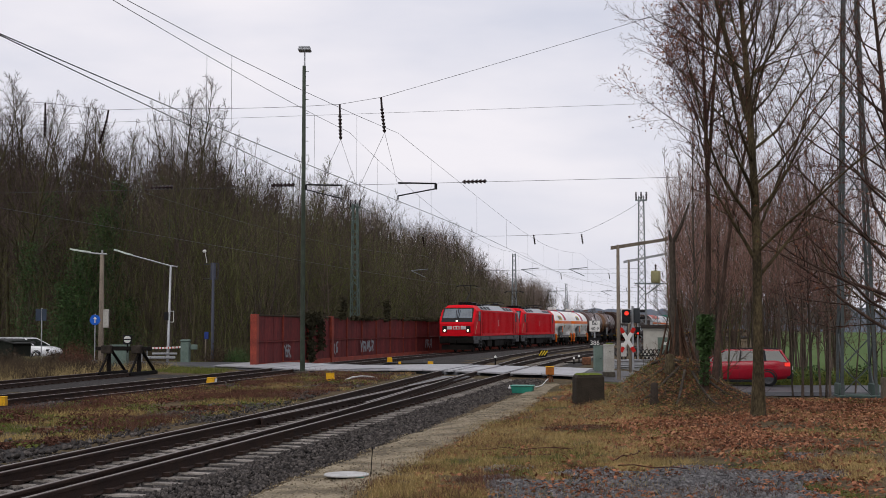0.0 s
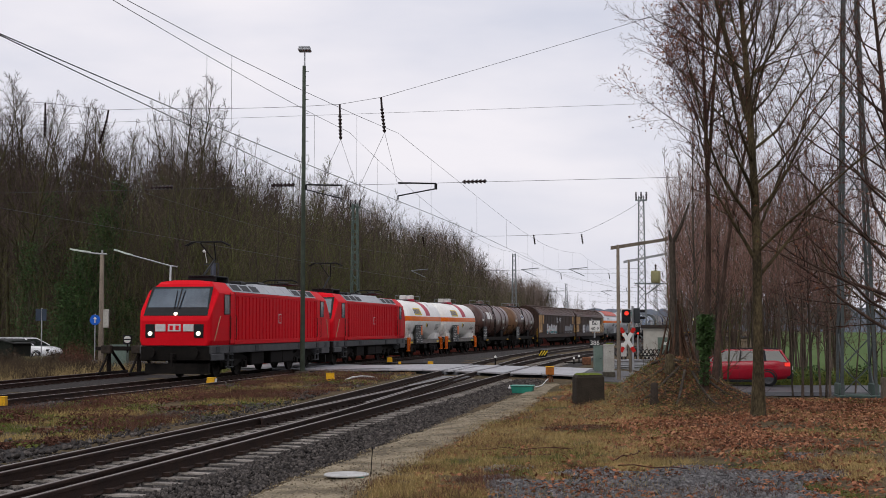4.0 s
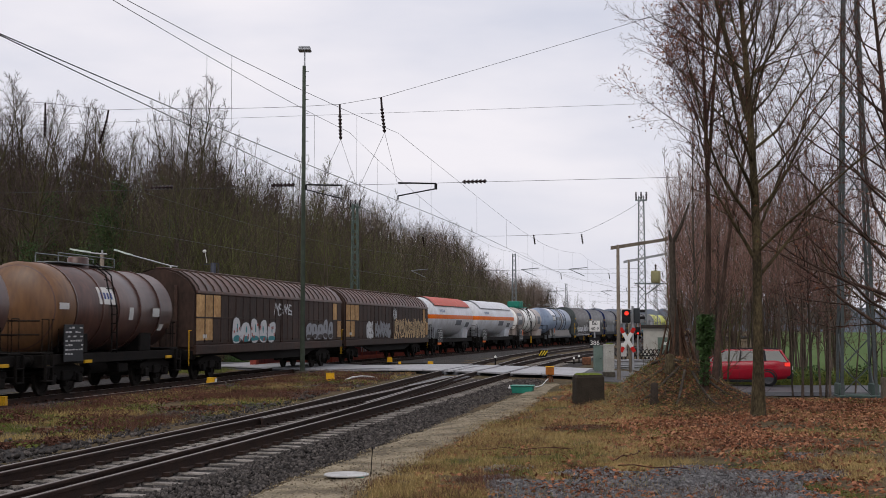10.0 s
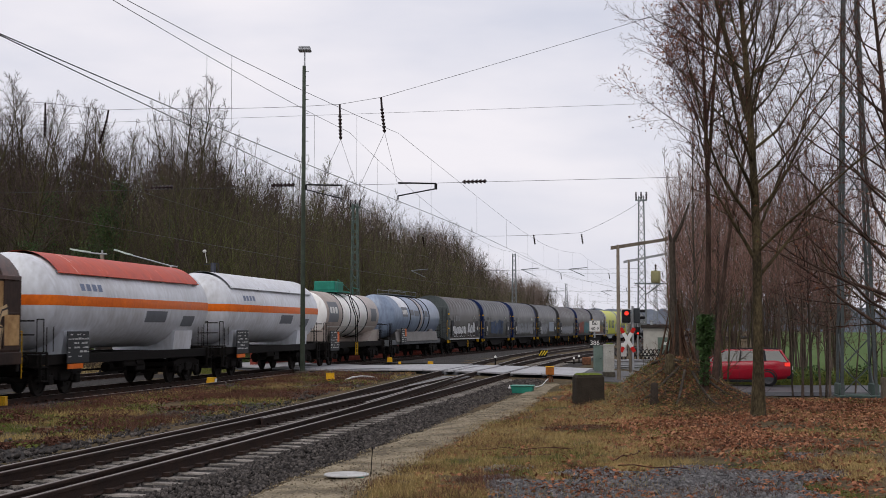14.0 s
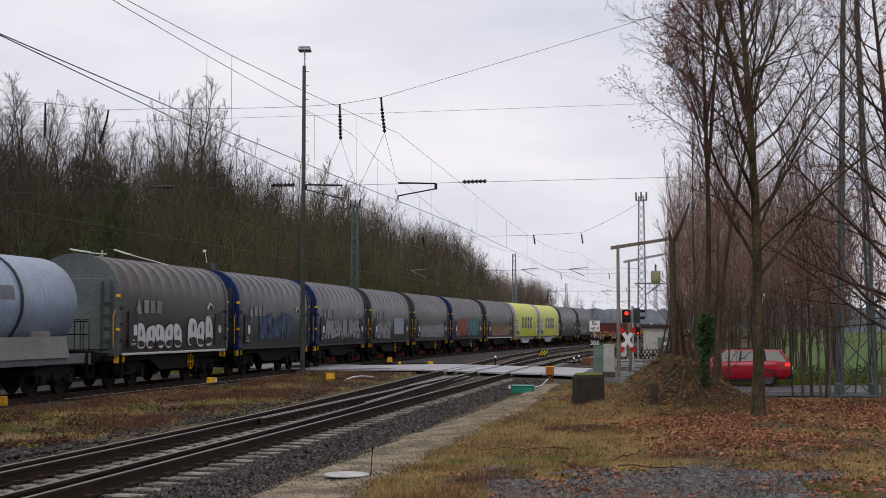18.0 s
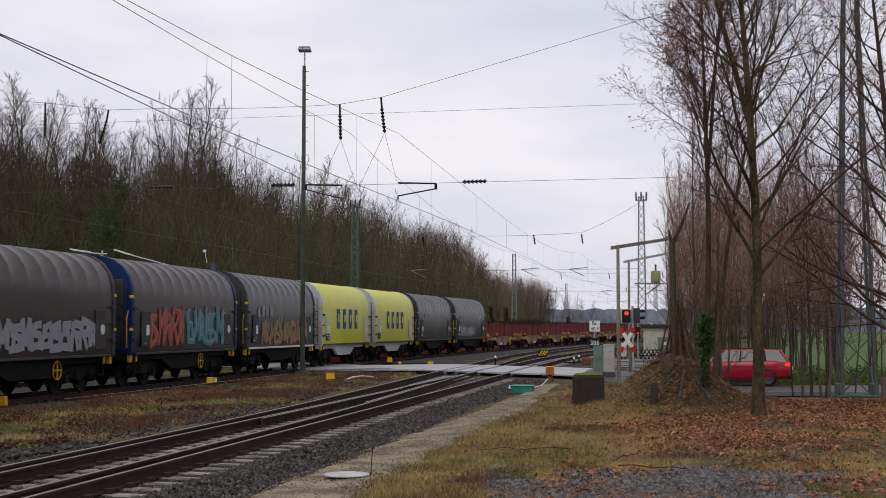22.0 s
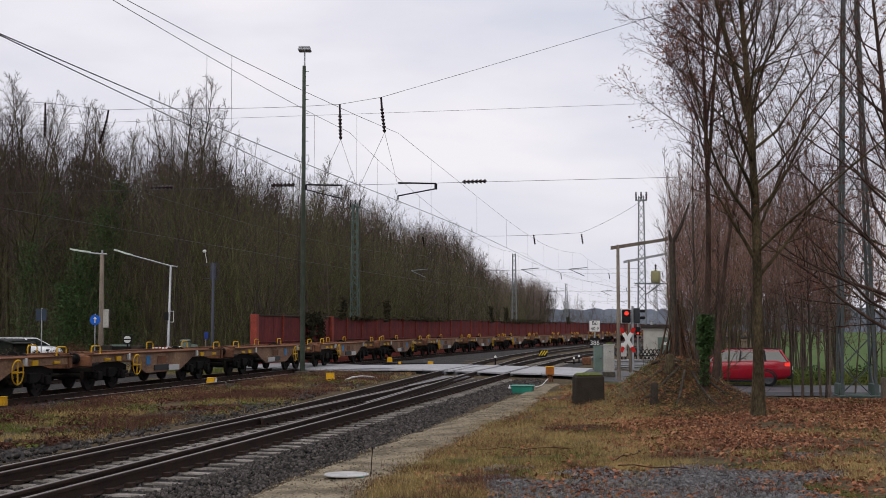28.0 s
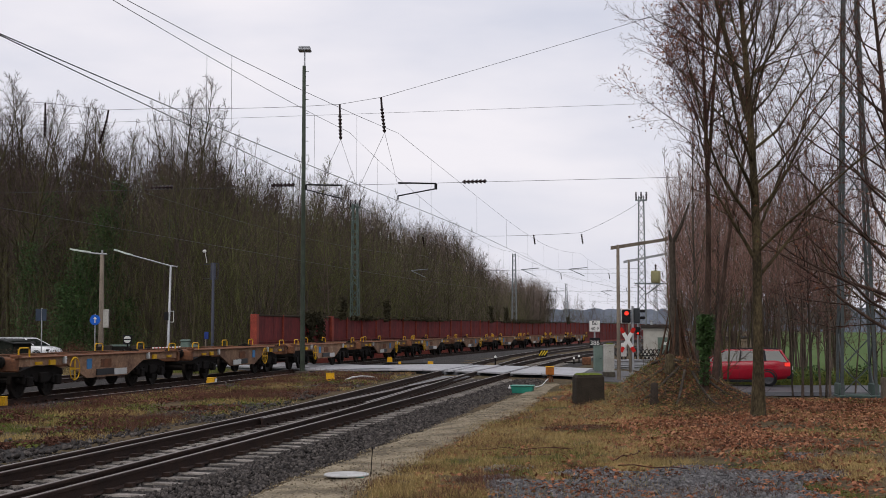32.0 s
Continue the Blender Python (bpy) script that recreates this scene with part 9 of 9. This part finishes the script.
part("box", Geo().box(-0.15, 0.15, -0.11, 0.11, 0.27, 0.55, 0.02), mat("faded_orange", (0.45, 0.17, 0.03), (0.30, 0.10, 0.025), 0.7), om)
part("lid", Geo().box(-0.165, 0.165, -0.125, 0.125, 0.55, 0.585, 0.01), YELLOW_P, om)
tb = thing("cable_trough", "teal green plastic trough lying by the path", "trough", at=pose(2.42, 41.6, ground_z(2.42, 41.6) + 0.01, 0, 0, -12))
part("trough", Geo().loft([[(-0.30, -0.16, 0.0), (0.30, -0.16, 0.0), (0.30, 0.16, 0.0), (-0.30, 0.16, 0.0)], [(-0.34, -0.18, 0.22), (0.34, -0.18, 0.22), (0.34, 0.18, 0.22), (-0.34, 0.18, 0.22)]]), TEAL_P, tb)
part("rim", Geo().box(-0.36, 0.36, -0.2, 0.2, 0.21, 0.245, 0.01), mat("teal_light", (0.14, 0.36, 0.30), rough=0.5), tb)
mh = thing("manhole", "round pale concrete manhole lid on a green shaft", "manhole", at=pose(-1.22, 17.35, ground_z(-1.22, 17.35)))
part("shaft", Geo().lathe([(-0.2, 0.17), (0.06, 0.17)], 20, "z"), CONCRETE, mh)
part("green_neck", Geo().box(0.10, 0.24, -0.2, -0.1, -0.05, 0.065, 0.01), TEAL_P, mh, "green plastic neck under the lid")
part("lid", Geo().lathe([(0.066, 0.0), (0.066, 0.27), (0.07, 0.285), (0.086, 0.285), (0.092, 0.27), (0.095, 0.0)], 32, "z"), mat("lid_concrete", (0.50, 0.50, 0.49), (0.34, 0.34, 0.33), 0.8, scale=6, fine=60, bump=0.1, contrast=0.4), mh, "pale round lid, slightly raised")
part("stake", Geo().cyl((0.3, -0.05, -0.1), (0.33, 0.0, 0.42), 0.006, n=5), RUN, mh)
sp_ = thing("striped_marker", "black and yellow striped plate between the tracks", "sign", at=pose(column(961 - 784, 92), 92.0, 0.05))
part("plate", Geo().box(-0.27, 0.27, 0, 0.03, 0.05, 0.45, 0.005), BLACK, sp_)
for i in range(3):
    m_ = Matrix.Translation((-0.17 + 0.17 * i, -0.004, 0.25)) @ Matrix.Rotation(radians(35), 4, "Y")
    part("stripe", Geo().box(-0.035, 0.035, -0.003, 0.003, -0.2, 0.2, 0, m_), SIGN_YELLOW, sp_)
part("foot", Geo().box(-0.2, 0.2, 0.0, 0.05, -0.2, 0.06, 0.01), RUN, sp_)
for x, y, h in ((column(877 - 784, 70), 70.5, 0.45), (column(1015 - 784, 76), 76, 0.3), (column(1024 - 784, 78), 78, 0.35)):
    d_ = thing("ground_signal", "small pale trackside stake", "stake", at=ground_at(x, y))
    part("stake", Geo().cyl((0, 0, -0.1), (0, 0, h), 0.04, n=8), RUN, d_)
    part("cap", Geo().lathe([(h, 0.06), (h + 0.1, 0.06), (h + 0.13, 0.0)], 10, "z"), WHITE_P, d_)
sb = thing("point_machine", "brown steel box of a point machine by the rails", "point machine", at=ground_at(column(1037 - 784, 74), 74.0))
part("box", Geo().box(-0.22, 0.22, -0.3, 0.3, 0.0, 0.42, 0.03), RUST, sb)
part("rod", Geo().cyl((-0.2, 0, 0.15), (-1.2, 0.1, 0.12), 0.03, n=6), RUN, sb)
c2_ = thing("white_hose", "pale hose lying looped on the stones", "hose")
part("hose", Geo().tube([Vector((column(612 - 784, 50), 50, 0.10)), Vector((column(625 - 784, 51), 51, 0.16)), Vector((column(640 - 784, 52), 52, 0.16)), Vector((column(655 - 784, 52), 52.4, 0.13)), Vector((column(668 - 784, 52), 52.5, 0.06))], 0.035, 6), PALE, c2_)
c3_ = thing("white_hose", "pale pipe leading to the teal trough", "hose")
part("hose", Geo().tube([Vector((column(902 - 784, 46), 46, 0.06)), Vector((2.1, 43.6, 0.08)), Vector((2.2, 42.0, 0.16))], 0.025, 6).tube([Vector((2.75, 41.8, 0.18)), Vector((3.2, 44.5, 0.12)), Vector((3.8, 49.5, 0.16))], 0.02, 6), PALE, c3_)

# ---- beyond the main track: buffer stop, barrier, lamps and signs ----
bx, by, bt = track(23.8, lat_s(23.8))
bs = thing("buffer_stop", "dark braced steel buffer stop at the end of the siding", "buffer stop", at=pose(bx, by, -0.06, 0, 0, 90 - math.degrees(bt)))
for sy in (-0.75, 0.75):
    part("upright", Geo().box(0.25, 0.40, sy - 0.08, sy + 0.08, -0.15, 1.25, 0.01), RUN, bs)
    part("brace", Geo().cyl((0.3, sy, 1.2), (2.2, sy, 0.0), 0.08, n=6), RUN, bs)
    part("brace", Geo().cyl((0.3, sy, 0.9), (-0.7, sy, 0.0), 0.06, n=6), RUN, bs)
    part("buffer_block", Geo().box(-0.1, 0.25, sy - 0.24, sy + 0.24, 0.86, 1.24, 0.04), mat("tarred_wood", (0.055, 0.044, 0.036), (0.02, 0.017, 0.014), 0.9, contrast=0.4), bs)
part("cross_beam", Geo().box(0.1, 0.4, -1.35, 1.35, 1.0, 1.18, 0.03), RUN, bs)
part("base_frame", Geo().box(-0.9, 2.4, -0.85, -0.65, -0.15, 0.02, 0.02).box(-0.9, 2.4, 0.65, 0.85, -0.15, 0.02, 0.02), RUN, bs)
ds = thing("stop_signal", "round black and white stop disc above the buffer stop", "signal", at=pose(bx + 0.25, by + 0.1, -0.06))
part("post", Geo().cyl((0, 0.05, 0.9), (0, 0.05, 1.5), 0.04, n=8), RUN, ds)
part("plate", Geo().box(-0.2, 0.2, 0.0, 0.03, 1.3, 1.72, 0.01), BLACK, ds)
part("disc", Geo().cyl((0, -0.001, 1.52), (0, -0.012, 1.52), 0.165, n=24), PALE, ds)
part("bar", Geo().box(-0.165, 0.165, -0.02, -0.013, 1.49, 1.55), BLACK, ds)

br = thing("half_barrier", "lowered red and white half barrier with a green drive post", "barrier", at=pose(-15.4, 81.8, -0.2))
part("drive_post", Geo().box(-0.26, 0.26, -0.3, 0.3, 0.0, 1.35, 0.06), CAB_GREEN, br)
part("drive_cap", Geo().box(-0.28, 0.28, -0.32, 0.32, 1.35, 1.5, 0.06), CAB_GREEN, br)
for i in range(15):
    x1 = -0.2 - 0.2 * i
    z1 = 0.98 - 0.05 * math.sin(i / 15 * 3.1)
    part("boom_section", Geo().box(x1 - 0.2, x1 - 0.06, -0.05, 0.05, z1, z1 + 0.11, 0.01), WHITE_P, br)
    part("boom_stripe", Geo().box(x1 - 0.06, x1, -0.05, 0.05, z1, z1 + 0.11, 0.01), RED_P, br)
part("counterweight", Geo().box(0.28, 0.7, -0.1, 0.1, 0.9, 1.2, 0.03), CAB_GREEN, br)
part("boom_rest", Geo().cyl((-2.6, 0, -0.1), (-2.6, 0, 0.95), 0.04, n=8).cyl((-2.3, 0, -0.1), (-2.3, 0, 0.95), 0.03, n=8), GALV, br)
part("skirt_rail", Geo().box(-2.3, -0.6, -0.05, 0.0, 0.35, 0.5, 0.02).box(-2.0, -0.5, -0.05, 0.0, 0.6, 0.72, 0.02), GALV, br)

gb = thing("signal_cabinet", "green steel cabinet behind the buffer stop", "cabinet", at=pose(-17.6, 74.5, -0.25))
part("housing", Geo().box(-0.42, 0.42, -0.3, 0.3, 0.05, 1.25, 0.02), CAB_GREEN, gb)
part("lid", Geo().box(-0.46, 0.46, -0.34, 0.34, 1.25, 1.33, 0.02), CAB_GREEN, gb)
part("label_card", Geo().box(-0.06, 0.06, -0.31, -0.302, 0.15, 0.27, 0.002), WHITE_P, gb)
part("base", Geo().box(-0.45, 0.45, -0.33, 0.33, -0.2, 0.05, 0.02), CONCRETE, gb)

lp = thing("street_lamp", "old concrete lamp post with a pale curved arm", "street lamp", at=pose(column(180 - 784, 82), 82.0, -0.3))
part("shaft", Geo().lathe([(0, 0.17), (6.7, 0.13), (6.7, 0)], 10, "z"), BROWN_W, lp)
part("collar", Geo().cyl((0, 0, 6.4), (0, 0, 6.95), 0.06, n=8), GALV, lp)
part("arm", Geo().tube([(0.3, 0, 6.72), (-0.6, 0, 6.78), (-1.2, 0, 6.88)], 0.05, 8), GALV, lp)
part("lamp_head", Geo().loft([[(x, -w, z), (x, w, z), (x, w * 0.7, z + 0.1), (x, -w * 0.7, z + 0.1)] for x, w, z in ((-0.7, 0.05, 6.80), (-1.2, 0.14, 6.86), (-1.75, 0.13, 6.95), (-1.95, 0.05, 7.0))]), mat("lamp_pale", (0.45, 0.50, 0.45), rough=0.5), lp)
part("box", Geo().box(0.12, 0.45, -0.1, 0.1, 2.3, 3.4, 0.02), CAB_GREY, lp)
lp = thing("street_lamp", "slim steel lamp post with a long sloping arm", "street lamp", at=pose(column(298 - 784, 82), 82.0, -0.3, 0, 1.2, 0))
part("shaft", Geo().lathe([(0, 0.09), (6.05, 0.06), (6.05, 0)], 10, "z"), GALV, lp)
part("arm", Geo().tube([(0.4, 0, 5.98), (0, 0, 6.02), (-2.4, 0, 6.62)], 0.04, 8), GALV, lp)
part("lamp_head", Geo().loft([[(x, -w, z), (x, w, z), (x, w * 0.7, z + 0.1), (x, -w * 0.7, z + 0.1)] for x, w, z in ((-2.3, 0.05, 6.58), (-2.7, 0.13, 6.66), (-3.2, 0.12, 6.82), (-3.45, 0.05, 6.88))]), mat("lamp_pale", (0.45, 0.50, 0.45), rough=0.5), lp)
hd = part("signal_head", Geo().box(-0.28, -0.02, -0.12, 0.12, 2.75, 3.25, 0.03), BLACK, lp)
part("rim", Geo().tube([(0.0, 0.13, 2.65), (0.25, 0.13, 2.65), (0.25, 0.13, 3.3), (0.0, 0.13, 3.3)], 0.025, 6), WHITE_P, hd)
ps = thing("signal_post", "dark grey signal post with a frame at the top", "signal post", at=pose(column(377 - 784, 84), 84.0, -0.3))
part("shaft", Geo().lathe([(0, 0.10), (6.3, 0.08), (6.3, 0)], 10, "z"), mat("post_slate", (0.06, 0.065, 0.085), rough=0.6), ps)
part("frame", Geo().tube([(-0.55, 0, 6.2), (0.3, 0, 6.25), (0.3, 0, 5.3), (-0.55, 0, 5.3)], 0.025, 6).box(-0.16, 0.16, -0.05, 0.05, 5.25, 6.3, 0.02), mat("post_slate", (0.06, 0.065, 0.085)), ps)
part("camera_ball", Geo().lathe([(6.92, 0.0), (6.94, 0.08), (7.02, 0.13), (7.1, 0.08), (7.12, 0.0)], 14, "z", (-0.55, 0, 0)).cyl((-0.5, 0, 6.92), (-0.4, 0, 6.3), 0.02, n=6), WHITE_P, ps)
part("lower_box", Geo().box(-0.5, -0.25, -0.08, 0.08, 1.6, 2.05, 0.02), SIGN_BLUE, ps)
part("side_post", Geo().cyl((-0.42, 0, 0), (-0.42, 0, 1.7), 0.05, n=8), BROWN_W, ps)
bl = thing("traffic_sign", "round blue ahead-only sign on a thin post", "traffic sign", at=pose(column(169 - 784, 78), 78.0, -0.3))
part("post", Geo().cyl((0, 0.03, 0), (0, 0.03, 3.1), 0.03, n=8), GALV, bl)
dc = part("disc", Geo().cyl((0, 0, 2.75), (0, -0.012, 2.75), 0.30, n=28), BLUE_P, bl)
part("arrow", Geo().box(-0.03, 0.03, -0.018, -0.013, 2.58, 2.88).add([(-0.11, -0.017, 2.80), (0, -0.017, 2.94), (0.11, -0.017, 2.80)], [(0, 1, 2)]), WHITE_P, dc)
bk = thing("traffic_sign", "back of a rectangular road sign on a post", "traffic sign", at=pose(column(74 - 784, 80), 80.0, -0.3))
part("post", Geo().cyl((0.02, 0.03, 0), (0.02, 0.03, 3.45), 0.035, n=8), GALV, bk)
part("plate", Geo().box(-0.34, 0.30, 0.0, 0.012, 2.7, 3.4, 0.004), mat("sign_back", (0.045, 0.06, 0.085), rough=0.6), bk)

lf = thing("lattice_fence", "low weathered wooden lattice fence by the shed", "fence", at=pose(column(34 - 784, 79), 79.0, -0.3))
for i in range(16):
    for q in (-38, 38):
        part("slat", lambda: Geo().box(-0.022, 0.022, -0.01, 0.01, 0.0, 0.78, 0.004), mat("fence_olive", (0.20, 0.18, 0.10), (0.10, 0.09, 0.05), 0.9, contrast=0.4), lf, at=pose(0.13 * i, 0.02 * (q > 0), 0.05, 0, q, 0), key="lattice_slat")
for x in (-0.2, 1.0, 2.2):
    part("post", Geo().box(x - 0.04, x + 0.04, 0.03, 0.1, -0.1, 0.85, 0.01), BROWN_W, lf)


def build_bushes():
    rng = np.random.default_rng(44)
    for px, d, w, hh, n, mt, lab in ((135, 76, 0.95, 1.55, 1500, WEED, "reddish brown bramble bush by the fence"), (100, 77, 0.8, 1.1, 900, WEED_D, "dark bramble tangle by the fence"), (385, 84, 1.0, 1.3, 1100, WEED_D, "dark bramble bush by the end of the wall"), (420, 84, 0.9, 1.0, 900, IVY, "low evergreen bush by the end of the wall"), (20, 77, 1.0, 1.2, 1100, WEED_D, "dark bramble tangle before the shed")):
        x, y = column(px - 784, d), d
        r = rng.random(n) ** 0.5
        a = rng.uniform(0, 6.28, n)
        top = hh * np.sqrt(np.clip(1 - r * r, 0.05, 1)) * rng.uniform(0.75, 1.1, n)
        p = np.stack([x + w * r * np.cos(a), y + w * r * np.sin(a), ground_z(x, y) + top * rng.random(n) ** 0.6], 1)
        v1, f1 = leaf_blades(p, rng, 0.05)
        b = np.stack([x + w * 0.4 * rng.normal(size=160), y + w * 0.4 * rng.normal(size=160), np.full(160, ground_z(x, y))], 1)
        v2, f2 = spikes(b, b + np.stack([rng.normal(size=160) * 0.4 * w, rng.normal(size=160) * 0.4 * w, rng.uniform(0.5, 1.15, 160) * hh], 1), np.full(160, 0.008))
        tagged(new("bramble_bush", tri_mesh("bramble_bush", np.concatenate([v1, v2]), np.concatenate([f1, f2 + len(v1)]), mt)), lab, "bush", kind="stuff")


build_bushes()

# an electrical box standing against the wall's end
eb = thing("electrical_box", "pale grey electrical box at the end of the wall", "cabinet", at=on_track(37.9, -3.95, -0.2))
part("housing", Geo().box(-0.35, 0.35, -0.2, 0.2, 0.0, 1.0, 0.03), CAB_GREY, eb)
part("lid", Geo().box(-0.37, 0.37, -0.22, 0.22, 1.0, 1.05, 0.015), CAB_GREY, eb)
wg = thing("wall_graffiti", "pale sprayed marks on the red wall", "graffiti")
for n_, (s0, s1, k) in enumerate(((50.2, 51.6, 2), (57.2, 60.6, 5), (75.5, 77.5, 3), (40.0, 41.2, 2))):
    x0, y0, t0 = track(s0, wall_lat(s0) + 0.03)
    h_ = new("mark_base")
    h_.parent, h_.matrix_basis = wg, pose(x0, y0, 0, 0, 0, 90 - math.degrees(t0))
    graffiti(h_, 0, s1 - s0, 0.3, 1.1, ("grey",), y=-0.08, seed=200 + n_, letters=k, fat=0.12)

# ---- the mound: ivy trunk, broken stump, roots and brush ----
def build_mound():
    rng, rnd = np.random.default_rng(21), random.Random(21)
    n = 1900
    x, y = 5.95, 31.35
    zz = np.where(rng.random(n) < 0.8, 1.35 + 0.95 * rng.beta(1.4, 1.2, n), rng.uniform(0.7, 1.5, n))
    a, r = rng.uniform(0, 6.28, n), 0.07 + 0.15 * rng.random(n) ** 1.5 * np.where(zz > 1.5, 1.0, 0.3)
    v, f = leaf_blades(np.stack([x + 0.04 * zz + r * np.cos(a), y + r * np.sin(a), zz], 1), rng, 0.05)
    tagged(new("ivy", tri_mesh("ivy", v, f, IVY)), "glossy dark green ivy round the slim trunk", "ivy", kind="stuff")
    x, y = 5.74, 33.4
    z = ground_z(x, y)
    t = thing("broken_tree", "broken forked trunk with splintered reddish base", "tree", at=pose(x, y, z - 0.1), group="verge trees")
    g = Geo()
    for k in range(26):
        a = rnd.uniform(0, 6.28)
        r = rnd.uniform(0.12, 0.34)
        g.cyl((r * 1.5 * math.cos(a), r * 1.2 * math.sin(a), 0), (r * 0.5 * math.cos(a), r * 0.5 * math.sin(a), rnd.uniform(0.5, 1.5)), rnd.uniform(0.018, 0.045), 0.006, n=5)
    part("splintered_base", g, mat("splintered_wood", (0.11, 0.062, 0.04), (0.045, 0.027, 0.02), 0.95, scale=5, fine=40, bump=0.5, stretch=(1, 1, 0.3)), t)
    part("trunk", Geo().cyl((0, 0, 0), (-0.1, 0, 1.3), 0.14, 0.09, n=9).cyl((-0.1, 0, 1.3), (-0.12, 0, 2.9), 0.09, 0.07, n=9), BARK, t)
    part("fork", Geo().cyl((-0.12, 0, 2.85), (0.10, 0, 3.3), 0.055, 0.045, n=7).cyl((0.10, 0, 3.3), (0.34, 0.1, 3.9), 0.045, 0.02, n=7).cyl((-0.12, 0, 2.85), (-0.2, 0, 3.2), 0.06, 0.02, n=7), BARK, t)
    t = thing("tree_stump", "short dark rotten stump before the mound", "stump", at=ground_at(4.72, 30.6, -0.1))
    part("stump", Geo().lathe([(0, 0.12), (0.3, 0.085), (0.58, 0.08), (0.6, 0.0)], 9, "z"), mat("rotten_wood", (0.06, 0.045, 0.035), (0.03, 0.024, 0.02), 0.95, bump=0.6), t)
    t = thing("tree_stump", "mossy rotten stump on the mound", "stump", at=ground_at(5.35, 32.3, -0.1))
    part("stump", Geo().lathe([(0, 0.17), (0.2, 0.12), (0.5, 0.10), (0.54, 0.0)], 9, "z"), BARK_G, t)
    # brush and roots over the mound
    for nm, mt, n, L, rr in (("brush_pile", TWIG_D, 260, 0.7, 0.009), ("brush_pile", TWIG, 150, 0.6, 0.008), ("brush_pile", GRASS, 700, 0.16, 0.005), ("brush_pile", GRASS_G, 3200, 0.11, 0.005), ("brush_pile", WEED, 1500, 0.2, 0.005)):
        b, e = [], []
        for _ in range(n):
            x, y = rng.normal(5.75, 0.75), rng.normal(31.2, 1.7)
            z = ground_z(x, y)
            d = rng.normal(size=3)
            d[2] = abs(d[2]) * 0.4
            d /= np.linalg.norm(d)
            b.append((x, y, z + 0.01))
            e.append((x + d[0] * L, y + d[1] * L, z + 0.03 + d[2] * L))
        v, f = spikes(b, e, np.full(n, rr))
        tagged(new(nm, tri_mesh(nm, v, f, mt)), "tangle of dead stalks and roots over the mound", "brush", kind="stuff")
    for k in range(9):
        a = 0.7 * k
        x0, y0 = 5.8 + 0.25 * math.cos(a), 32.4 + 0.3 * math.sin(a)
        pts = [(x0 + math.cos(a) * q * 0.28, y0 + math.sin(a) * q * 0.4 - 0.15 * q) for q in range(5)]
        rt = thing("root", "bare gnarled root on the mound", "root", group="roots on the mound")
        part("root_wood", Geo().tube([(px, py, ground_z(px, py) + 0.06 - 0.012 * q) for q, (px, py) in enumerate(pts)], 0.035, 6), BARK, rt)
    pl = np.array([(qx, qy, ground_z(qx, qy) + 0.02) for qx, qy in zip(rng.normal(6.0, 1.0, 4200), rng.normal(30.6, 1.7, 4200))])
    v, f = leaf_blades(pl, rng, 0.045, 0.5)
    tagged(new("fallen_leaves", tri_mesh("fallen_leaves", v, f, LEAF)), "brown leaves over the mound", "leaves", kind="stuff")
    ft = thing("fence_post", "old grey wooden post by the mast", "post", at=ground_at(12.05, 37.4, -0.1))
    part("post", Geo().box(-0.08, 0.08, -0.08, 0.08, 0, 0.95, 0.02), BROWN_W, ft)


build_mound()


# ---- what moves: the train, at an even speed along the main track ----
def motions():
    for ob, s0, base in TRAIN:
        rows = []
        for i in range(65):
            t = 0.5 * i
            s = s0 - SPEED * t
            xa, ya, _ = track(s - base / 2)
            xb, yb, _ = track(s + base / 2)
            rows.append((t, pose((xa + xb) / 2, (ya + yb) / 2, 0, 0, 0, math.degrees(math.atan2(yb - ya, xb - xa)))))
        walk(ob, rows)
    # wheels roll without slipping while their wagon is near
    for ob, dx, r, s0 in WHEELS:
        t0, t1 = max(0.0, (s0 - 95) / SPEED), min(32.0, (s0 + 32) / SPEED)
        spot = lambda t: pose(dx, 0, r, 0, -math.degrees(SPEED * (t - t0) / r) % 360, 0)
        f0, f1 = math.ceil(t0 * FPS), math.floor(t1 * FPS)
        rows = [(0.0, spot(f0 / FPS))] if f0 else []
        rows += [(f / FPS, spot(f / FPS)) for f in range(f0, f1 + 1)]
        if f1 < 32 * FPS:
            rows.append((32.0, rows[-1][1]))
        walk(ob, rows)


motions()
